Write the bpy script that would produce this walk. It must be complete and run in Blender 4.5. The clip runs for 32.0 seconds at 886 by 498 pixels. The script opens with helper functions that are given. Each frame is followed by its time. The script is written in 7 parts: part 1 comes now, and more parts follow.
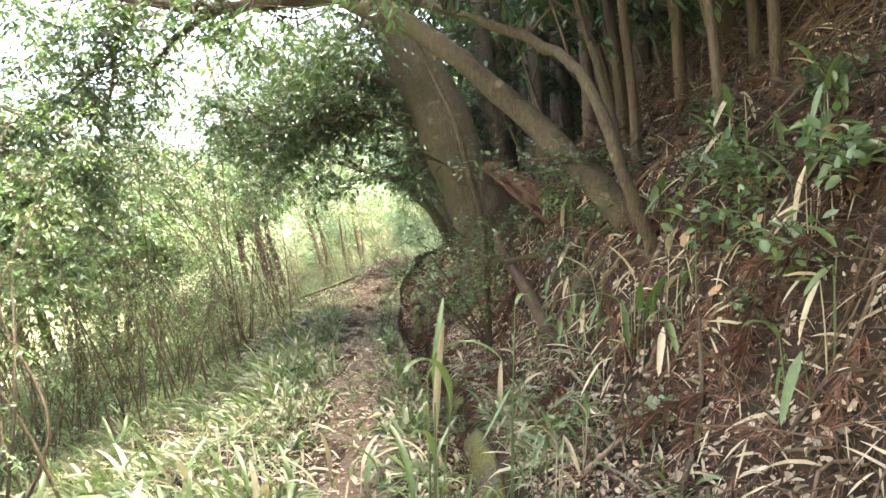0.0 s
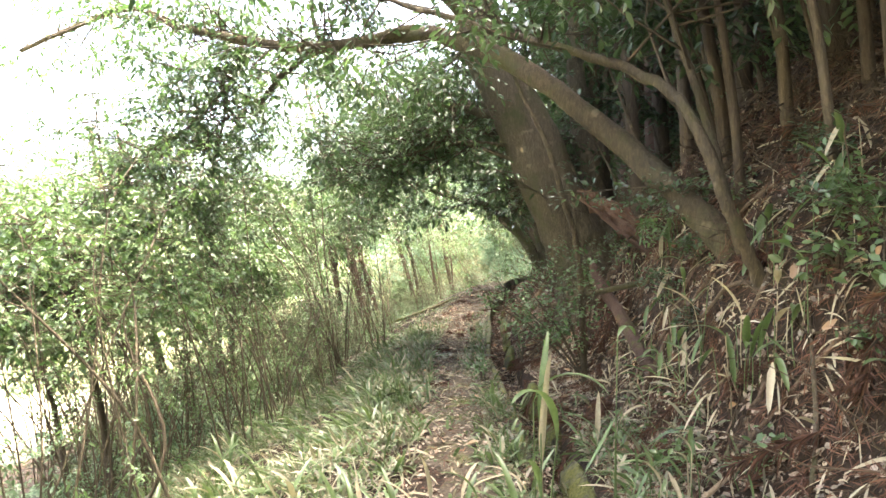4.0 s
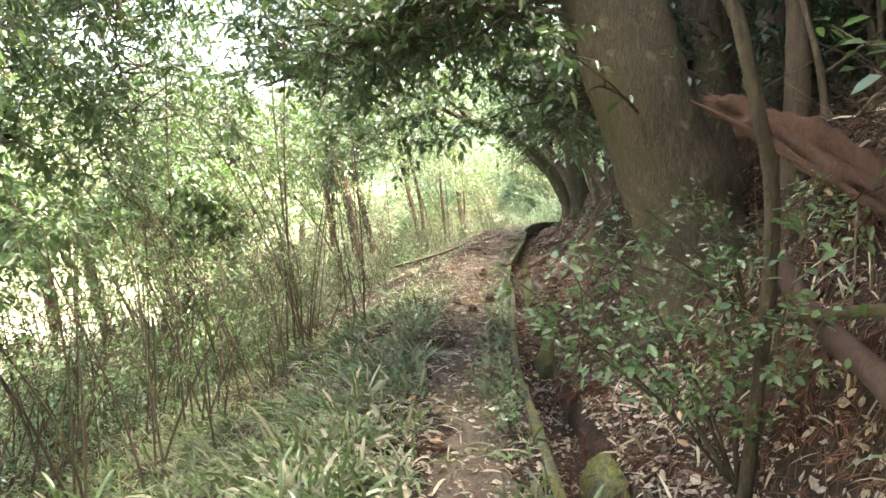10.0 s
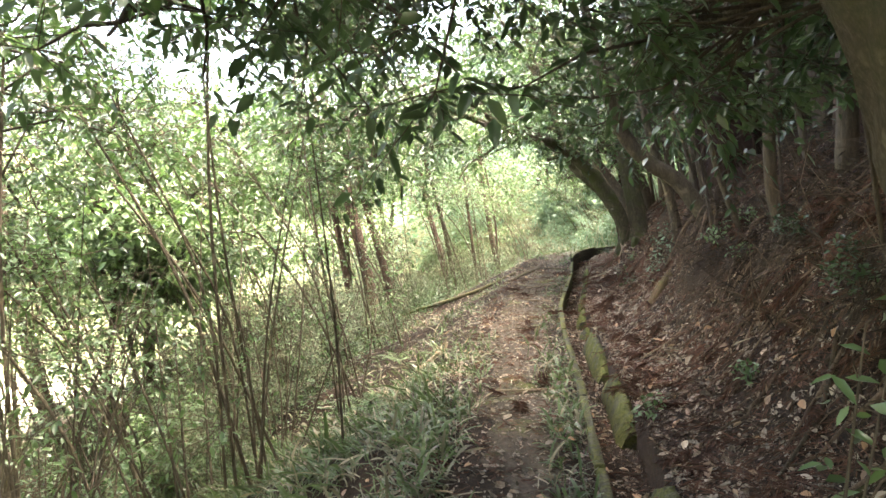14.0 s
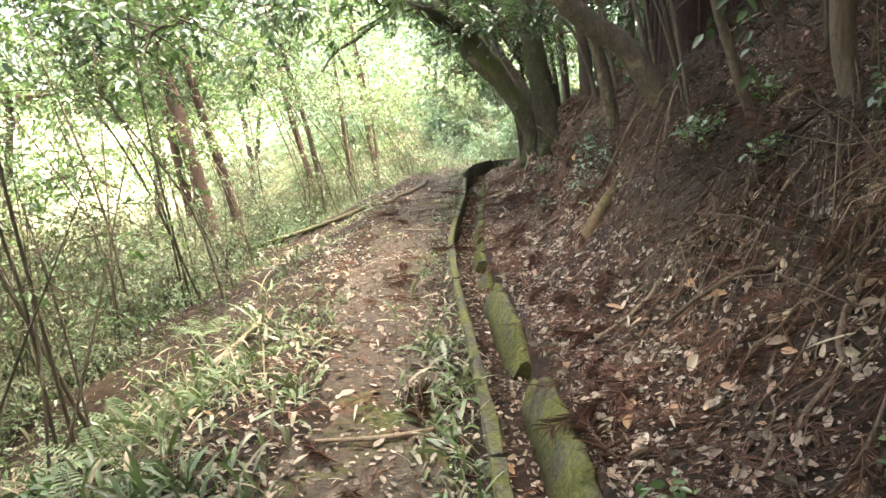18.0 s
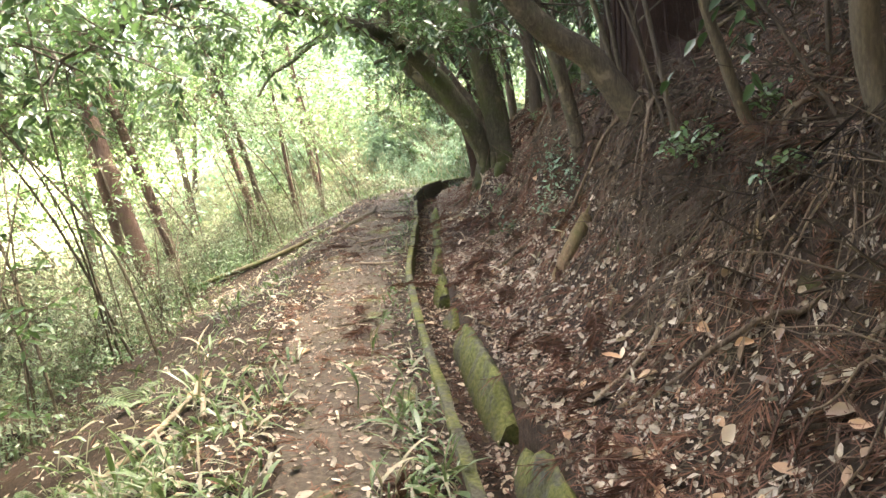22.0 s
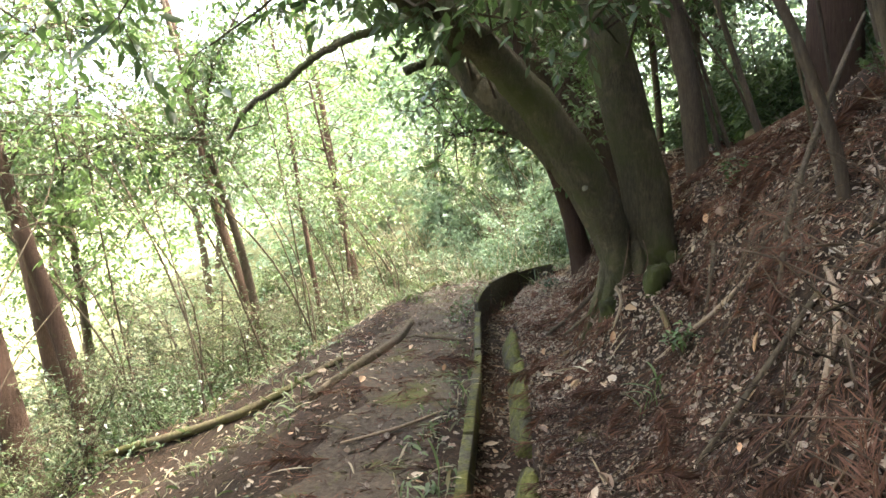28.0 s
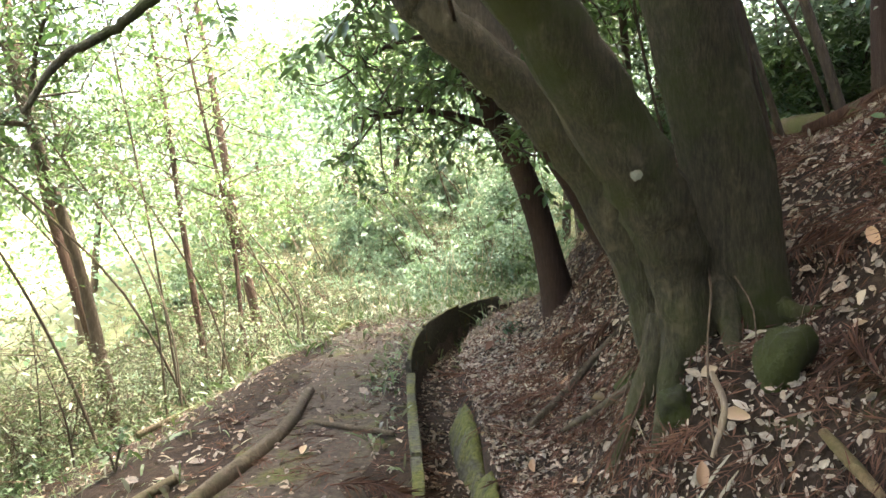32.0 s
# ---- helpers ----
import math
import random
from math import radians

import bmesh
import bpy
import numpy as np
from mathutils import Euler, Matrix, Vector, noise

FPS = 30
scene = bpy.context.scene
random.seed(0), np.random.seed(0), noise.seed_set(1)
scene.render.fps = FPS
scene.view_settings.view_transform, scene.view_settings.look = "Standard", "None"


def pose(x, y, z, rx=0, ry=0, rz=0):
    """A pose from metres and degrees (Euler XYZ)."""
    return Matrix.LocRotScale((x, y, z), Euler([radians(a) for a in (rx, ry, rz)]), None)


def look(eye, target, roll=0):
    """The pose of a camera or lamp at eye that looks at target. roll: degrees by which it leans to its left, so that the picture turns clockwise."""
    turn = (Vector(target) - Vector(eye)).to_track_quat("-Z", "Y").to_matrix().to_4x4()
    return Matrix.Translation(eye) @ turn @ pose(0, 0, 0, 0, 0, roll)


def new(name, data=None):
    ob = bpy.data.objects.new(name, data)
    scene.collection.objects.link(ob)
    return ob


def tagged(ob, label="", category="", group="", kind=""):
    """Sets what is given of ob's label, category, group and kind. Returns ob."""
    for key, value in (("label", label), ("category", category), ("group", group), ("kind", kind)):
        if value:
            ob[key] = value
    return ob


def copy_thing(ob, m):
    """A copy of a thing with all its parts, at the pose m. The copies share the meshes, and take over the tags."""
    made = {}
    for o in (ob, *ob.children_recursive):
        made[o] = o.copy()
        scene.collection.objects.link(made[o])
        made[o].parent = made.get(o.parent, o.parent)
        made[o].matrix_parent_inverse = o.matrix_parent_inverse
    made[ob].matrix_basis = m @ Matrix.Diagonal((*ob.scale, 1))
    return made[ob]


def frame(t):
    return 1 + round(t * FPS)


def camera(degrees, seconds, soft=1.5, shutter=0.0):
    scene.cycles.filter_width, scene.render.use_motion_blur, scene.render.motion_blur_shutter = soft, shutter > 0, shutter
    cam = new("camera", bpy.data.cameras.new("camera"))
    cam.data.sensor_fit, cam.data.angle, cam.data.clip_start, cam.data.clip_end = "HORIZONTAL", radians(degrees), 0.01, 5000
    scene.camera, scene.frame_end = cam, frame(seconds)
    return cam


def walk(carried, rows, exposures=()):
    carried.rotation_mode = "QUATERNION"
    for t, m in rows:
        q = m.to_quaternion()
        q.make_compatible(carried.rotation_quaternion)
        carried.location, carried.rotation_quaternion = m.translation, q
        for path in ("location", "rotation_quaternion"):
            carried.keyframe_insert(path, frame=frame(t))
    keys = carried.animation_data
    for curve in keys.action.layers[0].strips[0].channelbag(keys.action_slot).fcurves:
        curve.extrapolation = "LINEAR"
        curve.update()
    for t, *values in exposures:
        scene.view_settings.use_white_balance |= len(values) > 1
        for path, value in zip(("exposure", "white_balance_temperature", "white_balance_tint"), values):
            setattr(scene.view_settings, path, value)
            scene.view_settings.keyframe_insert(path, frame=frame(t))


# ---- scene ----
cam = camera(66.0, 32.0)
PATH = [
    (0, (0.055, 0.075, 1.142), (0.039, 2.075, 1.146), -0.1),
    (0.5, (0.046, 0.076, 1.145), (0.003, 2.076, 1.147), 0.9),
    (1, (0.029, 0.067, 1.153), (-0.051, 2.066, 1.162), 2.0),
    (1.5, (0.027, 0.061, 1.151), (-0.109, 2.056, 1.168), 2.9),
    (2, (0.024, 0.054, 1.156), (-0.159, 2.045, 1.172), 2.9),
    (2.5, (0.027, 0.048, 1.158), (-0.194, 2.036, 1.185), 2.1),
    (3, (0.027, 0.033, 1.158), (-0.221, 2.017, 1.203), 1.0),
    (3.5, (0.009, 0.013, 1.162), (-0.263, 1.993, 1.226), 0.3),
    (5.5, (-0.005, -0.007, 1.165), (-0.268, 1.974, 1.261), 0.5),
    (6, (-0.01, 0.011, 1.16), (-0.233, 1.997, 1.245), 0.2),
    (6.5, (-0.025, 0.026, 1.157), (-0.229, 2.015, 1.224), 0.7),
    (7, (-0.032, 0.205, 1.109), (-0.233, 2.195, 1.065), 0.7),
    (7.5, (-0.034, 0.637, 1.134), (-0.245, 2.621, 0.993), 0.4),
    (8, (-0.065, 1.051, 1.155), (-0.294, 3.035, 1.042), 0.5),
    (8.5, (-0.198, 1.502, 1.252), (-0.43, 3.483, 1.109), 0.5),
    (9, (-0.265, 2.014, 1.236), (-0.516, 3.992, 1.078), 1.1),
    (9.5, (-0.327, 2.504, 1.306), (-0.708, 4.46, 1.129), 2.1),
    (10, (-0.43, 3.261, 1.349), (-0.728, 5.235, 1.23), 3.4),
    (10.5, (-0.473, 3.605, 1.36), (-0.715, 5.59, 1.327), 1.5),
    (11, (-0.425, 4.081, 1.423), (-0.856, 6.034, 1.444), 0.4),
    (11.5, (-0.51, 4.466, 1.38), (-0.998, 6.405, 1.401), -0.7),
    (12, (-0.647, 4.843, 1.433), (-1.199, 6.765, 1.397), -0.9),
    (12.5, (-0.681, 5.355, 1.437), (-1.36, 7.235, 1.383), -1.7),
    (13, (-0.738, 5.731, 1.428), (-1.441, 7.603, 1.378), -0.8),
    (13.5, (-0.792, 6.002, 1.447), (-1.295, 7.938, 1.406), 0.3),
    (14, (-0.829, 6.206, 1.445), (-1.222, 8.166, 1.398), 0.8),
    (14.5, (-0.73, 6.56, 1.501), (-1.041, 8.534, 1.436), 0.6),
    (15, (-0.752, 6.786, 1.49), (-0.995, 8.768, 1.377), 0.3),
    (15.5, (-0.838, 7.191, 1.465), (-1.053, 9.165, 1.229), -0.0),
    (17.5, (-0.83, 8.979, 1.29), (-1.025, 10.947, 0.99), 0.1),
    (18, (-0.893, 9.156, 1.309), (-0.97, 11.135, 1.026), 0.4),
    (18.5, (-0.927, 9.394, 1.292), (-0.933, 11.377, 1.03), -2.3),
    (19, (-0.909, 9.535, 1.329), (-0.834, 11.518, 1.082), -3.1),
    (19.5, (-0.899, 9.622, 1.366), (-0.745, 11.604, 1.147), -2.4),
    (20, (-0.935, 9.667, 1.368), (-0.722, 11.644, 1.155), -1.5),
    (20.5, (-0.957, 9.674, 1.37), (-0.815, 11.656, 1.144), -1.8),
    (21, (-0.966, 9.68, 1.368), (-0.865, 11.663, 1.131), -1.9),
    (21.5, (-0.968, 9.694, 1.373), (-0.88, 11.677, 1.127), -1.9),
    (22, (-0.989, 9.738, 1.387), (-0.915, 11.723, 1.151), -2.3),
    (22.5, (-1.019, 9.887, 1.371), (-0.953, 11.882, 1.241), -2.7),
    (23, (-1.043, 10.17, 1.362), (-0.989, 12.168, 1.286), -3.1),
    (23.5, (-0.992, 10.557, 1.428), (-1.088, 12.554, 1.422), -2.9),
    (24, (-1.064, 10.884, 1.433), (-1.236, 12.877, 1.413), -2.7),
    (24.5, (-1.118, 11.216, 1.487), (-1.295, 13.208, 1.425), -3.6),
    (25, (-1.115, 11.548, 1.551), (-1.344, 13.534, 1.475), -3.9),
    (25.5, (-1.108, 11.943, 1.54), (-1.403, 13.92, 1.48), -2.9),
    (27.5, (-1.006, 14.135, 1.629), (-1.191, 16.126, 1.61), -2.1),
    (28, (-0.949, 14.475, 1.635), (-1.058, 16.473, 1.597), -1.5),
    (28.5, (-0.879, 14.679, 1.665), (-0.906, 16.679, 1.649), -2.1),
    (29, (-0.879, 14.842, 1.655), (-0.819, 16.841, 1.649), -2.7),
    (29.5, (-0.934, 15.238, 1.629), (-0.935, 17.239, 1.618), -3.3),
    (30, (-1.003, 15.561, 1.653), (-0.973, 17.561, 1.645), -2.8),
    (30.5, (-0.996, 15.92, 1.664), (-0.962, 17.92, 1.679), -2.2),
    (31, (-1.003, 16.175, 1.656), (-0.97, 18.174, 1.696), -1.6),
    (31.5, (-1.056, 16.472, 1.671), (-1.007, 18.472, 1.694), -0.6),
    (32, (-1.055, 16.71, 1.666), (-0.926, 18.705, 1.685), -1.1),
]
walk(cam, [(t, look(eye, target, roll)) for t, eye, target, roll in PATH], [(t, e, 6950, 11) for t, e in ((0, 5.2), (1, 5.26), (2, 5.22), (3.5, 5.06), (6, 5.04), (8, 5.08), (9, 5.26), (10, 5.24), (11.5, 5.22), (13, 4.88), (14, 4.95), (15, 5.1), (18, 5.2), (20, 5.32), (22, 5.2), (23, 5.1), (24, 4.92), (25.5, 4.84), (28, 4.86), (29, 5.0), (30, 5.05), (32, 5.05))])

# ---------------------------------------------------------------- world and sun
world = bpy.data.worlds.new("world")
scene.world = world
world.use_nodes = True
sky = world.node_tree.nodes.new("ShaderNodeTexSky")
sky.sky_type, sky.sun_disc = "NISHITA", False
sky.sun_elevation, sky.sun_rotation = radians(75), radians(70)
sky.air_density, sky.dust_density, sky.ozone_density = 1.0, 8.0, 0.6
world.node_tree.links.new(sky.outputs["Color"], world.node_tree.nodes["Background"].inputs["Color"])
world.node_tree.nodes["Background"].inputs["Strength"].default_value = 0.09
sun_lamp = bpy.data.lights.new("sun", "SUN")
sun_lamp.energy, sun_lamp.angle, sun_lamp.color = 1.8, radians(36), (1.0, 0.96, 0.88)
sun = new("sun", sun_lamp)
sun.matrix_world = look((2.2, 0.8, 8.8), (0, 0, 0))

# ---------------------------------------------------------------- materials
def mat_base(name):
    m = bpy.data.materials.new(name)
    m.use_nodes = True
    nt = m.node_tree
    bsdf = nt.nodes["Principled BSDF"]
    return m, nt, bsdf


def node(nt, kind, **values):
    n = nt.nodes.new(kind)
    for key, v in values.items():
        n.inputs[key].default_value = v
    return n


def ramp(nt, fac, stops):
    r = nt.nodes.new("ShaderNodeValToRGB")
    while len(r.color_ramp.elements) < len(stops):
        r.color_ramp.elements.new(0.5)
    for e, (p, c) in zip(r.color_ramp.elements, stops):
        e.position, e.color = p, (*c, 1)
    nt.links.new(fac, r.inputs["Fac"])
    return r.outputs["Color"]


def mixed(nt, fac, a, b, blend="MIX"):
    n = nt.nodes.new("ShaderNodeMix")
    n.data_type, n.blend_type = "RGBA", blend
    for sock, v in ((n.inputs[0], fac), (n.inputs[6], a), (n.inputs[7], b)):
        if isinstance(v, bpy.types.NodeSocket):
            nt.links.new(v, sock)
        elif isinstance(v, (int, float)):
            sock.default_value = v
        else:
            sock.default_value = (*v, 1)
    return n.outputs[2]


def coords(nt, scale=(1, 1, 1)):
    tc = nt.nodes.new("ShaderNodeTexCoord")
    mp = nt.nodes.new("ShaderNodeMapping")
    mp.inputs["Scale"].default_value = scale
    nt.links.new(tc.outputs["Object"], mp.inputs["Vector"])
    return mp.outputs["Vector"]


def noise_tex(nt, scale, detail=6, rough=0.6, vec=None):
    n = node(nt, "ShaderNodeTexNoise", Scale=scale, Detail=detail, Roughness=rough)
    if vec is None:
        vec = coords(nt)
    nt.links.new(vec, n.inputs["Vector"])
    return n.outputs["Fac"]


def bump(nt, bsdf, height, strength=0.5, distance=0.02):
    b = node(nt, "ShaderNodeBump", Strength=strength, Distance=distance)
    nt.links.new(height, b.inputs["Height"])
    nt.links.new(b.outputs["Normal"], bsdf.inputs["Normal"])


def bark(name, dark, mid, light, moss=0.0, along=(9, 9, 1.6), strength=0.7, moss_colour=(0.09, 0.11, 0.025), patches=0.0):
    m, nt, bsdf = mat_base(name)
    v = coords(nt, along)
    n1 = noise_tex(nt, 3.0, 8, 0.65, v)
    n2 = noise_tex(nt, 0.9, 4, 0.55)
    col = ramp(nt, n1, [(0.28, dark), (0.5, mid), (0.72, light)])
    col = mixed(nt, 0.45, col, ramp(nt, n2, [(0.3, dark), (0.7, light)]))
    n5 = noise_tex(nt, 9.0, 8, 0.75, v)
    col = mixed(nt, 0.4, col, ramp(nt, n5, [(0.34, dark), (0.5, mid), (0.64, light)]))
    if patches:
        n4 = noise_tex(nt, 7.0, 3, 0.5)
        col = mixed(nt, ramp(nt, n4, [(0.62, (0, 0, 0)), (0.7, (patches, patches, patches))]), col, [min(1, c * 1.7) for c in light])
    if moss:
        n3 = noise_tex(nt, 2.2, 7, 0.7)
        col = mixed(nt, ramp(nt, n3, [(0.62 - moss * 0.3, (0, 0, 0)), (0.8 - moss * 0.3, (0.85, 0.85, 0.85))]), col, moss_colour)
    nt.links.new(col, bsdf.inputs["Base Color"])
    bsdf.inputs["Roughness"].default_value = 0.9
    bsdf.inputs["Specular IOR Level"].default_value = 0.25
    both = nt.nodes.new("ShaderNodeMath")
    both.operation = "ADD"
    nt.links.new(n1, both.inputs[0])
    nt.links.new(n5, both.inputs[1])
    bump(nt, bsdf, both.outputs[0], strength, 0.03)
    return m


def leafy(name, stops, rough=0.45, trans=0.35, spec=0.5, grain=0.0):
    """Leaves: colour by piece, a little light through the blade."""
    m, nt, bsdf = mat_base(name)
    geo = nt.nodes.new("ShaderNodeNewGeometry")
    col = ramp(nt, geo.outputs["Random Per Island"], stops)
    n = noise_tex(nt, 0.8, 3, 0.5)
    col = mixed(nt, 0.55, col, ramp(nt, n, [(0.3, stops[0][1]), (0.7, stops[-1][1])]))
    if grain:
        g = noise_tex(nt, 60.0, 3, 0.6)
        col = mixed(nt, grain, col, ramp(nt, g, [(0.3, stops[0][1]), (0.7, stops[-1][1])]))
    nt.links.new(col, bsdf.inputs["Base Color"])
    bsdf.inputs["Roughness"].default_value = rough
    bsdf.inputs["Specular IOR Level"].default_value = spec
    if trans:
        tr = nt.nodes.new("ShaderNodeBsdfTranslucent")
        nt.links.new(mixed(nt, 1.0, col, (0.92, 1.0, 0.7), "MULTIPLY"), tr.inputs["Color"])
        mx = nt.nodes.new("ShaderNodeMixShader")
        mx.inputs[0].default_value = trans
        nt.links.new(bsdf.outputs[0], mx.inputs[1])
        nt.links.new(tr.outputs[0], mx.inputs[2])
        nt.links.new(mx.outputs[0], nt.nodes["Material Output"].inputs["Surface"])
    return m


# ---------------------------------------------------------------- mesh helpers
def mesh_of(name, verts, faces, mat, smooth=False):
    """verts (n, 3) and faces (m, 3 or 4), or a list of such pairs, as one mesh."""
    pairs = [(verts, faces)] if faces is not None else verts
    vs, loops, starts, off, at = [], [], [], 0, 0
    for v, f in pairs:
        v, f = np.asarray(v, float), np.asarray(f, int)
        if len(v) == 0 or len(f) == 0:
            continue
        vs.append(v)
        loops.append((f + off).ravel())
        k = f.shape[1]
        starts.append(at + np.arange(len(f)) * k)
        off, at = off + len(v), at + f.size
    me = bpy.data.meshes.new(name)
    v, lo, st = np.concatenate(vs), np.concatenate(loops), np.concatenate(starts)
    me.vertices.add(len(v))
    me.vertices.foreach_set("co", v.astype(np.float32).ravel())
    me.loops.add(len(lo))
    me.loops.foreach_set("vertex_index", lo.astype(np.int32))
    me.polygons.add(len(st))
    me.polygons.foreach_set("loop_start", st.astype(np.int32))
    me.update(calc_edges=True)
    if smooth:
        me.polygons.foreach_set("use_smooth", np.ones(len(st), bool))
    me.materials.append(mat)
    return me


def ob_of(name, pairs, mat, parent=None, label="", smooth=False):
    ob = new(name, mesh_of(name, pairs, None, mat, smooth))
    if parent is not None:
        ob.parent = parent
    if label:
        tagged(ob, label)
    return ob


def empty(name, at, label, category, group="", kind=""):
    ob = new(name)
    ob.location = at
    ob.empty_display_size = 0.1
    return tagged(ob, label, category, group, kind)


def part(name, pairs, mat, parent, label="", smooth=False):
    """A part, given in world places, under a thing that stands at its base."""
    at = np.array(parent.location if parent.parent is None else (0, 0, 0), float)
    if parent.parent is not None:
        at = np.array(parent.parent.location, float) + np.array(parent.location, float)
    pairs = [(np.asarray(v, float) - at, f) for v, f in pairs]
    return ob_of(name, pairs, mat, parent, label, smooth)




def smooth_line(points, n):
    """A Catmull-Rom line through the points, n places."""
    p = np.asarray(points, float)
    p = np.vstack([2 * p[0] - p[1], p, 2 * p[-1] - p[-2]])
    k = len(p) - 3
    t = np.linspace(0, k - 1e-6, n)
    i = t.astype(int)
    u = (t - i)[:, None]
    a, b, c, d = p[i], p[i + 1], p[i + 2], p[i + 3]
    return 0.5 * (2 * b + (c - a) * u + (2 * a - 5 * b + 4 * c - d) * u**2 + (3 * b - a - 3 * c + d) * u**3)


def tube(line, radii, sides=8, rough=0.0, seed=0, flute=0.0, cap=True):
    """A round limb along a line; radii at even steps along it. rough: uneven skin, flute: long ribs."""
    line = np.asarray(line, float)
    n = len(line)
    r = np.interp(np.linspace(0, 1, n), np.linspace(0, 1, len(radii)), radii)
    tan = np.gradient(line, axis=0)
    tan /= np.linalg.norm(tan, axis=1)[:, None] + 1e-9
    ref = np.array([0.31, 0.17, 0.93]) if abs(tan.mean(0)[2]) < 0.8 else np.array([0.93, 0.31, 0.17])
    u = np.cross(tan, ref)
    u /= np.linalg.norm(u, axis=1)[:, None] + 1e-9
    w = np.cross(tan, u)
    a = np.linspace(0, 2 * math.pi, sides, endpoint=False)
    rr = r[:, None] * np.ones(sides)
    if rough or flute:
        g = np.random.RandomState(seed + 5)
        ph = g.rand(4) * 6.28
        s = np.linspace(0, 1, n)[:, None]
        rr = rr * (1 + flute * (np.sin(3 * a + ph[0] + 2.5 * s) * 0.6 + np.sin(5 * a + ph[1] - 3 * s) * 0.4)
                   + rough * (np.sin(a * 2 + s * 23 + ph[2]) * 0.5 + np.sin(a + s * 41 + ph[3]) * 0.5) + rough * 0.5 * g.randn(n, sides))
    v = line[:, None] + rr[..., None] * (np.cos(a)[None, :, None] * u[:, None] + np.sin(a)[None, :, None] * w[:, None])
    v = v.reshape(-1, 3)
    i, j = np.meshgrid(np.arange(n - 1), np.arange(sides), indexing="ij")
    i, j = i.ravel(), j.ravel()
    k = (j + 1) % sides
    f = np.stack([i * sides + j, i * sides + k, (i + 1) * sides + k, (i + 1) * sides + j], 1)
    out = [(v, f)]
    if cap:
        for ring, flip in ((0, 1), (n - 1, 0)):
            c = np.vstack([v[ring * sides:(ring + 1) * sides], line[ring] + (tan[ring] * r[ring] * (0.3 if not flip else -0.3))])
            ii = np.arange(sides)
            t3 = np.stack([ii, (ii + 1) % sides, np.full(sides, sides)], 1)
            out.append((c, t3[:, ::-1] if flip else t3))
    return out


def unit(v):
    return v / (np.linalg.norm(v, axis=-1, keepdims=True) + 1e-9)


def blades(at, along, up, length, width, bend=0.0, shape="leaf"):
    """Many leaves at once: places, directions, rough normals, lengths and widths (arrays)."""
    at, along, up = np.asarray(at, float), unit(np.asarray(along, float)), np.asarray(up, float)
    side = unit(np.cross(along, up))
    nor = np.cross(side, along)
    n = len(at)
    length, width, bend = [np.broadcast_to(np.asarray(q, float), (n,))[:, None] for q in (length, width, bend)]
    if shape == "leaf":      # folded along its rib: two quads
        loc = [(0, 0, 0), (0.33, 0.5, 0.1), (0.72, 0.38, 0.05), (1, 0, -0.12), (0.72, -0.38, 0.05), (0.33, -0.5, 0.1)]
        fac = [[0, 3, 2, 1], [0, 5, 4, 3]]
    elif shape == "tiny":    # two triangles
        loc = [(0, 0, 0), (0.45, 0.5, 0.1), (1, 0, -0.05), (0.45, -0.5, 0.1)]
        fac = [[0, 2, 1], [0, 3, 2]]
    elif shape == "curl":    # dead leaf, curled up at its edges
        loc = [(0, 0, 0), (0.3, 0.5, 0.35), (0.75, 0.4, 0.3), (1, 0, 0.25), (0.75, -0.4, 0.15), (0.3, -0.5, 0.2), (0.5, 0, -0.05)]
        fac = [[0, 6, 1], [1, 6, 2], [2, 6, 3], [3, 6, 4], [4, 6, 5], [5, 6, 0]]
    else:                    # long strap that bends over
        loc = [(0, 0.2, 0), (0, -0.2, 0), (0.25, 0.5, 0), (0.25, -0.5, 0), (0.55, 0.5, 0), (0.55, -0.5, 0), (0.8, 0.33, 0), (0.8, -0.33, 0), (1, 0, 0), (1, -0.02, 0)]
        fac = [[0, 1, 3, 2], [2, 3, 5, 4], [4, 5, 7, 6], [6, 7, 9, 8]]
    loc = np.array(loc)
    v = np.empty((n, len(loc), 3))
    for q, (x, y, z) in enumerate(loc):
        drop = -bend * length * x * x
        v[:, q] = at + along * length * x * (1 - 0.25 * np.abs(bend) * x) + side * width * y + nor * width * z
        v[:, q] += np.array([0, 0, 1.0]) * drop
    f = (np.arange(n)[:, None, None] * len(loc) + np.array(fac)).reshape(-1, len(fac[0]))
    return v.reshape(-1, 3), f


def any_dir(n, g, z=0.0):
    d = g.randn(n, 3)
    d[:, 2] = d[:, 2] * 0.6 + z
    return unit(d)


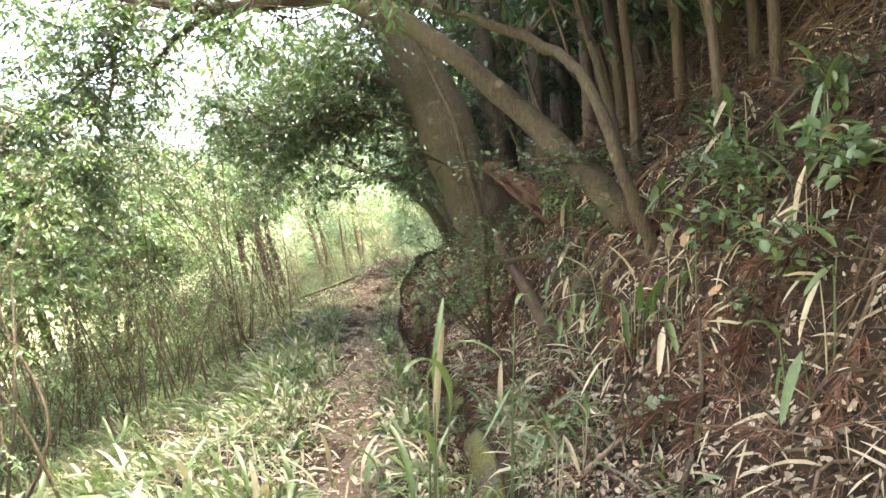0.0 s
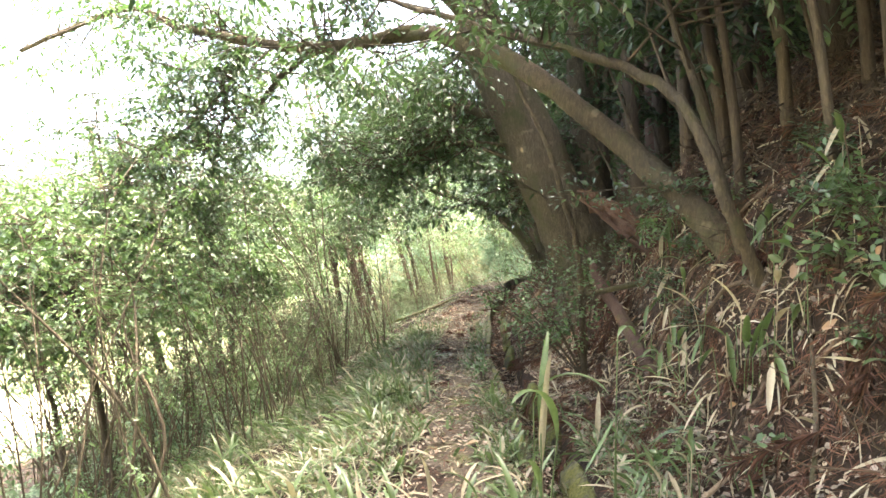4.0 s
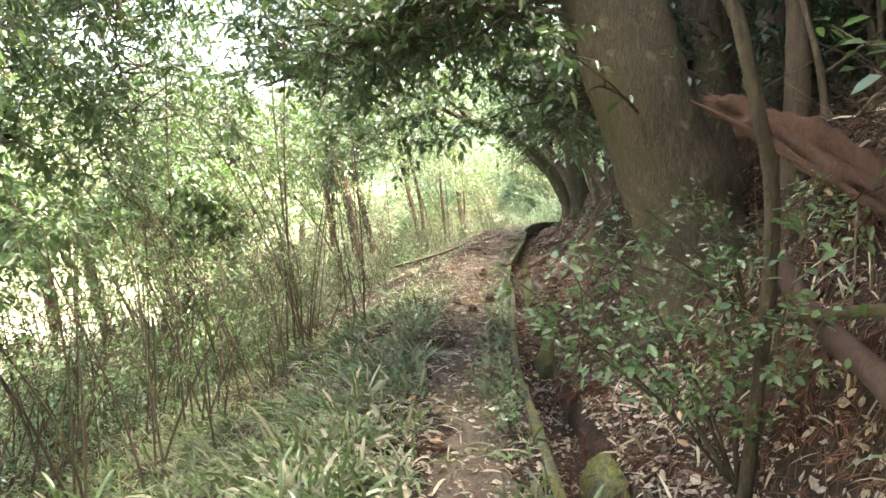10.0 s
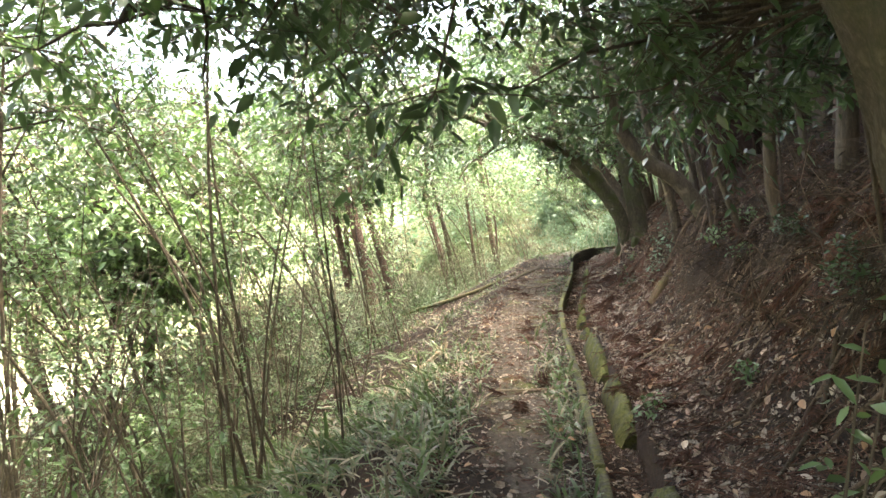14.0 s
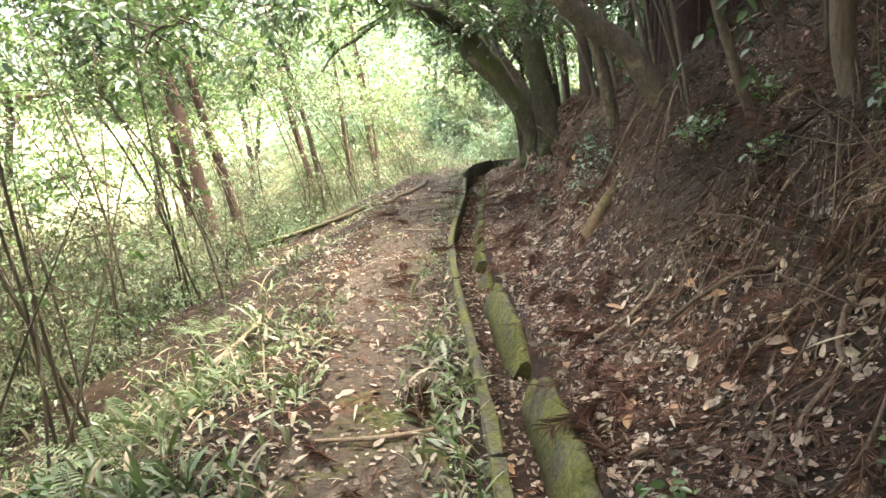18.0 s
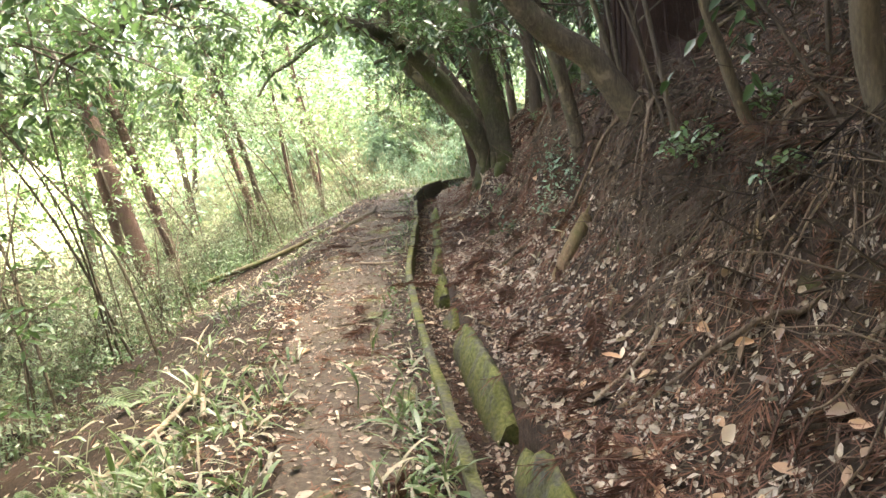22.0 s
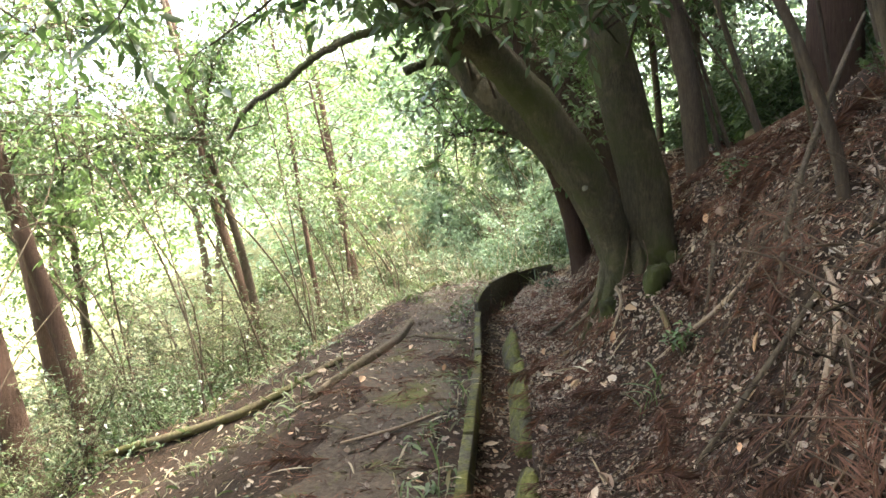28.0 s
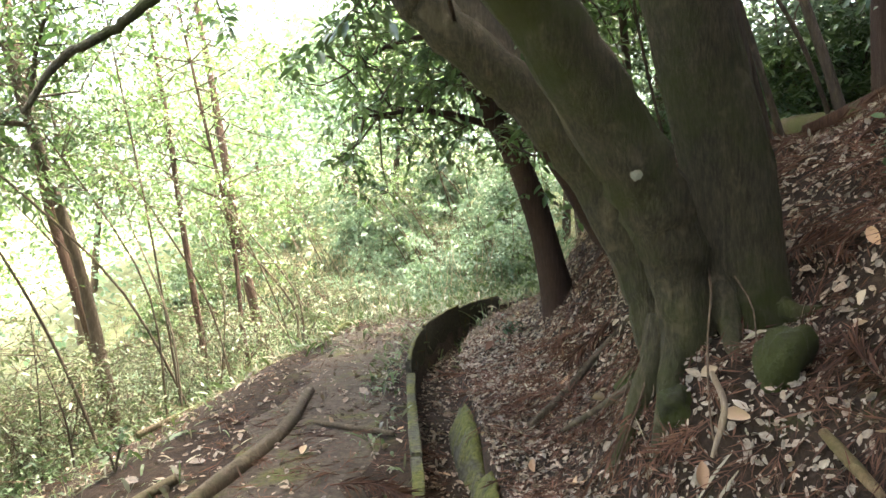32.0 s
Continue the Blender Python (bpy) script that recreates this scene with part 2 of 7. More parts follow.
def spray(centres, g, twigs=6, leaves=8, reach=0.4, leaf=0.09, wide=0.42, droop=0.15, shape="leaf", thick=0.003, twig_sides=3, aim=None):
    """Leafy twigs that fan out from each place. Returns wood pairs and one leaf pair."""
    c = np.repeat(np.asarray(centres, float), twigs, axis=0)
    n = len(c)
    d = any_dir(n, g, -droop)
    if aim is not None:
        d = unit(d + np.asarray(aim))
    ln = reach * (0.55 + 0.7 * g.rand(n))
    s = np.linspace(0.2, 1.0, leaves)
    sag = -0.35 * droop
    p = c[:, None] + d[:, None] * (ln[:, None] * s)[..., None]
    p[..., 2] += sag * (ln[:, None] * s**2)
    p = p + g.randn(*p.shape) * 0.012
    at = p.reshape(-1, 3)
    dd = np.repeat(d, leaves, axis=0)
    sd = unit(np.cross(dd, [0, 0, 1.0]))
    alt = np.tile(np.where(np.arange(leaves) % 2, 1.0, -1.0), n)[:, None]
    al = unit(dd * 0.7 + sd * alt * 0.9 + g.randn(len(at), 3) * 0.35 + np.array([0, 0, -0.25]))
    up = unit(g.randn(len(at), 3) * 0.45 + np.array([0, 0, 1.0]))
    size = leaf * (0.6 + 0.7 * g.rand(len(at)))
    leaf_pair = blades(at, al, up, size, size * wide, 0.1 + 0.2 * g.rand(len(at)), shape)
    # twigs as thin three-sided sticks
    wood = sticks(c, p[:, -1], thick, thick * 0.4, p[:, leaves // 2])
    return [wood], leaf_pair


def sticks(a, b, r0, r1, mid=None, sides=3):
    """Many thin sticks at once, from a to b, bent through mid."""
    a, b = np.asarray(a, float), np.asarray(b, float)
    n = len(a)
    mid = (a + b) / 2 if mid is None else mid
    t = unit(b - a)
    u = unit(np.cross(t, [0.3, 0.2, 0.9]))
    w = np.cross(t, u)
    rows = []
    r0, r1 = [np.broadcast_to(np.asarray(q, float), (n,))[:, None] for q in (r0, r1)]
    for q, r in ((a, r0), (mid, (r0 + r1) / 2), (b, r1)):
        for k in range(sides):
            an = 2 * math.pi * k / sides
            rows.append(q + r * (math.cos(an) * u + math.sin(an) * w))
    v = np.stack(rows, 1).reshape(-1, 3)
    fac = []
    for ring in range(2):
        for k in range(sides):
            k2 = (k + 1) % sides
            fac.append([ring * sides + k, ring * sides + k2, (ring + 1) * sides + k2, (ring + 1) * sides + k])
    f = (np.arange(n)[:, None, None] * (3 * sides) + np.array(fac)).reshape(-1, 4)
    return v, f


def join(pairs):
    """Pairs of the same face size as one pair."""
    vs, fs, off = [], [], 0
    for v, f in pairs:
        vs.append(v)
        fs.append(np.asarray(f) + off)
        off += len(v)
    return np.concatenate(vs), np.concatenate(fs)

def soil_material():
    m, nt, bsdf = mat_base("soil and litter")
    a = noise_tex(nt, 2.0, 8, 0.65)
    b = noise_tex(nt, 24.0, 6, 0.7)
    c = noise_tex(nt, 0.35, 4, 0.6)
    col = ramp(nt, b, [(0.3, (0.007, 0.005, 0.0035)), (0.5, (0.025, 0.0165, 0.0108)), (0.7, (0.078, 0.053, 0.034))])
    col = mixed(nt, 0.45, col, ramp(nt, a, [(0.3, (0.01, 0.007, 0.005)), (0.7, (0.044, 0.029, 0.0185))]))
    moss = ramp(nt, noise_tex(nt, 3.1, 7, 0.7), [(0.6, (0, 0, 0)), (0.72, (0.6, 0.6, 0.6))])
    col = mixed(nt, moss, col, (0.07, 0.08, 0.02))
    # meadow of the valley floor, away from the wood
    tc = nt.nodes.new("ShaderNodeTexCoord")
    sep = nt.nodes.new("ShaderNodeSeparateXYZ")
    nt.links.new(tc.outputs["Object"], sep.inputs[0])
    mr = node(nt, "ShaderNodeMapRange", **{"From Min": -13.0, "From Max": -20.0})
    nt.links.new(sep.outputs["X"], mr.inputs["Value"])
    grass = ramp(nt, c, [(0.3, (0.3, 0.31, 0.2)), (0.55, (0.42, 0.4, 0.28)), (0.75, (0.5, 0.45, 0.34))])
    col = mixed(nt, mr.outputs["Result"], col, grass)
    # brushwood floor of the spur beyond the bend
    mr2 = node(nt, "ShaderNodeMapRange", **{"From Min": 28.5, "From Max": 33.0})
    nt.links.new(sep.outputs["Y"], mr2.inputs["Value"])
    col = mixed(nt, mr2.outputs["Result"], col, ramp(nt, a, [(0.3, (0.06, 0.075, 0.035)), (0.7, (0.19, 0.19, 0.1))]))
    nt.links.new(col, bsdf.inputs["Base Color"])
    bsdf.inputs["Roughness"].default_value = 0.95
    bsdf.inputs["Specular IOR Level"].default_value = 0.15
    bump(nt, bsdf, b, 0.8, 0.03)
    return m


def trodden_material():
    m, nt, bsdf = mat_base("trodden earth")
    a = noise_tex(nt, 1.7, 7, 0.65)
    b = noise_tex(nt, 30.0, 6, 0.7)
    col = ramp(nt, b, [(0.3, (0.022, 0.0165, 0.012)), (0.5, (0.062, 0.049, 0.036)), (0.7, (0.135, 0.11, 0.082))])
    col = mixed(nt, 0.4, col, ramp(nt, a, [(0.3, (0.038, 0.028, 0.02)), (0.7, (0.135, 0.107, 0.077))]))
    moss = ramp(nt, noise_tex(nt, 2.3, 8, 0.72), [(0.53, (0, 0, 0)), (0.62, (0.75, 0.75, 0.75))])
    col = mixed(nt, moss, col, ramp(nt, b, [(0.3, (0.045, 0.055, 0.012)), (0.7, (0.12, 0.13, 0.035))]))
    nt.links.new(col, bsdf.inputs["Base Color"])
    bsdf.inputs["Roughness"].default_value = 0.95
    bsdf.inputs["Specular IOR Level"].default_value = 0.15
    bump(nt, bsdf, b, 0.9, 0.03)
    return m


TRODDEN = trodden_material()


def concrete_material(name, moss):
    m, nt, bsdf = mat_base(name)
    a = noise_tex(nt, 5.0, 8, 0.7)
    b = noise_tex(nt, 45.0, 5, 0.65)
    col = ramp(nt, b, [(0.3, (0.026, 0.025, 0.019)), (0.7, (0.085, 0.082, 0.06))])
    col = mixed(nt, ramp(nt, a, [(0.62 - 0.3 * moss, (0, 0, 0)), (0.72 - 0.25 * moss, (0.9, 0.9, 0.9))]), col,
                ramp(nt, b, [(0.3, (0.036, 0.042, 0.01)), (0.7, (0.12, 0.122, 0.034))]))
    nt.links.new(col, bsdf.inputs["Base Color"])
    bsdf.inputs["Roughness"].default_value = 0.95
    bsdf.inputs["Specular IOR Level"].default_value = 0.15
    bump(nt, bsdf, b, 0.7, 0.012)
    return m


SOIL = soil_material()
CONCRETE = concrete_material("weathered concrete", 0.62)
MOSSY = concrete_material("moss-grown concrete", 0.75)
DARKWALL = concrete_material("damp dark concrete", 0.1)
BARK_TAN = bark("tan-brown bark", (0.018, 0.0125, 0.008), (0.066, 0.05, 0.03), (0.16, 0.128, 0.08), 0.35, (8, 8, 2.2), 1.0, (0.07, 0.075, 0.025), 0.5)
BARK_GREY = bark("grey-green mossy bark", (0.018, 0.014, 0.009), (0.078, 0.063, 0.04), (0.2, 0.168, 0.112), 0.32, (11, 11, 2.2), 1.0, (0.06, 0.064, 0.022), 0.35)
BARK_MOSS = bark("grey bark with green moss", (0.014, 0.012, 0.007), (0.062, 0.054, 0.031), (0.15, 0.132, 0.08), 0.6, (11, 11, 2.2), 1.0, (0.05, 0.06, 0.014), 0.3)
LICHEN = bark("pale lichen crust", (0.08, 0.08, 0.055), (0.13, 0.13, 0.09), (0.19, 0.19, 0.14), 0.0, (20, 20, 20), 0.4)
BARK_DARK = bark("dark bark", (0.025, 0.018, 0.012), (0.06, 0.045, 0.03), (0.12, 0.095, 0.065), 0.1)
BARK_RED = bark("red-brown fibrous bark", (0.022, 0.013, 0.009), (0.068, 0.039, 0.027), (0.13, 0.084, 0.06), 0.12, (22, 22, 1.0), 0.9)
BARK_STEM = bark("olive-brown sapling bark", (0.024, 0.018, 0.011), (0.07, 0.054, 0.034), (0.15, 0.122, 0.08), 0.2, moss_colour=(0.06, 0.065, 0.022), patches=0.4)
CEDAR = bark("dark fibrous cedar bark", (0.01, 0.005, 0.0035), (0.036, 0.019, 0.0125), (0.085, 0.049, 0.033), 0.08, (24, 24, 0.8), 1.0)
ROTTEN = bark("rotten red wood", (0.018, 0.009, 0.0055), (0.062, 0.031, 0.018), (0.17, 0.088, 0.046), 0.0, (26, 26, 1.2), 1.0)
DEADWOOD = bark("dead grey wood", (0.1, 0.07, 0.045), (0.24, 0.18, 0.12), (0.42, 0.34, 0.24), 0.1, (14, 14, 1.5), 0.6)
MOSSLOG = bark("moss-grown wood", (0.03, 0.024, 0.013), (0.085, 0.068, 0.038), (0.17, 0.14, 0.085), 0.6, (10, 10, 1.5), 0.6, (0.075, 0.085, 0.02))
STONE = bark("moss-grown stone", (0.02, 0.018, 0.013), (0.05, 0.046, 0.034), (0.1, 0.093, 0.07), 0.95, (6, 6, 6), 1.0, (0.055, 0.068, 0.014))
LEAF_DARK = leafy("glossy evergreen leaves", [(0.0, (0.016, 0.034, 0.012)), (0.5, (0.033, 0.066, 0.023)), (1.0, (0.07, 0.115, 0.045))], 0.36, 0.3, 0.5)
LEAF_MID = leafy("glossy mid-green leaves", [(0.0, (0.024, 0.052, 0.018)), (0.5, (0.052, 0.096, 0.036)), (1.0, (0.12, 0.178, 0.08))], 0.3, 0.45, 0.7)
LEAF_FRESH = leafy("fresh green leaves", [(0.0, (0.036, 0.074, 0.024)), (0.5, (0.078, 0.138, 0.046)), (1.0, (0.165, 0.235, 0.1))], 0.33, 0.42, 0.6)
# blue-green leaf colour, its stops raised to stand in for haze over the spur
LEAF_BLUE = leafy("blue-green small leaves, paled for haze", [(0.0, (0.065, 0.12, 0.08)), (0.5, (0.13, 0.2, 0.14)), (1.0, (0.26, 0.33, 0.24))], 0.6, 0.4, 0.3)
LEAF_DEAD = leafy("dead fallen leaves", [(0.0, (0.017, 0.0105, 0.0075)), (0.32, (0.055, 0.033, 0.021)), (0.52, (0.16, 0.086, 0.05)), (0.76, (0.28, 0.165, 0.093)), (0.93, (0.38, 0.275, 0.18)), (1.0, (0.52, 0.45, 0.35))], 0.7, 0.1, 0.3, 0.3)
LEAF_RUST = leafy("rust-red cedar sprigs", [(0.0, (0.016, 0.009, 0.007)), (0.5, (0.066, 0.035, 0.025)), (0.85, (0.14, 0.07, 0.044)), (1.0, (0.22, 0.11, 0.066))], 0.8, 0.1, 0.2)
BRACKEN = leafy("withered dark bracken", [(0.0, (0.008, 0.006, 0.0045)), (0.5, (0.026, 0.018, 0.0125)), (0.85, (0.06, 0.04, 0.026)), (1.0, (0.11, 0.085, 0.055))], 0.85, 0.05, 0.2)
GRASS = leafy("straw grass and dwarf bamboo", [(0.0, (0.04, 0.044, 0.022)), (0.45, (0.085, 0.088, 0.044)), (0.8, (0.17, 0.155, 0.09)), (1.0, (0.36, 0.32, 0.225))], 0.5, 0.25, 0.4)
GRASS_GREEN = leafy("green bamboo-grass leaf", [(0.0, (0.03, 0.056, 0.016)), (0.6, (0.07, 0.118, 0.036)), (1.0, (0.16, 0.21, 0.085))], 0.4, 0.3, 0.5, 0.2)
GRASS_DRY = leafy("bleached dead bamboo-grass leaf", [(0.0, (0.14, 0.105, 0.06)), (0.6, (0.3, 0.25, 0.16)), (1.0, (0.5, 0.45, 0.33))], 0.6, 0.2, 0.3, 0.2)
LEAF_SOFT = leafy("soft grey-green small leaves", [(0.0, (0.04, 0.055, 0.026)), (0.5, (0.082, 0.108, 0.05)), (1.0, (0.16, 0.188, 0.1))], 0.5, 0.35, 0.4)
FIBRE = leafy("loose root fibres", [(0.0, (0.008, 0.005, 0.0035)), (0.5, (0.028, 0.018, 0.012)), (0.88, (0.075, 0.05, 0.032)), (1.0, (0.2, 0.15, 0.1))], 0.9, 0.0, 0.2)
ROOTY = bark("dry roots and vines", (0.02, 0.0135, 0.009), (0.098, 0.068, 0.044), (0.27, 0.2, 0.135), 0.0)


# ---------------------------------------------------------------- the lie of the land
GUT_Y = [-8, 0, 3.8, 5.3, 7.0, 8.6, 10, 12.3, 14.4, 16.4, 17.8, 19.6, 21.4, 22.5, 23.4, 24.4, 25.2, 26.5, 30]
GUT_X = [0.55, 0.3, 0.02, -0.13, -0.35, -0.57, -0.67, -0.8, -0.97, -1.07, -1.03, -0.96, -0.97, -0.88, -0.6, -0.2, 0.4, 1.6, 4.0]
ZP_Y = [-10, 0, 4, 8, 12, 16.5, 19, 21.5, 24, 28, 40]
ZP_Z = [0, 0, 0.05, 0.12, 0.2, 0.38, 0.58, 0.8, 1.0, 1.25, 1.6]
BANK_D = [0.0, 0.25, 0.5, 0.8, 1.1, 1.5, 1.9, 3.0, 6.0, 14, 40, 120, 600]
BANK_Z = [0.03, 0.12, 0.27, 0.62, 1.08, 1.45, 1.8, 2.6, 5.0, 11, 26, 60, 120]
STEP_Z = [0.03, 0.16, 0.6, 1.3, 1.75, 2.15, 2.5, 3.4, 5.6, 11, 26, 60, 120]
FRONT_Z = [0.03, 0.1, 0.22, 0.6, 1.3, 1.9, 2.35, 3.3, 5.5, 11, 26, 60, 120]


def soft_interp(q, xs, ys):
    q = np.asarray(q, float)
    w = 0.35
    return sum(np.interp(q + o * w, xs, ys) for o in (-1, -0.5, 0, 0.5, 1)) / 5


def gut_x(y):
    return soft_interp(y, GUT_Y, GUT_X)


def path_z(y):
    return soft_interp(y, ZP_Y, ZP_Z)


_g = np.random.RandomState(3)
_WAVES = [(_g.randn(2) * f, _g.rand() * 6.28, a) for f, a, k in ((0.8, 0.5, 6), (2.2, 0.28, 8), (6.0, 0.12, 10), (15.0, 0.05, 10)) for _ in range(k)]


def bumps(x, y, fine=True):
    s = 0.0
    for kvec, ph, a in _WAVES:
        s = s + a * np.sin(kvec[0] * x + kvec[1] * y + ph)
    return s * 0.25


def smoothstep(a, b, q):
    t = np.clip((q - a) / (b - a), 0, 1)
    return t * t * (3 - 2 * t)


def land(x, y):
    """Height of the ground."""
    x, y = np.asarray(x, float), np.asarray(y, float)
    g, base = gut_x(y), path_z(y)
    d = x - g
    n = bumps(x, y)
    edge = 1.15 + 0.12 * np.sin(y * 1.3) + 0.1 * np.sin(y * 3.1 + 1)
    s = np.maximum(-d - edge, 0)
    fall = 7.0 * (1 - np.exp(-0.58 * (s + 0.15 * np.exp(-s * 3) - 0.15) / 7.0))
    left = base - 0.04 * np.clip(-d - 0.1, 0, 1.5) - fall + n * (0.05 + 0.16 * smoothstep(0, 2, s))
    far = smoothstep(45, 150, s)
    left = left + far * (14 + 10 * np.sin(y * 0.02 + 1.0)) * np.clip(s / 150, 0, 2.5)
    bank = np.interp(d - 0.4, BANK_D, BANK_Z)
    step = np.interp(d - 0.4, BANK_D, STEP_Z)
    front = np.interp(d - 0.4, BANK_D, FRONT_Z)
    bank = bank + (step - bank) * np.interp(y, [3.2, 4.4, 7.0, 8.4], [0, 1, 1, 0]) + (front - bank) * np.interp(y, [3.2, 4.4], [1, 0])
    shelf = np.minimum(bank, 1.55 + 0.12 * (d - 2.0)) + 0.1 * np.maximum(d - 8, 0)
    bank = bank + (shelf - bank) * smoothstep(18.5, 21.5, y - 0.4 * np.maximum(d - 3, 0)) * (d > 0.4)
    right = base + bank + n * (0.06 + 0.32 * smoothstep(0.3, 1.2, d - 0.4))
    right = right + 0.4 * np.exp(-((x - 0.01) / 0.22) ** 2 - ((y - 19.2) / 0.45) ** 2)
    trench = base - 0.24 + n * 0.06
    z = np.where(d < -0.03, left, np.where(d < 0.33, trench, right))
    # the spur that closes the valley ahead
    ahead = smoothstep(26.5, 34, y + 0.25 * np.minimum(x, 0)) * smoothstep(-26, -3, x)
    z = z + np.where(d < -0.03, ahead * (np.clip((y - 26.5) * 0.2, 0, 16) + fall * 0.75), 0)
    z = z + 1.5 * np.exp(-((x - 0.95) / 0.7) ** 2 - ((y - 29.2) / 0.9) ** 2)
    return z


def land_mesh():
    near = np.concatenate([np.arange(-7, -1.6, 0.14), np.arange(-1.6, -0.07, 0.07), [-0.07, -0.035, -0.03, 0.0, 0.1, 0.2, 0.3, 0.329, 0.335], np.arange(0.38, 2.4, 0.07), np.arange(2.4, 6, 0.2)])
    left = -7 - np.cumsum(0.3 * 1.13 ** np.arange(48))
    right = 6 + np.cumsum(0.4 * 1.14 ** np.arange(42))
    ds = np.concatenate([left[::-1], near, right])
    ys = np.concatenate([-5 - np.cumsum(0.4 * 1.16 ** np.arange(40))[::-1], np.arange(-5, 28, 0.09), 28 + np.cumsum(0.15 * 1.13 ** np.arange(56))])
    dd, yy = np.meshgrid(ds, ys)
    xx = gut_x(yy) + dd
    v = np.stack([xx, yy, land(xx, yy)], -1).reshape(-1, 3)
    w, h = len(ds), len(ys)
    i, j = np.meshgrid(np.arange(h - 1), np.arange(w - 1), indexing="ij")
    i, j = i.ravel(), j.ravel()
    f = np.stack([i * w + j, i * w + j + 1, (i + 1) * w + j + 1, (i + 1) * w + j], 1)
    return v, f


ground = new("ground", mesh_of("ground", [land_mesh()], None, SOIL, True))
tagged(ground, "earth hillside with trodden path, bank and valley", "ground", kind="structure")


def path_strip():
    """Trodden earth of the path, a little paler than the slope."""
    ys = np.arange(2.0, 25.0, 0.1)
    ss = np.linspace(0, 1, 13)
    yy, s = np.meshgrid(ys, ss, indexing="ij")
    lo = -0.95 + 0.25 * smoothstep(14, 10, yy) + 0.09 * np.sin(yy * 2.1) + 0.07 * np.sin(yy * 5.3 + 1) + 0.04 * np.sin(yy * 11.7)
    hi = -0.16 + 0.04 * np.sin(yy * 3.3 + 2) + 0.03 * np.sin(yy * 9.1)
    xx = gut_x(yy) + lo + (hi - lo) * s
    v = np.stack([xx, yy, land(xx, yy) + 0.006 - 0.03 * (np.abs(s - 0.5) > 0.49)], -1).reshape(-1, 3)
    n, k = len(ys), len(ss)
    i, j = np.meshgrid(np.arange(n - 1), np.arange(k - 1), indexing="ij")
    i, j = i.ravel(), j.ravel()
    return v, np.stack([i * k + j, i * k + j + 1, (i + 1) * k + j + 1, (i + 1) * k + j], 1)


footpath = new("path", mesh_of("path", [path_strip()], None, TRODDEN, True))
tagged(footpath, "trodden brown earth footpath with moss patches", "path", kind="structure")


def wall_strip(y0, y1, d0, d1, top, depth, n=10, seed=0, rough=0.008, slant=0.0, lean=False):
    """A length of gutter wall that follows the curve, with worn edges."""
    g = np.random.RandomState(seed)
    ys = np.linspace(y0, y1, n)
    gx, base = gut_x(ys), path_z(ys)
    e = 0.005
    prof = [(d0, -depth), (d0 + slant, top - e), (d0 + slant + e, top), (d1 + slant - e, top), (d1 + slant, top - e), (d1, -depth)]
    if lean:      # a slab that has tipped back, its face to the path
        prof = [(d0 - 0.02, -depth), (d0, -0.15), (d0 + 0.07, top - 0.015), (d1 - 0.01, top), (d1 + 0.02, top - 0.03), (d1 + 0.02, -depth)]
    ends_off = np.minimum(ys - y0, y1 - ys)
    worn = 0.14 * np.exp(-(ends_off / 0.2) ** 2) + 0.025 * np.abs(np.sin(ys * 9 + seed)) * g.rand(n)
    k = len(prof)
    v = np.empty((n, k, 3))
    for q, (d, z) in enumerate(prof):
        jit = g.randn(n, 2) * rough * (0 if z < 0 else 1)
        v[:, q, 0] = gx + d + jit[:, 0]
        v[:, q, 1] = ys
        v[:, q, 2] = base + z + jit[:, 1] - (0 if z < -0.2 or not lean else worn)
    i, j = np.meshgrid(np.arange(n - 1), np.arange(k), indexing="ij")
    i, j = i.ravel(), j.ravel()
    j2 = (j + 1) % k
    f = np.stack([i * k + j, (i + 1) * k + j, (i + 1) * k + j2, i * k + j2], 1)
    v = v.reshape(-1, 3)
    ends = [(v[:k], np.array([[0, 1, 4, 5], [1, 2, 3, 4]])), (v[-k:], np.array([[5, 4, 1, 0], [4, 3, 2, 1]]))]
    return [(v, f)] + ends


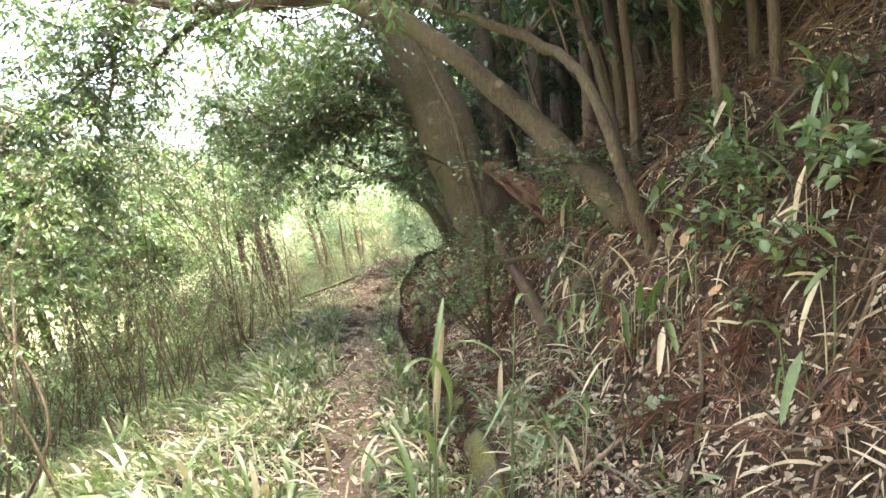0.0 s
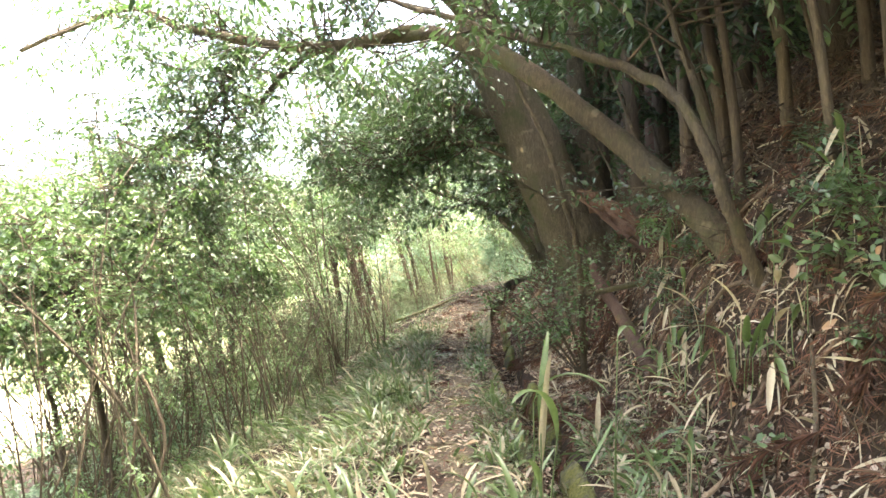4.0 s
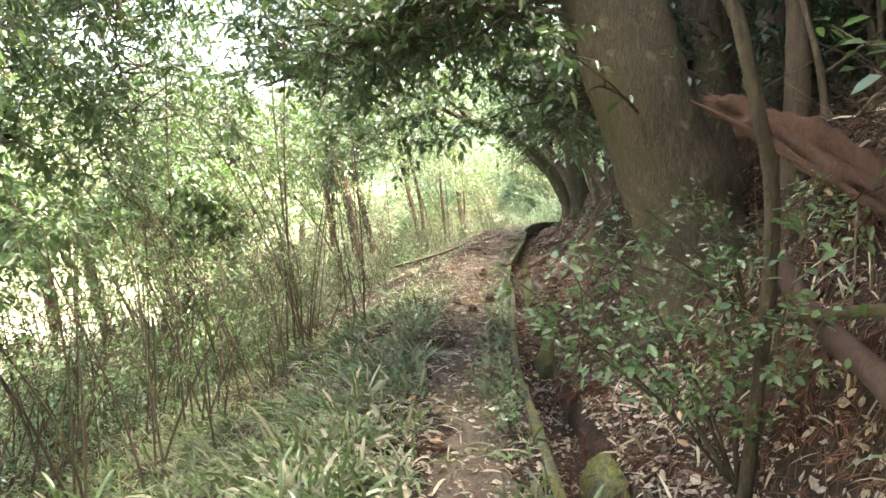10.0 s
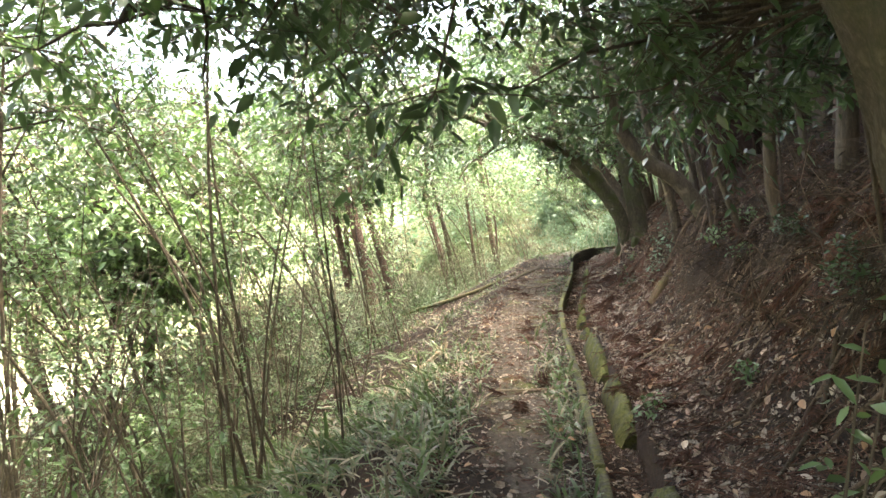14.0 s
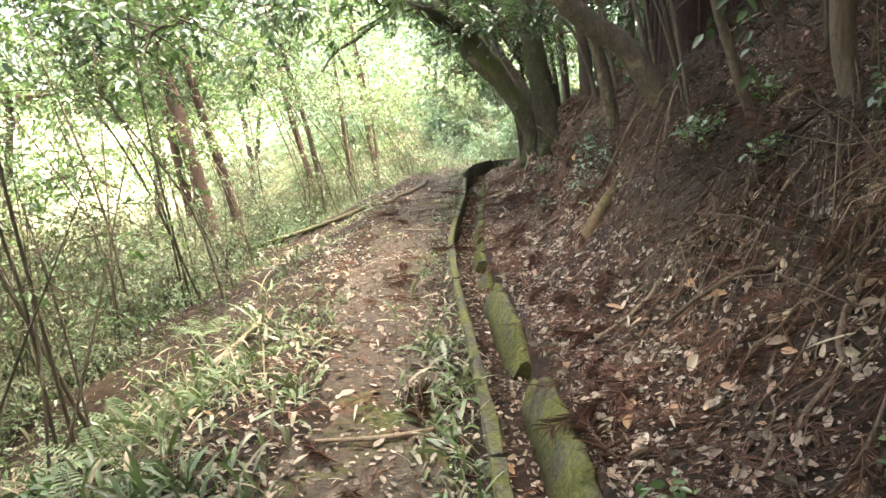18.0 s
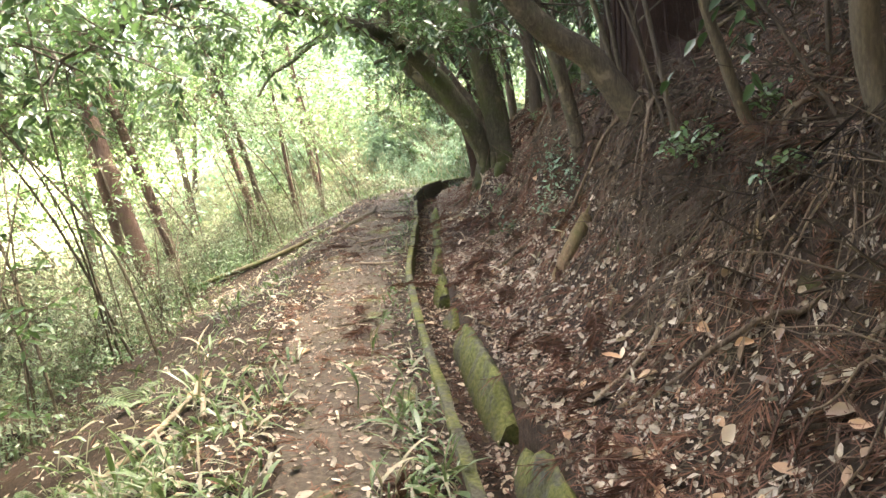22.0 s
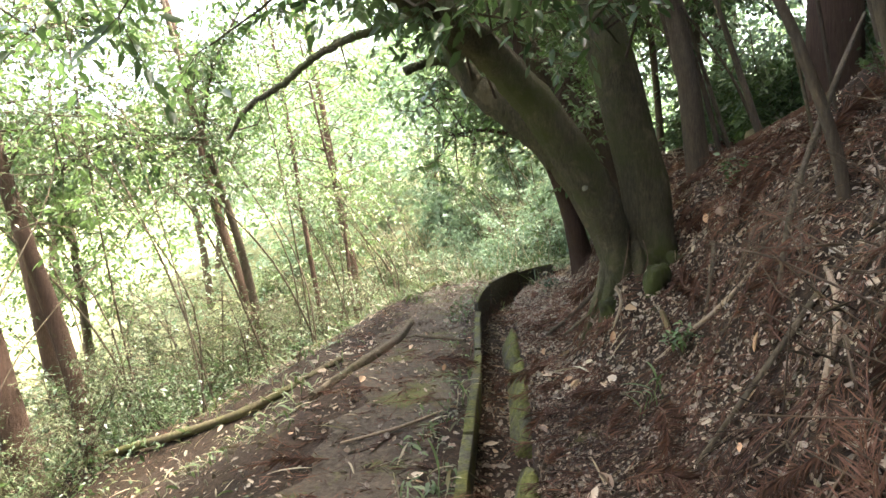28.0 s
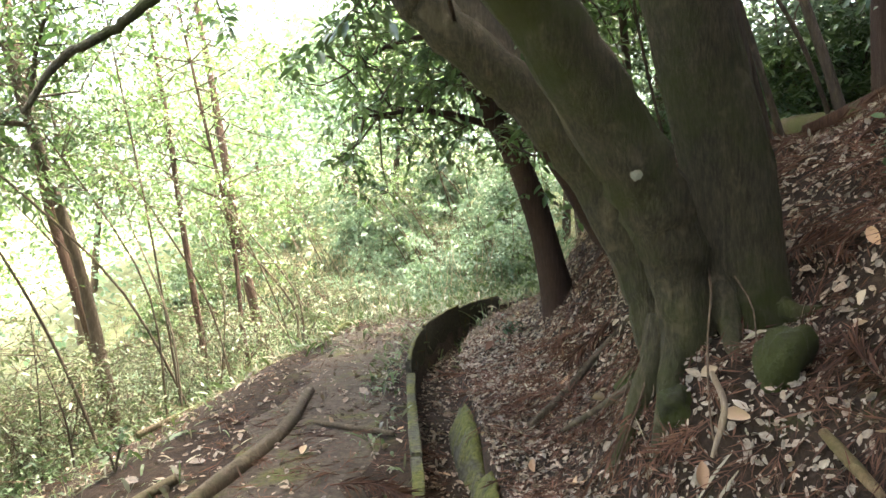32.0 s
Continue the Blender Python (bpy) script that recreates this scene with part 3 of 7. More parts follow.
def gutter():
    top = empty("drainage_gutter", (float(gut_x(12)), 12, float(path_z(12))), "mossy concrete gutter beside the path, filled with dead leaves", "gutter")
    k = 0
    for y0, y1, rise in ((-4, -2.4, -0.01), (-2.4, -0.8, -0.01), (-0.8, 0.8, -0.01), (0.8, 2.4, -0.01), (2.4, 4.0, -0.01), (4.0, 5.5, -0.005), (5.5, 7.0, 0.0), (7.0, 8.5, 0.01), (8.5, 10.0, 0.015),
                         (10.0, 11.5, 0.03), (11.5, 12.6, 0.035), (12.6, 14.4, 0.03), (14.4, 16.5, 0.04), (16.5, 18.2, 0.03), (18.2, 20.0, 0.04), (20.0, 21.5, 0.05)):
        part("gutter_wall", wall_strip(y0 + 0.006, y1 - 0.006, -0.055, 0.0, rise, 0.3, 9, k, 0.003), CONCRETE, top, "grey concrete wall with a mossy top")
        k += 1
    for y0, y1, rise in ((21.5, 22.7, 0.13), (22.72, 23.9, 0.15), (23.92, 24.9, 0.11)):
        board = part("gutter_board", wall_strip(y0 + 0.006, y1 - 0.006, -0.045, -0.01, rise, 0.3, 4, k, 0.003, -0.02), DARKWALL, top, "raised dark board, green along its top")
        part("moss_edge", wall_strip(y0 + 0.02, y1 - 0.02, -0.06, -0.03, rise + 0.006, -rise + 0.012, 14, k + 50, 0.004), MOSSY, board, "thin green moss along the board's top")
        k += 1
    for y0, y1, rise in ((2.4, 3.6, -0.09), (3.6, 4.9, -0.05), (5.35, 6.0, 0.05), (6.3, 7.2, 0.05), (9.3, 10.1, 0.06), (11.2, 12.7, 0.04), (13.0, 14.7, 0.04), (15.05, 15.5, -0.02), (15.9, 16.5, 0.04), (17.2, 18.1, 0.04), (18.5, 20.1, 0.05), (20.15, 21.2, 0.03)):
        part("gutter_wall", wall_strip(y0, y1, 0.205, 0.315, rise - 0.02, 0.35, 36, k, 0.01, 0.0, True), MOSSY, top, "wall thick with yellow-green moss")
        k += 1
    return top


gutter()

# ---------------------------------------------------------------- trees
def attach(line, g, n, out, lo=0.15, hi=1.0, rise=0.2):
    """Side branches off a limb: where they start and where their leafy ends lie."""
    line = np.asarray(line)
    i = (lo + (hi - lo) * g.rand(n)) * (len(line) - 1)
    a = line[i.astype(int)]
    b = a + any_dir(n, g, rise) * (out * (0.35 + 0.8 * g.rand(n)))[:, None]
    return a, b


def crown(limbs, g, per, out, leaf, twigs=6, leaves=8, reach=0.4, droop=0.2, shape="leaf", wide=0.42, lo=0.15, branch=0.012, rise=0.15, keep=None, twig_wood=True):
    """Leaves and thin wood for a list of limb lines; keep: where leafy ends may hang."""
    A, B = [], []
    for ln, k in zip(limbs, per):
        a, b = attach(ln, g, k, out, lo, 1.0, rise)
        A.append(a)
        B.append(b)
    A, B = np.concatenate(A), np.concatenate(B)
    if keep is not None:
        ok = keep(B)
        A, B = A[ok], B[ok]
    mid = (A + B) / 2 + g.randn(len(A), 3) * out * 0.08
    wood = [sticks(A, B, branch, branch * 0.35, mid, 4)]
    tw, lf = spray(B, g, twigs, leaves, reach, leaf, wide, droop, shape)
    return (wood + tw if twig_wood else wood), lf


def tree(name, label, base, trunk, radii, limbs, bark_m, leaf_m, g, per=(), out=1.0, leaf=0.09, sides=14, rough=0.03, flute=0.05, category="tree", group="", wood_m=None, crown_label="", **kw):
    """trunk and limbs are lists of places; each limb is (places, radii)."""
    top = empty(name, base, label, category, group)
    tl = smooth_line(trunk, max(14, 6 * len(trunk)))
    part("trunk", tube(tl, radii, sides, rough, int(g.randint(99)), flute), bark_m, top, "", True)
    lines = []
    for pts, rr in limbs:
        ll = smooth_line(pts, max(14, 7 * len(pts)))
        ll[1:-1] += g.randn(len(ll) - 2, 3) * min(rr[0], 0.05) * 0.12
        part("limb", tube(ll, rr, 9, rough, int(g.randint(99)), flute * 0.5), bark_m, top, "", True)
        lines.append(ll)
    if per:
        src = ([tl] if len(per) > len(lines) else []) + lines
        wood, lf = crown(src, g, per, out, leaf, **kw)
        tagged(part("twig_wood", wood, wood_m or BARK_DARK, top), kind="stuff")
        part("crown", [lf], leaf_m, top, crown_label)
    return top


def on_land(x, y, z=0.0):
    return (x, y, float(land(x, y)) + z)


def arch_tree():
    g = np.random.RandomState(21)
    base = on_land(1.4, 4.3, -0.1)
    a = [(1.42, 4.25, 0.95), (1.22, 4.5, 1.33), (1.03, 4.75, 1.63), (0.84, 5.0, 1.9), (0.35, 5.4, 2.46), (-0.2, 5.8, 2.99), (-0.98, 6.4, 3.5)]
    l1 = [(-0.98, 6.4, 3.5), (-1.84, 7.2, 3.72), (-2.61, 8.0, 3.95), (-3.3, 8.5, 3.8), (-3.85, 9.0, 3.5)]
    l2 = [(-1.2, 6.6, 3.6), (-2.29, 7.0, 3.61), (-3.35, 7.4, 3.87), (-4.4, 7.8, 4.24), (-5.41, 8.2, 4.65), (-7.2, 8.6, 4.3)]
    l3 = [(1.3, 4.05, 1.0), (1.12, 3.98, 1.4), (1.01, 4.0, 1.72), (0.87, 4.2, 2.19), (0.63, 4.6, 2.53), (0.12, 5.2, 2.92), (-0.49, 5.8, 3.32), (-1.3, 6.4, 3.8), (-2.4, 7.2, 4.5)]
    l4 = [(1.15, 4.05, 1.3), (1.0, 4.3, 2.2), (0.85, 4.6, 3.0), (0.6, 4.9, 4.4)]
    l5 = [(-2.61, 8.0, 3.95), (-2.75, 8.0, 4.5), (-2.6, 8.2, 5.2)]
    l6 = [(-3.35, 7.4, 3.87), (-3.9, 8.2, 3.6), (-4.4, 9.0, 3.1), (-4.9, 9.8, 2.6), (-5.3, 11.0, 1.6)]
    l7 = [(-3.9, 8.2, 3.6), (-4.6, 8.6, 3.2), (-5.6, 8.8, 2.6), (-6.4, 9.4, 2.2)]
    tree("arching_tree", "tan-barked evergreen whose bent limbs arch over the path", base, a, [0.1, 0.095, 0.09, 0.088, 0.085, 0.078],
         [(l1, [0.07, 0.06, 0.045, 0.04]), (l2, [0.065, 0.06, 0.05, 0.03]), (l3, [0.042, 0.036, 0.034, 0.03, 0.02]), (l4, [0.03, 0.02]), (l5, [0.035, 0.015]), (l6, [0.022, 0.016, 0.01, 0.006]), (l7, [0.018, 0.008])],
         BARK_TAN, LEAF_MID, g, per=(0, 16, 90, 80, 60, 14, 120, 110), out=1.05, leaf=0.085, sides=16, rough=0.09, flute=0.09, droop=0.35, keep=lambda b: (b[:, 2] > 2.9) | (b[:, 0] < -3.0))


def big_tree():
    g = np.random.RandomState(22)
    base = on_land(0.6, 8.4, -0.15)
    t = [(0.66, 8.4, 0.35), (0.63, 8.4, 0.9), (0.57, 8.4, 1.3), (0.47, 8.4, 1.55), (0.3, 8.38, 1.92), (0.02, 8.35, 2.6), (-0.25, 8.3, 3.2), (-0.7, 8.2, 4.2), (-0.9, 8.2, 6.5)]

    def axis(z):
        return tuple(float(np.interp(z, [p[2] for p in t], [p[q] for p in t])) for q in range(3))

    l1 = [axis(2.9), (-0.9, 8.6, 3.3), (-1.8, 9.4, 3.6), (-3.0, 10.5, 4.2)]
    l2 = [axis(2.4), (-0.8, 8.2, 2.75), (-1.7, 8.6, 2.85), (-2.6, 9.2, 2.9)]
    l3 = [axis(4.2), (-1.8, 7.4, 5.0), (-3.2, 6.8, 5.4)]
    l4 = [axis(4.8), (0.4, 8.9, 5.6), (1.4, 9.8, 6.2)]
    l5 = [(0.85, 8.6, 0.9), (0.8, 8.65, 1.6), (0.7, 8.7, 2.3), (0.55, 8.75, 3.2), (0.4, 8.8, 5.0)]
    l6 = [axis(3.2), (-1.4, 9.6, 3.6), (-2.5, 11.4, 3.55), (-3.2, 13.4, 3.3)]
    l7 = [axis(2.9), (-1.2, 9.2, 3.1), (-2.2, 10.5, 3.05), (-3.4, 11.8, 2.9)]
    l8 = [axis(1.95), (0.05, 7.9, 2.1), (-0.15, 7.6, 2.15), (-0.3, 7.3, 2.05)]
    l9 = [axis(2.1), (0.15, 8.95, 2.35), (-0.2, 9.5, 2.45), (-0.5, 10.1, 2.4)]
    l10 = [axis(3.8), (-1.0, 9.2, 4.2), (-1.5, 10.4, 4.4), (-2.3, 12.0, 4.6)]
    l11 = [axis(4.0), (-0.25, 9.4, 4.2), (0.0, 10.8, 4.4)]
    l12 = [axis(2.5), (0.3, 9.2, 2.75), (0.35, 10.1, 2.8), (0.2, 11.0, 2.7)]
    l13 = [axis(2.7), (-0.9, 8.0, 2.75), (-1.9, 8.3, 2.55), (-2.9, 8.9, 2.3)]
    tree("leaning_tree", "thick grey-barked evergreen leaning over the path", base, t, [0.46, 0.39, 0.37, 0.36, 0.35, 0.34, 0.31, 0.25, 0.12],
         [(l1, [0.07, 0.05, 0.03]), (l2, [0.025, 0.02, 0.012]), (l3, [0.09, 0.05]), (l4, [0.09, 0.05]), (l5, [0.24, 0.2, 0.18, 0.14, 0.07]), (l6, [0.06, 0.045, 0.03, 0.015]), (l7, [0.04, 0.03, 0.02, 0.01]), (l8, [0.014, 0.01, 0.006]), (l9, [0.03, 0.02, 0.01]), (l10, [0.07, 0.05, 0.02]), (l11, [0.06, 0.04, 0.02]), (l12, [0.03, 0.02, 0.01]), (l13, [0.02, 0.014, 0.008])],
         BARK_GREY, LEAF_MID, g, per=(4, 84, 66, 34, 20, 6, 140, 96, 12, 50, 64, 40, 70, 60), out=0.9, leaf=0.075, sides=30, lo=0.3, rough=0.05, flute=0.09,
         keep=lambda b: ((b[:, 2] > 2.3) | ((b[:, 2] > 1.95) & (b[:, 1] > 8.9)) | ((b[:, 2] > 1.8) & (b[:, 0] < -1.2))) & ~((b[:, 0] > -0.75) & (b[:, 1] < 8.2) & (b[:, 2] > 2.35) & (b[:, 2] < 3.6)))


def twin_tree():
    g = np.random.RandomState(23)
    ox, oy = 0.05, 0.38
    base = on_land(0.08 + ox, 18.9 + oy, -0.1)

    def set_off(pts):
        return [(x + ox, y + oy, z) for x, y, z in pts]

    r = set_off([(0.2, 18.85, 0.6), (0.19, 18.82, 1.27), (0.16, 18.8, 1.6), (0.12, 18.8, 1.97), (-0.03, 18.8, 2.62), (-0.15, 18.85, 3.2), (-0.35, 18.9, 4.6), (-0.5, 19.0, 7)])
    l = set_off([(-0.03, 18.74, 0.6), (-0.04, 18.75, 1.15), (-0.09, 18.74, 1.52), (-0.2, 18.7, 1.85), (-0.42, 18.66, 2.21), (-0.66, 18.6, 2.54), (-0.98, 18.47, 2.85), (-1.35, 18.22, 3.05), (-1.68, 17.87, 3.14), (-2.21, 17.6, 3.22), (-2.8, 17.2, 3.42), (-4.0, 16.8, 3.9)])
    l2 = set_off([(0.1, 19.15, 1.0), (-0.05, 19.2, 1.6), (-0.37, 19.22, 2.14), (-0.65, 19.22, 2.43), (-0.92, 19.22, 2.67), (-1.12, 19.2, 2.9), (-1.3, 19.1, 3.4), (-1.5, 19.0, 4.3)])
    b2 = set_off([(-1.0, 18.48, 2.86), (-1.3, 19.6, 3.5), (-1.8, 21.0, 3.8), (-2.3, 21.02, 3.66), (-2.62, 21.02, 3.5), (-2.98, 21.02, 3.23), (-3.34, 21.02, 3.01), (-3.58, 21.02, 2.68)])
    stub = set_off([(-1.08, 19.2, 2.86), (-1.23, 19.22, 2.94), (-1.38, 19.22, 2.93), (-1.53, 19.2, 2.87)])
    up = set_off([(-1.14, 18.0, 2.9), (-1.5, 18.3, 3.9), (-1.9, 18.4, 5.0)])
    fan = set_off([(-2.21, 17.6, 3.22), (-2.6, 16.6, 3.5), (-2.9, 15.2, 3.6)])
    fan2 = set_off([(-2.8, 17.2, 3.42), (-3.6, 16.4, 3.0), (-4.2, 15.6, 2.4)])
    fan3 = set_off([(-4.0, 16.8, 3.9), (-4.8, 16.5, 3.2), (-5.4, 16.2, 2.3)])
    fan4 = set_off([(-2.9, 15.2, 3.6), (-3.5, 14.2, 3.0), (-4.3, 13.4, 2.6)])
    # two limbs added mostly above view, to shade the path and verge
    shade_limb = set_off([(-0.3, 18.88, 4.3), (-1.3, 19.6, 5.3), (-2.4, 20.4, 5.7), (-3.4, 21.0, 5.6)])
    shade_limb2 = set_off([(-0.25, 18.87, 4.0), (-0.9, 20.6, 5.2), (-1.5, 22.2, 5.6), (-1.9, 23.6, 5.5)])
    spur = set_off([(0.0, 18.75, 2.85), (-0.2, 18.5, 2.95), (-0.45, 18.25, 2.9)])
    top = tree("forked_tree", "smooth grey-green evergreen with forked trunks on mossy roots", base, r, [0.235, 0.172, 0.163, 0.16, 0.155, 0.143, 0.11, 0.065],
         [(l, [0.11, 0.088, 0.106, 0.134, 0.14, 0.13, 0.115, 0.1, 0.086, 0.072, 0.052, 0.03]), (l2, [0.15, 0.125, 0.11, 0.105, 0.1, 0.085, 0.05, 0.03]), (b2, [0.06, 0.056, 0.05, 0.045, 0.04, 0.035, 0.03, 0.018]), (stub, [0.045, 0.032, 0.03, 0.038]), (up, [0.05, 0.03]), (fan, [0.045, 0.02]), (fan2, [0.03, 0.01]), (fan3, [0.03, 0.01]), (fan4, [0.02, 0.008]), (shade_limb, [0.06, 0.045, 0.02]), (shade_limb2, [0.06, 0.045, 0.02]), (spur, [0.012, 0.006])],
         BARK_MOSS, LEAF_MID, g, per=(24, 56, 20, 3, 0, 30, 30, 44, 44, 36, 60, 60, 5), out=1.0, leaf=0.1, sides=20, lo=0.35, keep=lambda b: ((b[:, 2] > 2.75) | ((b[:, 0] < -2.6) & (b[:, 2] > 1.7))) & ~((b[:, 1] > 18.9) & (b[:, 1] < 21.2) & (b[:, 2] < 3.9) & (b[:, 0] < -0.2)))
    for k in range(4):
        an = 3.1 + k * 0.72
        c = np.array([0.09 + ox, 18.84 + oy]) + np.array([0.2, 0.1]) * np.array([math.cos(an), math.sin(an)])
        e = c + np.array([math.cos(an), math.sin(an)]) * (0.16 + 0.14 * g.rand())
        pts = [(c[0], c[1], float(land(*c)) + 0.16), ((c[0] + e[0]) / 2, (c[1] + e[1]) / 2, float(land((c[0] + e[0]) / 2, (c[1] + e[1]) / 2)) + 0.035), (e[0], e[1], float(land(*e)) - 0.05)]
        part("root", tube(smooth_line(pts, 10), [0.06, 0.042, 0.016], 8, 0.1, k), BARK_MOSS, top, "root grey-green with moss", True)
    # pale round lichen on the leaning stem
    an = np.linspace(0, 2 * math.pi, 14, endpoint=False)
    c, nrm = np.array([-0.315 + ox, 18.555 + oy - 0.015, 1.92]), unit(np.array([-0.25, -0.9, 0.3]))
    u = unit(np.cross(nrm, [0, 0, 1.0]))
    w = np.cross(u, nrm)
    rim = c + 0.02 * (np.cos(an)[:, None] * u + np.sin(an)[:, None] * w) * (1 + 0.1 * g.randn(14, 1))
    v = np.vstack([rim, c + nrm * 0.012])
    part("lichen", [(v, np.stack([np.arange(14), (np.arange(14) + 1) % 14, np.full(14, 14)], 1))], LICHEN, top, "round pale lichen patch")


def simple_tree(name, label, pts, radii, bark_m, seed, limbs=(), per=(), out=0.8, leaf=0.08, leaf_m=None, group="", **kw):
    g = np.random.RandomState(seed)
    x, y, _ = pts[0]
    base = on_land(x, y, -0.05)
    pts = [(x, y, base[2] - 0.1)] + list(pts[1:])
    return tree(name, label, base, pts, radii, list(limbs), bark_m, leaf_m or LEAF_DARK, g, per, out, leaf, group=group, **kw)


arch_tree()
big_tree()
twin_tree()
simple_tree("curved_tree", "olive-brown tree bent in a bow above the bank", [(0.95, 14.55, 0), (0.76, 14.5, 1.48), (0.62, 14.5, 1.64), (0.49, 14.5, 1.8), (0.25, 14.5, 2.1), (-0.03, 14.5, 2.28), (-0.31, 14.45, 2.56), (-0.5, 14.3, 2.95), (-0.75, 14.1, 3.7), (-0.95, 14.0, 4.6)],
            [0.14, 0.12, 0.105, 0.1, 0.09, 0.085, 0.08, 0.072, 0.06, 0.04], BARK_STEM, 31, per=(22,), lo=0.75, out=0.9)
simple_tree("slender_tree", "slender pale-barked tree on the bank", [(0.45, 15.5, 0), (0.36, 15.5, 1.75), (0.22, 15.5, 2.25), (0.05, 15.5, 2.7), (-0.15, 15.5, 3.6), (-0.4, 15.5, 5)], [0.07, 0.06, 0.055, 0.05, 0.045, 0.03], BARK_TAN, 32, per=(12,), lo=0.6)
simple_tree("slender_tree", "thin brown sapling on the bank", [(0.71, 13.0, 0), (0.64, 13.0, 1.5), (0.5, 13, 1.85), (0.36, 13, 2.3), (0.2, 13, 3.4)], [0.035, 0.03, 0.028, 0.025, 0.015], BARK_STEM, 33, per=(6,), lo=0.6)
simple_tree("slender_tree", "brown sapling on the bank", [(0.85, 12.2, 0), (0.78, 12.3, 1.6), (0.7, 12.3, 2.1), (0.66, 12.2, 3.4), (0.5, 12, 5)], [0.06, 0.055, 0.05, 0.045, 0.03], BARK_STEM, 34, per=(8,), lo=0.7)
cedar = simple_tree("cedar_tree", "wide red-brown cedar trunk above the bank", [(1.05, 15.3, 0), (1.0, 15.2, 2.0), (0.95, 15.2, 2.8), (0.9, 15.2, 4.5), (0.9, 15.2, 9)], [0.5, 0.38, 0.36, 0.33, 0.25], CEDAR, 35, flute=0.12, sides=36, rough=0.05)
g = np.random.RandomState(36)
for k in range(34):      # long strips of loose bark, then roots
    an = 2.2 + 3.2 * (k + g.rand()) / 34
    z0 = 1.75 + 1.6 * g.rand()
    z = np.linspace(z0, z0 + 0.5 + 1.0 * g.rand(), 9)
    rr = np.interp(z, [1.7, 2.0, 2.8, 4.5, 6], [0.45, 0.39, 0.365, 0.335, 0.31]) + 0.012 + 0.012 * g.rand()
    wob = an + np.cumsum(g.randn(9)) * 0.012
    ln = np.stack([np.interp(z, [2.0, 2.8, 4.5], [1.0, 0.95, 0.9]) + rr * np.cos(wob), 15.2 + rr * np.sin(wob), z], 1)
    part("bark_strip", tube(ln, [0.004, 0.013, 0.016, 0.012, 0.004], 6, 0.15, k), CEDAR, cedar, "", True)
for k in range(7):
    an = 2.3 + 0.45 * k + 0.2 * g.rand()
    s = np.linspace(0, 1, 8)
    xs, ys = 1.03 + np.cos(an) * (0.34 + 0.45 * s), 15.25 + np.sin(an) * (0.34 + 0.6 * s)
    zs = land(xs, ys) + 0.1 * (1 - s) + 0.03 - 0.08 * s**3
    part("root", tube(smooth_line(np.stack([xs, ys, zs], 1), 16), [0.085, 0.06, 0.04, 0.02], 9, 0.1, 60 + k, 0.08), CEDAR, cedar, "", True)

for k, (x, y, dx, h, r) in enumerate(((0.95, 9.0, -0.5, 6, 0.1), (1.2, 8.2, -0.35, 6, 0.08), (1.5, 7.0, -0.5, 6, 0.06), (1.7, 6.2, -0.6, 6, 0.04), (1.45, 5.4, -0.8, 5, 0.045), (1.35, 4.7, -0.5, 5, 0.03), (1.75, 5.0, -0.6, 6, 0.04), (1.95, 4.0, -0.5, 6, 0.03), (2.1, 4.6, -0.6, 6, 0.035), (1.6, 3.9, -0.7, 5, 0.025), (2.2, 3.2, -0.4, 5, 0.035),
                                      (1.0, 20.6, -0.9, 6, 0.09), (0.34, 20.5, -3.3, 5, 0.1), (0.55, 21.6, -3.2, 5.5, 0.12), (0.8, 22.6, -3.0, 5.5, 0.1), (0.75, 16.5, -0.3, 6, 0.05), (1.3, 16.2, -0.2, 6, 0.06), (1.1, 17.0, -0.6, 6, 0.05), (1.4, 12.6, -0.3, 6, 0.08))):
    b = np.array(on_land(x, y))
    simple_tree("hillside_tree", "brown-barked young tree on the shaded bank", [(x, y, 0), (x + dx * 0.12, y, b[2] + h * 0.15), (x + dx * 0.35, y + 0.05, b[2] + h * 0.35), (x + dx * 0.6, y + 0.1, b[2] + h * 0.6), (x + dx, y, b[2] + h)], [r * 1.2, r, r * 0.9, r * 0.7, r * 0.3],
                BARK_STEM if k % 3 == 0 else BARK_DARK, 400 + k, per=(54 if dx < -2 else 44,), lo=0.45, leaf_m=LEAF_MID if dx < -2 else LEAF_DARK, out=0.9, leaf=0.1, group="young trees on the bank")

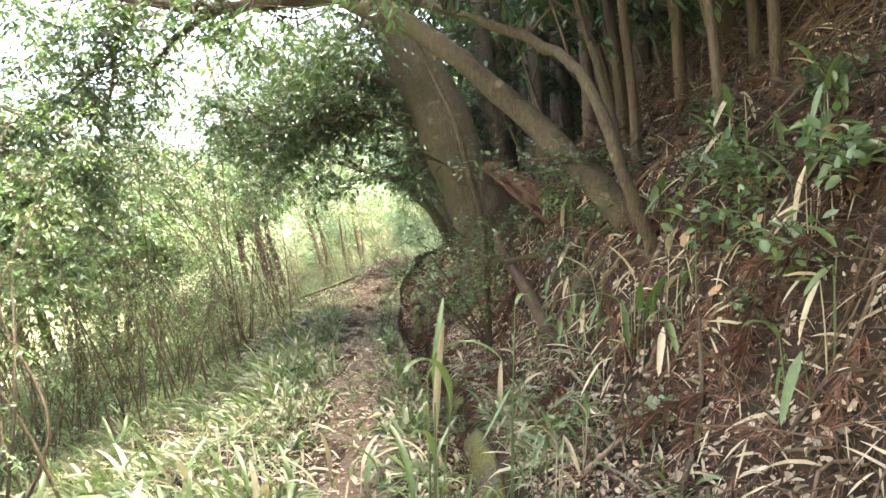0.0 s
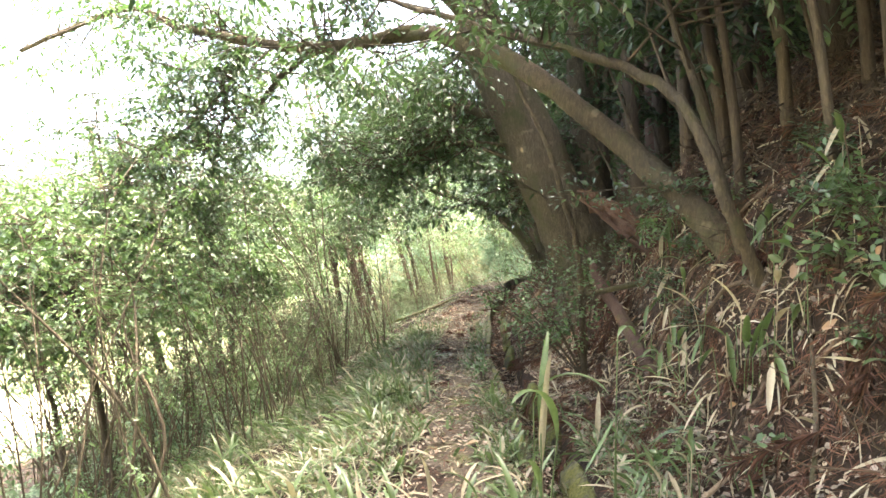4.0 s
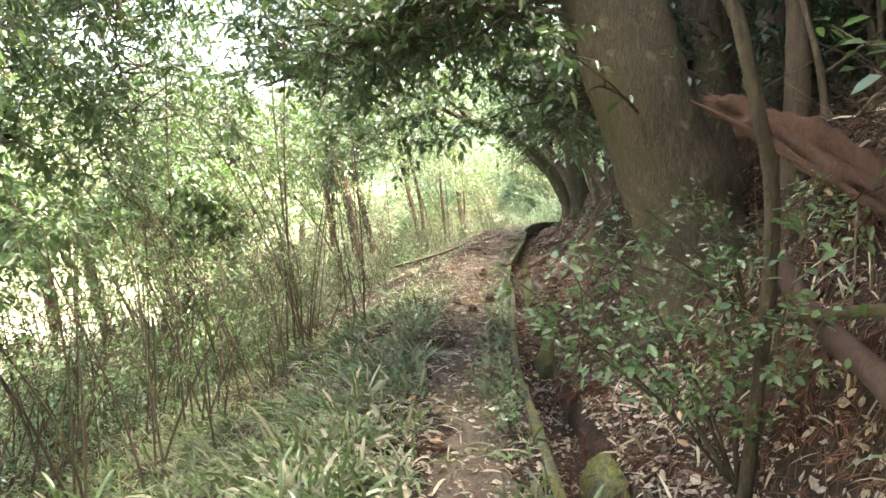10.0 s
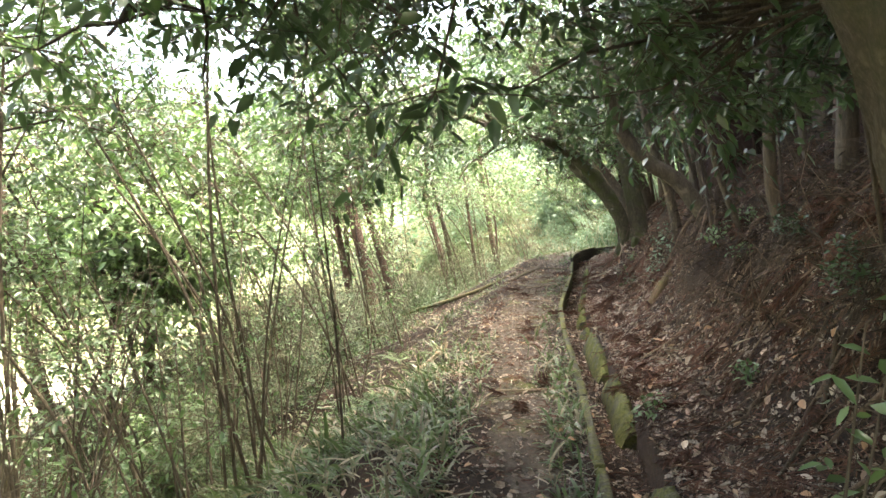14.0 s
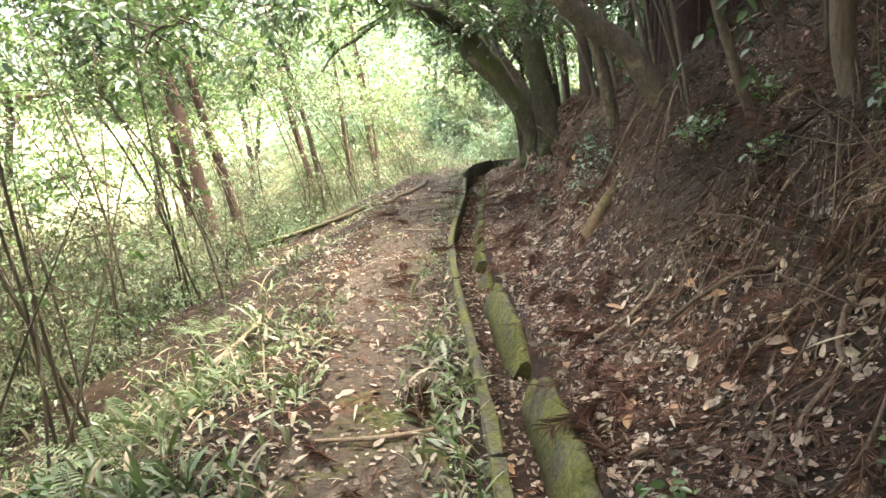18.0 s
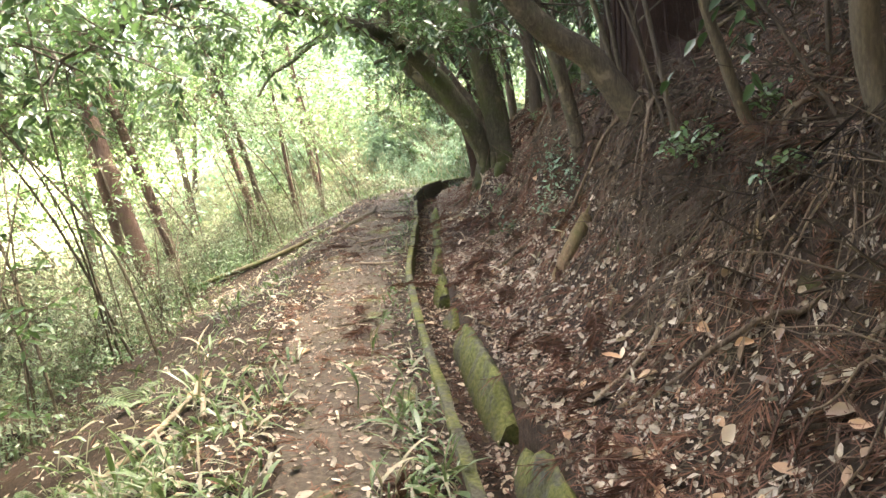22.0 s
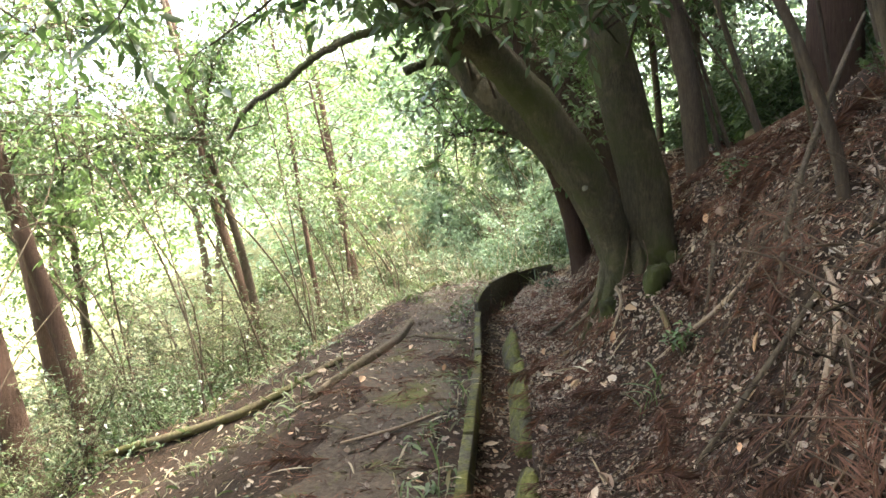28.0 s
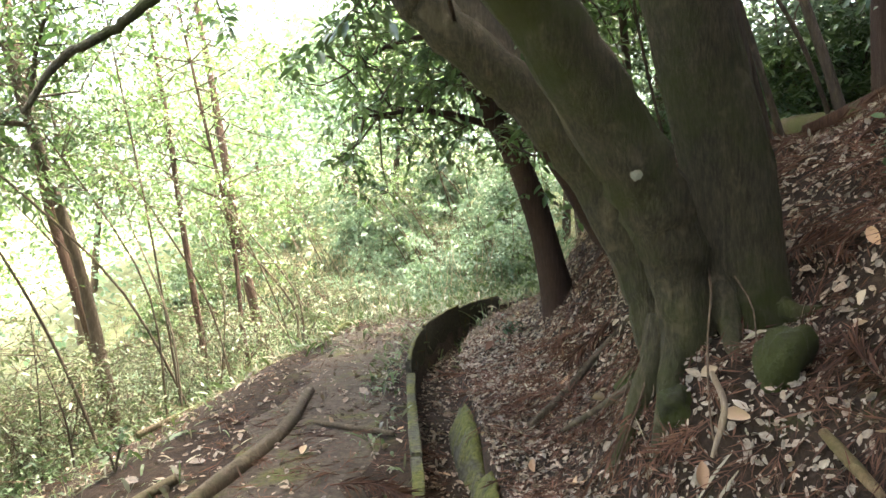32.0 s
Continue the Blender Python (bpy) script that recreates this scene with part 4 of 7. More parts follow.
for label, pts, radii, limbs, per, seed in (
        ("dark crooked tree leaning out of the bank past the forked tree", [(0.16, 21.75, 1.0), (0.03, 21.7, 1.75), (-0.13, 21.7, 2.26), (-0.4, 21.7, 2.79), (-0.75, 21.7, 3.3), (-1.2, 21.7, 3.8)], [0.14, 0.1, 0.09, 0.075, 0.05, 0.02],
         [([(-0.3, 21.7, 2.6), (-0.8, 21.8, 2.75), (-1.35, 21.8, 2.7)], [0.03, 0.02, 0.008]), ([(-0.75, 21.7, 3.3), (-1.1, 22.0, 3.3), (-1.5, 22.2, 3.1)], [0.025, 0.015, 0.006]), ([(-0.55, 21.7, 3.0), (-0.5, 22.3, 3.6), (-0.7, 22.8, 4.3)], [0.03, 0.02, 0.01])], (12, 16, 14, 18), 741),
        ("dark leaning stem with peeling bark behind the forked tree", [(0.47, 21.05, 0.9), (0.27, 21.0, 1.76), (0.0, 21.0, 2.21), (-0.27, 21.05, 2.62), (-0.5, 21.2, 3.2), (-0.6, 21.4, 4.4)], [0.1, 0.08, 0.075, 0.065, 0.05, 0.02],
         [([(0.15, 21.0, 1.95), (0.0, 21.3, 2.6), (-0.1, 21.7, 3.3)], [0.04, 0.03, 0.015]), ([(-0.3, 21.05, 2.7), (0.1, 21.6, 3.4), (0.5, 22.0, 4.0)], [0.03, 0.02, 0.01])], (14, 14, 16), 742)):
    simple_tree("leaning_tree", label, pts, radii, CEDAR, seed, limbs, per, out=0.55, leaf=0.075, leaf_m=LEAF_FRESH, lo=0.45)

# ---------------------------------------------------------------- slope woods
def red_trunk(x, y, lean, h, r, seed, label="slender red-brown conifer trunk on the slope"):
    g = np.random.RandomState(seed)
    b = np.array(on_land(x, y))
    pts = [b + np.array([lean[0] * s, lean[1] * s, h * s]) + np.append(g.randn(2) * 0.03 * (s > 0), 0) for s in (0, 0.15, 0.35, 0.6, 1.0)]
    simple_tree("conifer", label, [tuple(p) for p in pts], [r * 1.15, r, r * 0.9, r * 0.7, r * 0.3], BARK_RED, seed, leaf_m=LEAF_FRESH, per=(70,), lo=0.42, out=1.2, leaf=0.085, group="conifers on the slope", twigs=5, leaves=7, keep=lambda q: q[:, 2] > b[2] + h * 0.4)


for x, y, lx, ly, h, r, sd in ((-5.05, 20.45, -2.2, 0, 8, 0.125, 41), (-4.85, 21.1, -2.3, 0, 8, 0.085, 42), (-4.3, 24.9, -2.1, 0, 8.5, 0.075, 44),
                                (-3.3, 29.0, -1.6, 0, 9, 0.09, 45), (-6.6, 23.5, -1.6, 0, 8, 0.1, 46), (-7.4, 12.6, -1.6, 0, 6.5, 0.09, 48), (-8.3, 14.9, -1.6, 0, 7, 0.11, 49),
                                (-3.75, 27.0, -1.3, 0, 8.5, 0.05, 52), (-2.9, 26.0, -1.2, 0, 6.5, 0.03, 53)):
    red_trunk(x, y, (lx, ly), h, r, sd)


simple_tree("slender_tree", "slim dark stem leaning out from the path edge", [(-3.98, 24.1, 0), (-4.4, 24.1, 1.6), (-4.95, 24.0, 3.5), (-5.5, 24.0, 5.6)], [0.065, 0.058, 0.05, 0.03], BARK_DARK, 54, limbs=[([(-4.78, 24.0, 3.1), (-5.9, 23.7, 3.07), (-7.2, 23.6, 2.5)], [0.03, 0.02, 0.008]), ([(-4.85, 24.0, 3.2), (-4.55, 23.7, 4.0), (-4.1, 23.6, 4.8)], [0.028, 0.02, 0.01]), ([(-5.4, 23.9, 4.6), (-6.2, 23.2, 4.6), (-7.0, 22.4, 4.0)], [0.025, 0.015, 0.008])], per=(16, 60, 26, 60), lo=0.3, out=0.85, leaf=0.1, leaf_m=LEAF_MID, keep=lambda q: q[:, 2] > 1.9)


def sapling_kind(seed, h):
    """A thin bush stem with a few side shoots, as parts at the origin."""
    g = np.random.RandomState(seed)
    stems = []
    for k in range(1 + int(g.randint(3))):
        le = g.randn(2) * 0.12 + np.array([-0.34, 0.02])
        hh = h * (0.7 + 0.5 * g.rand())
        pts = np.array([[0, 0, -0.1], [le[0] * 0.3 * hh, le[1] * 0.3 * hh, hh * 0.4], [le[0] * hh, le[1] * hh, hh * 0.8], [le[0] * hh * 1.4, le[1] * hh * 1.4, hh]]) + np.append(g.randn(4, 2) * 0.09, np.zeros((4, 1)), 1)
        ln = smooth_line(pts, 14)
        stems.append((ln, 0.006 + 0.011 * g.rand()))
    return g, stems


PROTOS = []
for seed, h, lm, n, kind in ((61, 2.6, LEAF_FRESH, 8, 0), (62, 3.2, LEAF_FRESH, 10, 0), (63, 3.6, LEAF_MID, 14, 0), (64, 2.0, LEAF_FRESH, 6, 0), (65, 4.2, LEAF_FRESH, 16, 0), (66, 3.0, LEAF_FRESH, 9, 0), (67, 5.2, LEAF_FRESH, 30, 0.6), (68, 4.8, LEAF_MID, 30, 0.6)):
    g, stems = sapling_kind(seed, h)
    top = empty("sapling", (0, 0, 0), "thin leaning sapling with small green leaves", "sapling", "saplings on the slope")
    for ln, r in stems:
        part("stem", tube(ln, [r, r * 0.8, r * 0.3], 6, 0.04, seed), BARK_STEM, top, "", True)
    wood, lf = crown([ln for ln, _ in stems], g, [n] * len(stems), 0.8 if kind else 0.5, 0.06, twigs=4, leaves=6, reach=0.26, droop=0.1, lo=kind or 0.62, branch=0.006)
    tagged(part("twig_wood", wood, BARK_STEM, top), kind="stuff")
    part("foliage", [lf], lm, top)
    PROTOS.append(top)


def bare_thicket(seed, h):
    """A clump of thin leaning stems with leaves only at their tops."""
    g = np.random.RandomState(seed)
    top = empty("sapling", (0, 0, 0), "clump of thin leaning stems, leafy only at the top", "sapling", "saplings on the slope")
    lines = []
    for k in range(5):
        le = g.randn(2) * 0.2 + np.array([-0.36, 0.05])
        hh = h * (0.65 + 0.5 * g.rand())
        f = np.append(g.randn(2) * 0.38, -0.25)
        pts = [f, f + np.array([le[0] * 0.35 * hh, le[1] * 0.35 * hh, hh * 0.45]) + g.randn(3) * 0.05, f + np.array([le[0] * hh, le[1] * hh, hh]) + g.randn(3) * 0.06]
        ln = smooth_line(pts, 12)
        part("stem", tube(ln, [0.011, 0.008, 0.003], 5, 0.05, seed + k), BARK_STEM if k % 3 else BARK_DARK, top, "", True)
        lines.append(ln)
    wood, lf = crown(lines, g, [5] * 5, 0.45, 0.05, twigs=3, leaves=6, reach=0.24, droop=0.1, lo=0.7, branch=0.004)
    tagged(part("twig_wood", wood, BARK_STEM, top), kind="stuff")
    part("foliage", [lf], LEAF_FRESH, top)
    return top


def understorey_bush(seed, h, leaf_m):
    """A many-stemmed bush of thin twigs with narrow soft leaves from the ground up."""
    g = np.random.RandomState(seed)
    top = empty("bush", (0, 0, 0), "twiggy grey-green bush on the slope below the path", "bush", "bushes on the slope")
    lines = []
    for k in range(6):
        f = np.append(g.randn(2) * 0.3, -0.2)
        e = f + np.array([-0.3 + 0.3 * g.randn(), 0.3 * g.randn(), 1.0]) * h * (0.6 + 0.5 * g.rand())
        ln = smooth_line([f, (f + e) / 2 + g.randn(3) * 0.08, e], 12)
        part("stem", tube(ln, [0.011, 0.008, 0.003], 5, 0.05, seed + k), BARK_DARK if k % 2 else BARK_STEM, top, "", True)
        lines.append(ln)
    wood, lf = crown(lines, g, [18] * 6, 0.5, 0.055, twigs=5, leaves=8, reach=0.3, droop=0.05, lo=0.12, branch=0.004, rise=0.3, wide=0.3)
    tagged(part("twig_wood", wood, FIBRE, top), kind="stuff")
    part("foliage", [lf], leaf_m, top)
    return top


BUSHES = [understorey_bush(171, 1.5, LEAF_SOFT), understorey_bush(172, 2.0, LEAF_SOFT), understorey_bush(173, 1.2, LEAF_MID)]
g = np.random.RandomState(174)
bush_at = []
while len(bush_at) < 58:
    y = 3.5 + 27 * g.rand()
    x = float(gut_x(y)) - 3.3 - 5.2 * g.rand() ** 1.2
    if y > 11.5 and all((x - a) ** 2 + (y - b) ** 2 > 0.25 for a, b in bush_at):
        bush_at.append((x, y))
for k, (x, y) in enumerate(bush_at):
    m = pose(x, y, float(land(x, y)) - 0.02, g.randn() * 5, g.randn() * 5, g.rand() * 360) @ Matrix.Scale(0.7 + 0.25 * g.rand() + 0.09 * (float(gut_x(y)) - 3.4 - x), 4)
    if k < 3:
        BUSHES[k].matrix_basis = m
    else:
        copy_thing(BUSHES[k % 3], m)

THICKETS = [bare_thicket(161, 2.4), bare_thicket(162, 3.0), bare_thicket(163, 2.0), bare_thicket(164, 2.6)]
g = np.random.RandomState(165)
for k in range(44):
    y = 4.0 + (9.0 if k < 26 else 15.0) * g.rand()
    x = float(gut_x(y)) - 2.0 - 4.2 * g.rand() - (0.7 if y < 6 else 0.5 if y > 13 else 0)
    m = pose(x, y, float(land(x, y)) - 0.02, g.randn() * 5, g.randn() * 5, g.randn() * 35)
    if k < 4:
        THICKETS[k].matrix_basis = m
    else:
        copy_thing(THICKETS[k % 4], m)

g = np.random.RandomState(70)
spots = []
while len(spots) < 125:
    y = -1 + 33 * g.rand()
    s = 0.35 + 7 * g.rand() ** 1.1
    x = float(gut_x(y)) - 1.45 - s
    if (y < 5 and s < 1.8) or s < 0.8:
        continue
    if all((x - a) ** 2 + (y - b) ** 2 > 0.09 for a, b in spots):
        spots.append((x, y))
for k, (x, y) in enumerate(spots):
    m = pose(x, y, float(land(x, y)) - 0.02, g.randn() * 4, g.randn() * 4, g.randn() * 30)
    if k < len(PROTOS):
        PROTOS[k].matrix_basis = m
    else:
        tall = (x < float(gut_x(y)) - (4.0 if y < 16 else 2.8)) and y < 24 and g.rand() < 0.5
        copy_thing(PROTOS[6 + int(g.randint(2)) if tall else int(g.randint(6))], m)

for x, y in ((-3.1, 10.5), (-3.4, 11.6), (-3.0, 12.6), (-3.7, 9.4)):
    copy_thing(PROTOS[7], pose(x, y, float(land(x, y)) - 0.02, g.randn() * 4, g.randn() * 4, g.randn() * 20))


def grove_tree(seed, h, r, label):
    """A whole evergreen at the origin, for copies further off and for shading the bank."""
    g = np.random.RandomState(seed)
    le = g.randn(2) * 0.3 + np.array([-0.4, 0])
    t = [(0, 0, -0.2), (le[0] * 0.3, le[1] * 0.3, h * 0.3), (le[0] * 0.8, le[1] * 0.8, h * 0.65), (le[0] * 1.2, le[1] * 1.2, h)]
    limbs = []
    for k in range(7):
        s = 0.5 + 0.42 * g.rand()
        b = np.array([le[0] * s, le[1] * s, h * s])
        an = g.rand() * 6.28
        d = np.array([math.cos(an), math.sin(an), 0.25 + 0.4 * g.rand()]) * h * 0.3
        limbs.append(([tuple(b), tuple(b + d * 0.5 + g.randn(3) * 0.1), tuple(b + d + np.array([0, 0, -0.1]))], [r * 0.4, r * 0.25, r * 0.1]))
    top = empty("evergreen_tree", (0, 0, 0), label, "tree", "evergreens of the wood")
    tl = smooth_line(t, 20)
    part("trunk", tube(tl, [r, r * 0.8, r * 0.6, r * 0.2], 10, 0.04, seed, 0.05), BARK_DARK, top, "", True)
    lines = [tl]
    for pts, rr in limbs:
        ll = smooth_line(pts, 10)
        part("limb", tube(ll, rr, 6, 0.04, seed), BARK_DARK, top, "", True)
        lines.append(ll)
    wood, lf = crown(lines, g, [18] + [26] * 7, h * 0.17, 0.12, twigs=5, leaves=7, reach=0.5, lo=0.5, droop=0.2, twig_wood=False)
    tagged(part("twig_wood", wood, BARK_DARK, top), kind="stuff")
    part("crown", [lf], LEAF_DARK if seed in (81, 83) else LEAF_FRESH, top)
    return top


GROVE = [grove_tree(81, 6.5, 0.12, "glossy dark evergreen on the hillside, most copies placed for shade"), grove_tree(85, 4.2, 0.06, "low green-leaved tree on the slope"), grove_tree(82, 5.5, 0.1, "fresh green tree on the hillside"), grove_tree(83, 8.0, 0.15, "tall dark evergreen on the hillside, some copies placed for shade")]
g = np.random.RandomState(84)
# Kind 0 above the bank, y below 19: added to block the sky.
places = [(-8.6, 33.5, 0), (-5.6, 8.6, 1), (-1.2, 34.0, 2), (-9.4, 27.5, 3), (-6.6, 13.6, 1), (-8.0, 16.5, 1), (-7.2, 15.4, 2), (-8.0, 11.0, 1), (-2.4, 37.0, 2), (2.6, 31.5, 2), (-5.5, 38, 2), (-8.4, 19.6, 2), (-7.4, 25.6, 2), (-9.0, 9.8, 2), (1.4, 31.0, 2), (2.6, 2.4, 0), (2.9, 4.6, 0), (2.7, 6.6, 0), (2.2, 0.6, 0), (2.3, 5.6, 0), (2.2, 7.7, 0), (2.5, 3.5, 0), (1.9, 10.4, 0), (1.75, 12.1, 0), (2.0, 13.0, 0), (1.9, 14.7, 0), (1.7, 16.6, 0), (1.9, 18.6, 0), (2.6, 11.2, 0), (2.6, 17.0, 0), (2.5, 36, 3), (-9.0, 5, 1), (-9, 35, 2),
          # The last six, mostly out of view, are added to screen the sky.
          (1.75, 24.6, 1), (1.0, 23.7, 1), (1.5, 25.6, 0), (2.6, 26.0, 0), (3.4, 27, 3), (4.2, 24, 0), (-3, 42, 3), (2, 42, 3), (-9, 44, 0), (7, 36, 3), (-3.9, 0.5, 3), (-3.8, 2.0, 3), (-4.4, -1.4, 3), (-6, -5, 0), (-2, -9, 3), (3, -9, 3)]
for k, (x, y, kind) in enumerate(places):
    m = pose(x, y, float(land(x, y)) - 0.05, 0, 0, g.rand() * 360)
    if k < 4:
        GROVE[kind].matrix_basis = m
    else:
        copy_thing(GROVE[kind], m)


def canopy_tree(seed, h, r):
    """A tall tree of the hill wood: straight trunk, high spreading crown made dense to shade the bank."""
    g = np.random.RandomState(seed)
    top = empty("hill_tree", (0, 0, 0), "tall forest tree with a high spreading crown, dense to shade the bank", "tree", "tall trees of the hill")
    tl = smooth_line([(0, 0, -0.3), (0.05, 0.05, h * 0.4), (-0.1, 0.1, h * 0.75), (-0.2, 0, h)], 16)
    part("trunk", tube(tl, [r * 1.25, r, r * 0.85, r * 0.3], 12, 0.04, seed, 0.08), BARK_RED if seed % 2 else BARK_STEM, top, "", True)
    lines = [tl]
    for k in range(9):
        s = 0.5 + 0.45 * g.rand()
        an = k * 2.4 + g.rand()
        b = np.array([0, 0, h * s])
        d = np.array([math.cos(an), math.sin(an), 0.12 + 0.2 * g.rand()]) * (1.8 + 1.3 * g.rand())
        ll = smooth_line([b, b + d * 0.5 + g.randn(3) * 0.1, b + d], 8)
        part("limb", tube(ll, [r * 0.35, r * 0.22, r * 0.08], 6, 0.04, seed), BARK_DARK, top, "", True)
        lines.append(ll)
    wood, lf = crown(lines, g, [95] + [95] * 9, 1.1, 0.3, twigs=5, leaves=6, reach=0.6, lo=0.3, droop=0.25, shape="tiny", wide=0.5, twig_wood=False)
    tagged(part("twig_wood", wood, BARK_DARK, top), kind="stuff")
    part("crown", [lf], LEAF_DARK, top)
    return top


TALL = [canopy_tree(101, 11, 0.2), canopy_tree(102, 9, 0.13), canopy_tree(103, 12, 0.26)]
g = np.random.RandomState(104)
# Extra rows, their crowns mostly above view, are added to darken the bank.
tall_at = [(2.35, 21.0), (2.9, 9.6), (3.2, 12.2), (2.0, 11.4), (2.1, 17.8), (1.9, 13.6), (2.3, 15.6), (3.2, 5.0), (3.2, 16.6), (3.4, 1.5), (3.9, 7.4), (5.6, 8.4), (3.9, 3.4), (4.0, 11.4), (5.4, 15.8), (5.9, 4.2), (4.4, 18.5), (4.6, 14), (4.2, 10), (4.6, 6.2), (5, 2), (6.5, 12), (6.8, 17), (6.6, 27), (7.4, 20), (8, 30), (4.2, 0), (5.0, 7.6), (5.2, 10.2), (5.8, 13.4), (4.9, 4.6), (3.5, 13.6), (3.7, 8.6), (3.6, 15.6), (4.1, 17.2), (6.2, 9.6), (6.4, 6.0), (6.2, 15.0), (5.2, 17.8), (4.8, 12.4), (5.4, 3.0), (6.0, 0.6), (4.0, 5.4), (3.3, 7.0), (3.4, 3.4), (2.8, 14.6),
           (7, 7), (6.5, -2), (3, -3), (9, 24), (9.5, 14), (9, 3), (0.5, -6)]
for k, (x, y) in enumerate(tall_at):
    m = pose(x, y, float(land(x, y)) - 0.1, g.randn() * 1.5, g.randn() * 1.5, g.rand() * 360)
    if k < 3:
        TALL[(0, 2, 1)[k]].matrix_basis = m
    else:
        copy_thing(TALL[k % 3], m)


def shrub_kind(seed, h, leaf_m, label, leaf=0.078, n=20):
    g = np.random.RandomState(seed)
    top = empty("shrub", (0, 0, 0), label, "shrub", "undergrowth shrubs")
    lines = []
    for k in range(5):
        an = k * 1.3 + g.rand()
        e = np.array([math.cos(an) * 0.4, math.sin(an) * 0.4, 1.0]) * h * (0.7 + 0.4 * g.rand())
        ln = smooth_line([(0, 0, -0.05), e * 0.5 + g.randn(3) * 0.05, e], 8)
        part("stem", tube(ln, [0.012, 0.009, 0.004], 5, 0.04, seed), BARK_STEM, top, "", True)
        lines.append(ln)
    wood, lf = crown(lines, g, [n] * 5, h * 0.4, leaf, twigs=4, leaves=6, reach=0.25, lo=0.2, droop=0.1, branch=0.004, twig_wood=False)
    tagged(part("twig_wood", wood, BARK_STEM, top), kind="stuff")
    part("foliage", [lf], leaf_m, top)
    return top


SHRUBS = [shrub_kind(111, 1.1, LEAF_FRESH, "bushy green shrub on the hillside"), shrub_kind(112, 1.6, LEAF_DARK, "bushy dark evergreen shrub on the hillside"), shrub_kind(113, 0.8, LEAF_FRESH, "low green shrub on the hillside"), shrub_kind(114, 1.4, LEAF_BLUE, "bushy blue-green shrub on the hillside")]
g = np.random.RandomState(115)
shrub_at = []
for n, x0, x1, y0, y1 in ((60, -7, 2.5, 26.5, 35), (34, 2.0, 6.0, 20.5, 28), (5, -9, -5, 3, 27), (34, 3.0, 5.0, 1.0, 10), (30, 2.2, 4.4, 10, 19), (10, -12, -8, 5, 30)):
    shrub_at += [(x0 + (x1 - x0) * g.rand(), y0 + (y1 - y0) * g.rand()) for _ in range(n)]
shrub_at = [(x, y) for x, y in shrub_at if abs(x - float(gut_x(y)) + 0.4) > 1.0 or y > 28]
for k, (x, y) in enumerate(shrub_at):
    m = pose(x, y, float(land(x, y)) - 0.03, 0, 0, g.rand() * 360)
    if k < 4:
        SHRUBS[k].matrix_basis = m
    else:
        copy_thing(SHRUBS[(2, 3, 0, 2, 3, 3)[int(g.randint(6))] if x < 1.5 or y > 19.5 else (1, 1, 0, 1)[int(g.randint(4))]], m)


def distant_woods():
    """The leafy spur beyond the bend and the far side of the valley."""
    g = np.random.RandomState(116)
    at = []
    for n, x0, x1, y0, y1, hh in ((520, -10, 14, 31, 48, 5.5), (700, -30, 40, 46, 90, 8), (900, -160, -70, -60, 160, 7)):
        x, y = x0 + (x1 - x0) * g.rand(n), y0 + (y1 - y0) * g.rand(n)
        c = np.stack([x, y, land(x, y) + hh * g.rand(n)], 1)
        r = 0.8 + 1.2 * g.rand(n) if hh < 5 else 1.5 + 2.5 * g.rand(n)
        m = 190 if hh < 6 else 90
        p = np.repeat(c, m, axis=0) + unit(g.randn(n * m, 3)) * (np.repeat(r, m) * (0.6 + 0.5 * g.rand(n * m)))[:, None]
        sz = np.repeat(r, m) * (0.035 + 0.045 * g.rand(n * m)) * (1 if hh < 6 else 1.8)
        at.append(blades(p, any_dir(len(p), g, -0.1), unit(g.randn(len(p), 3) * 0.6 + np.array([0, 0, 1.0])), sz, sz * 0.55, 0.1, "tiny"))
    # the spur's haze is put into the pale leaf colour
    tagged(ob_of("spur_thicket", [at[0]], LEAF_BLUE), "blue-green thicket on the spur beyond the bend, paled for haze", "woods", kind="stuff")
    tagged(ob_of("distant_woods", [join(at[1:])], LEAF_FRESH), "hazy green woods beyond the bend and across the valley", "woods", kind="stuff")


distant_woods()

# ---------------------------------------------------------------- litter and grass
def scatter(n, g, lo, hi, y0=-1.5, y1=26.0, power=1.0):
    y = y0 + (y1 - y0) * g.rand(n)
    d = lo + (hi - lo) * g.rand(n) ** power
    x = gut_x(y) + d
    z = land(x, y)
    e = 0.04
    nx = -(land(x + e, y) - land(x - e, y)) / (2 * e)
    ny = -(land(x, y + e) - land(x, y - e)) / (2 * e)
    nrm = unit(np.stack([np.clip(nx, -2, 2), np.clip(ny, -2, 2), np.ones(n)], 1))
    return np.stack([x, y, z], 1), nrm


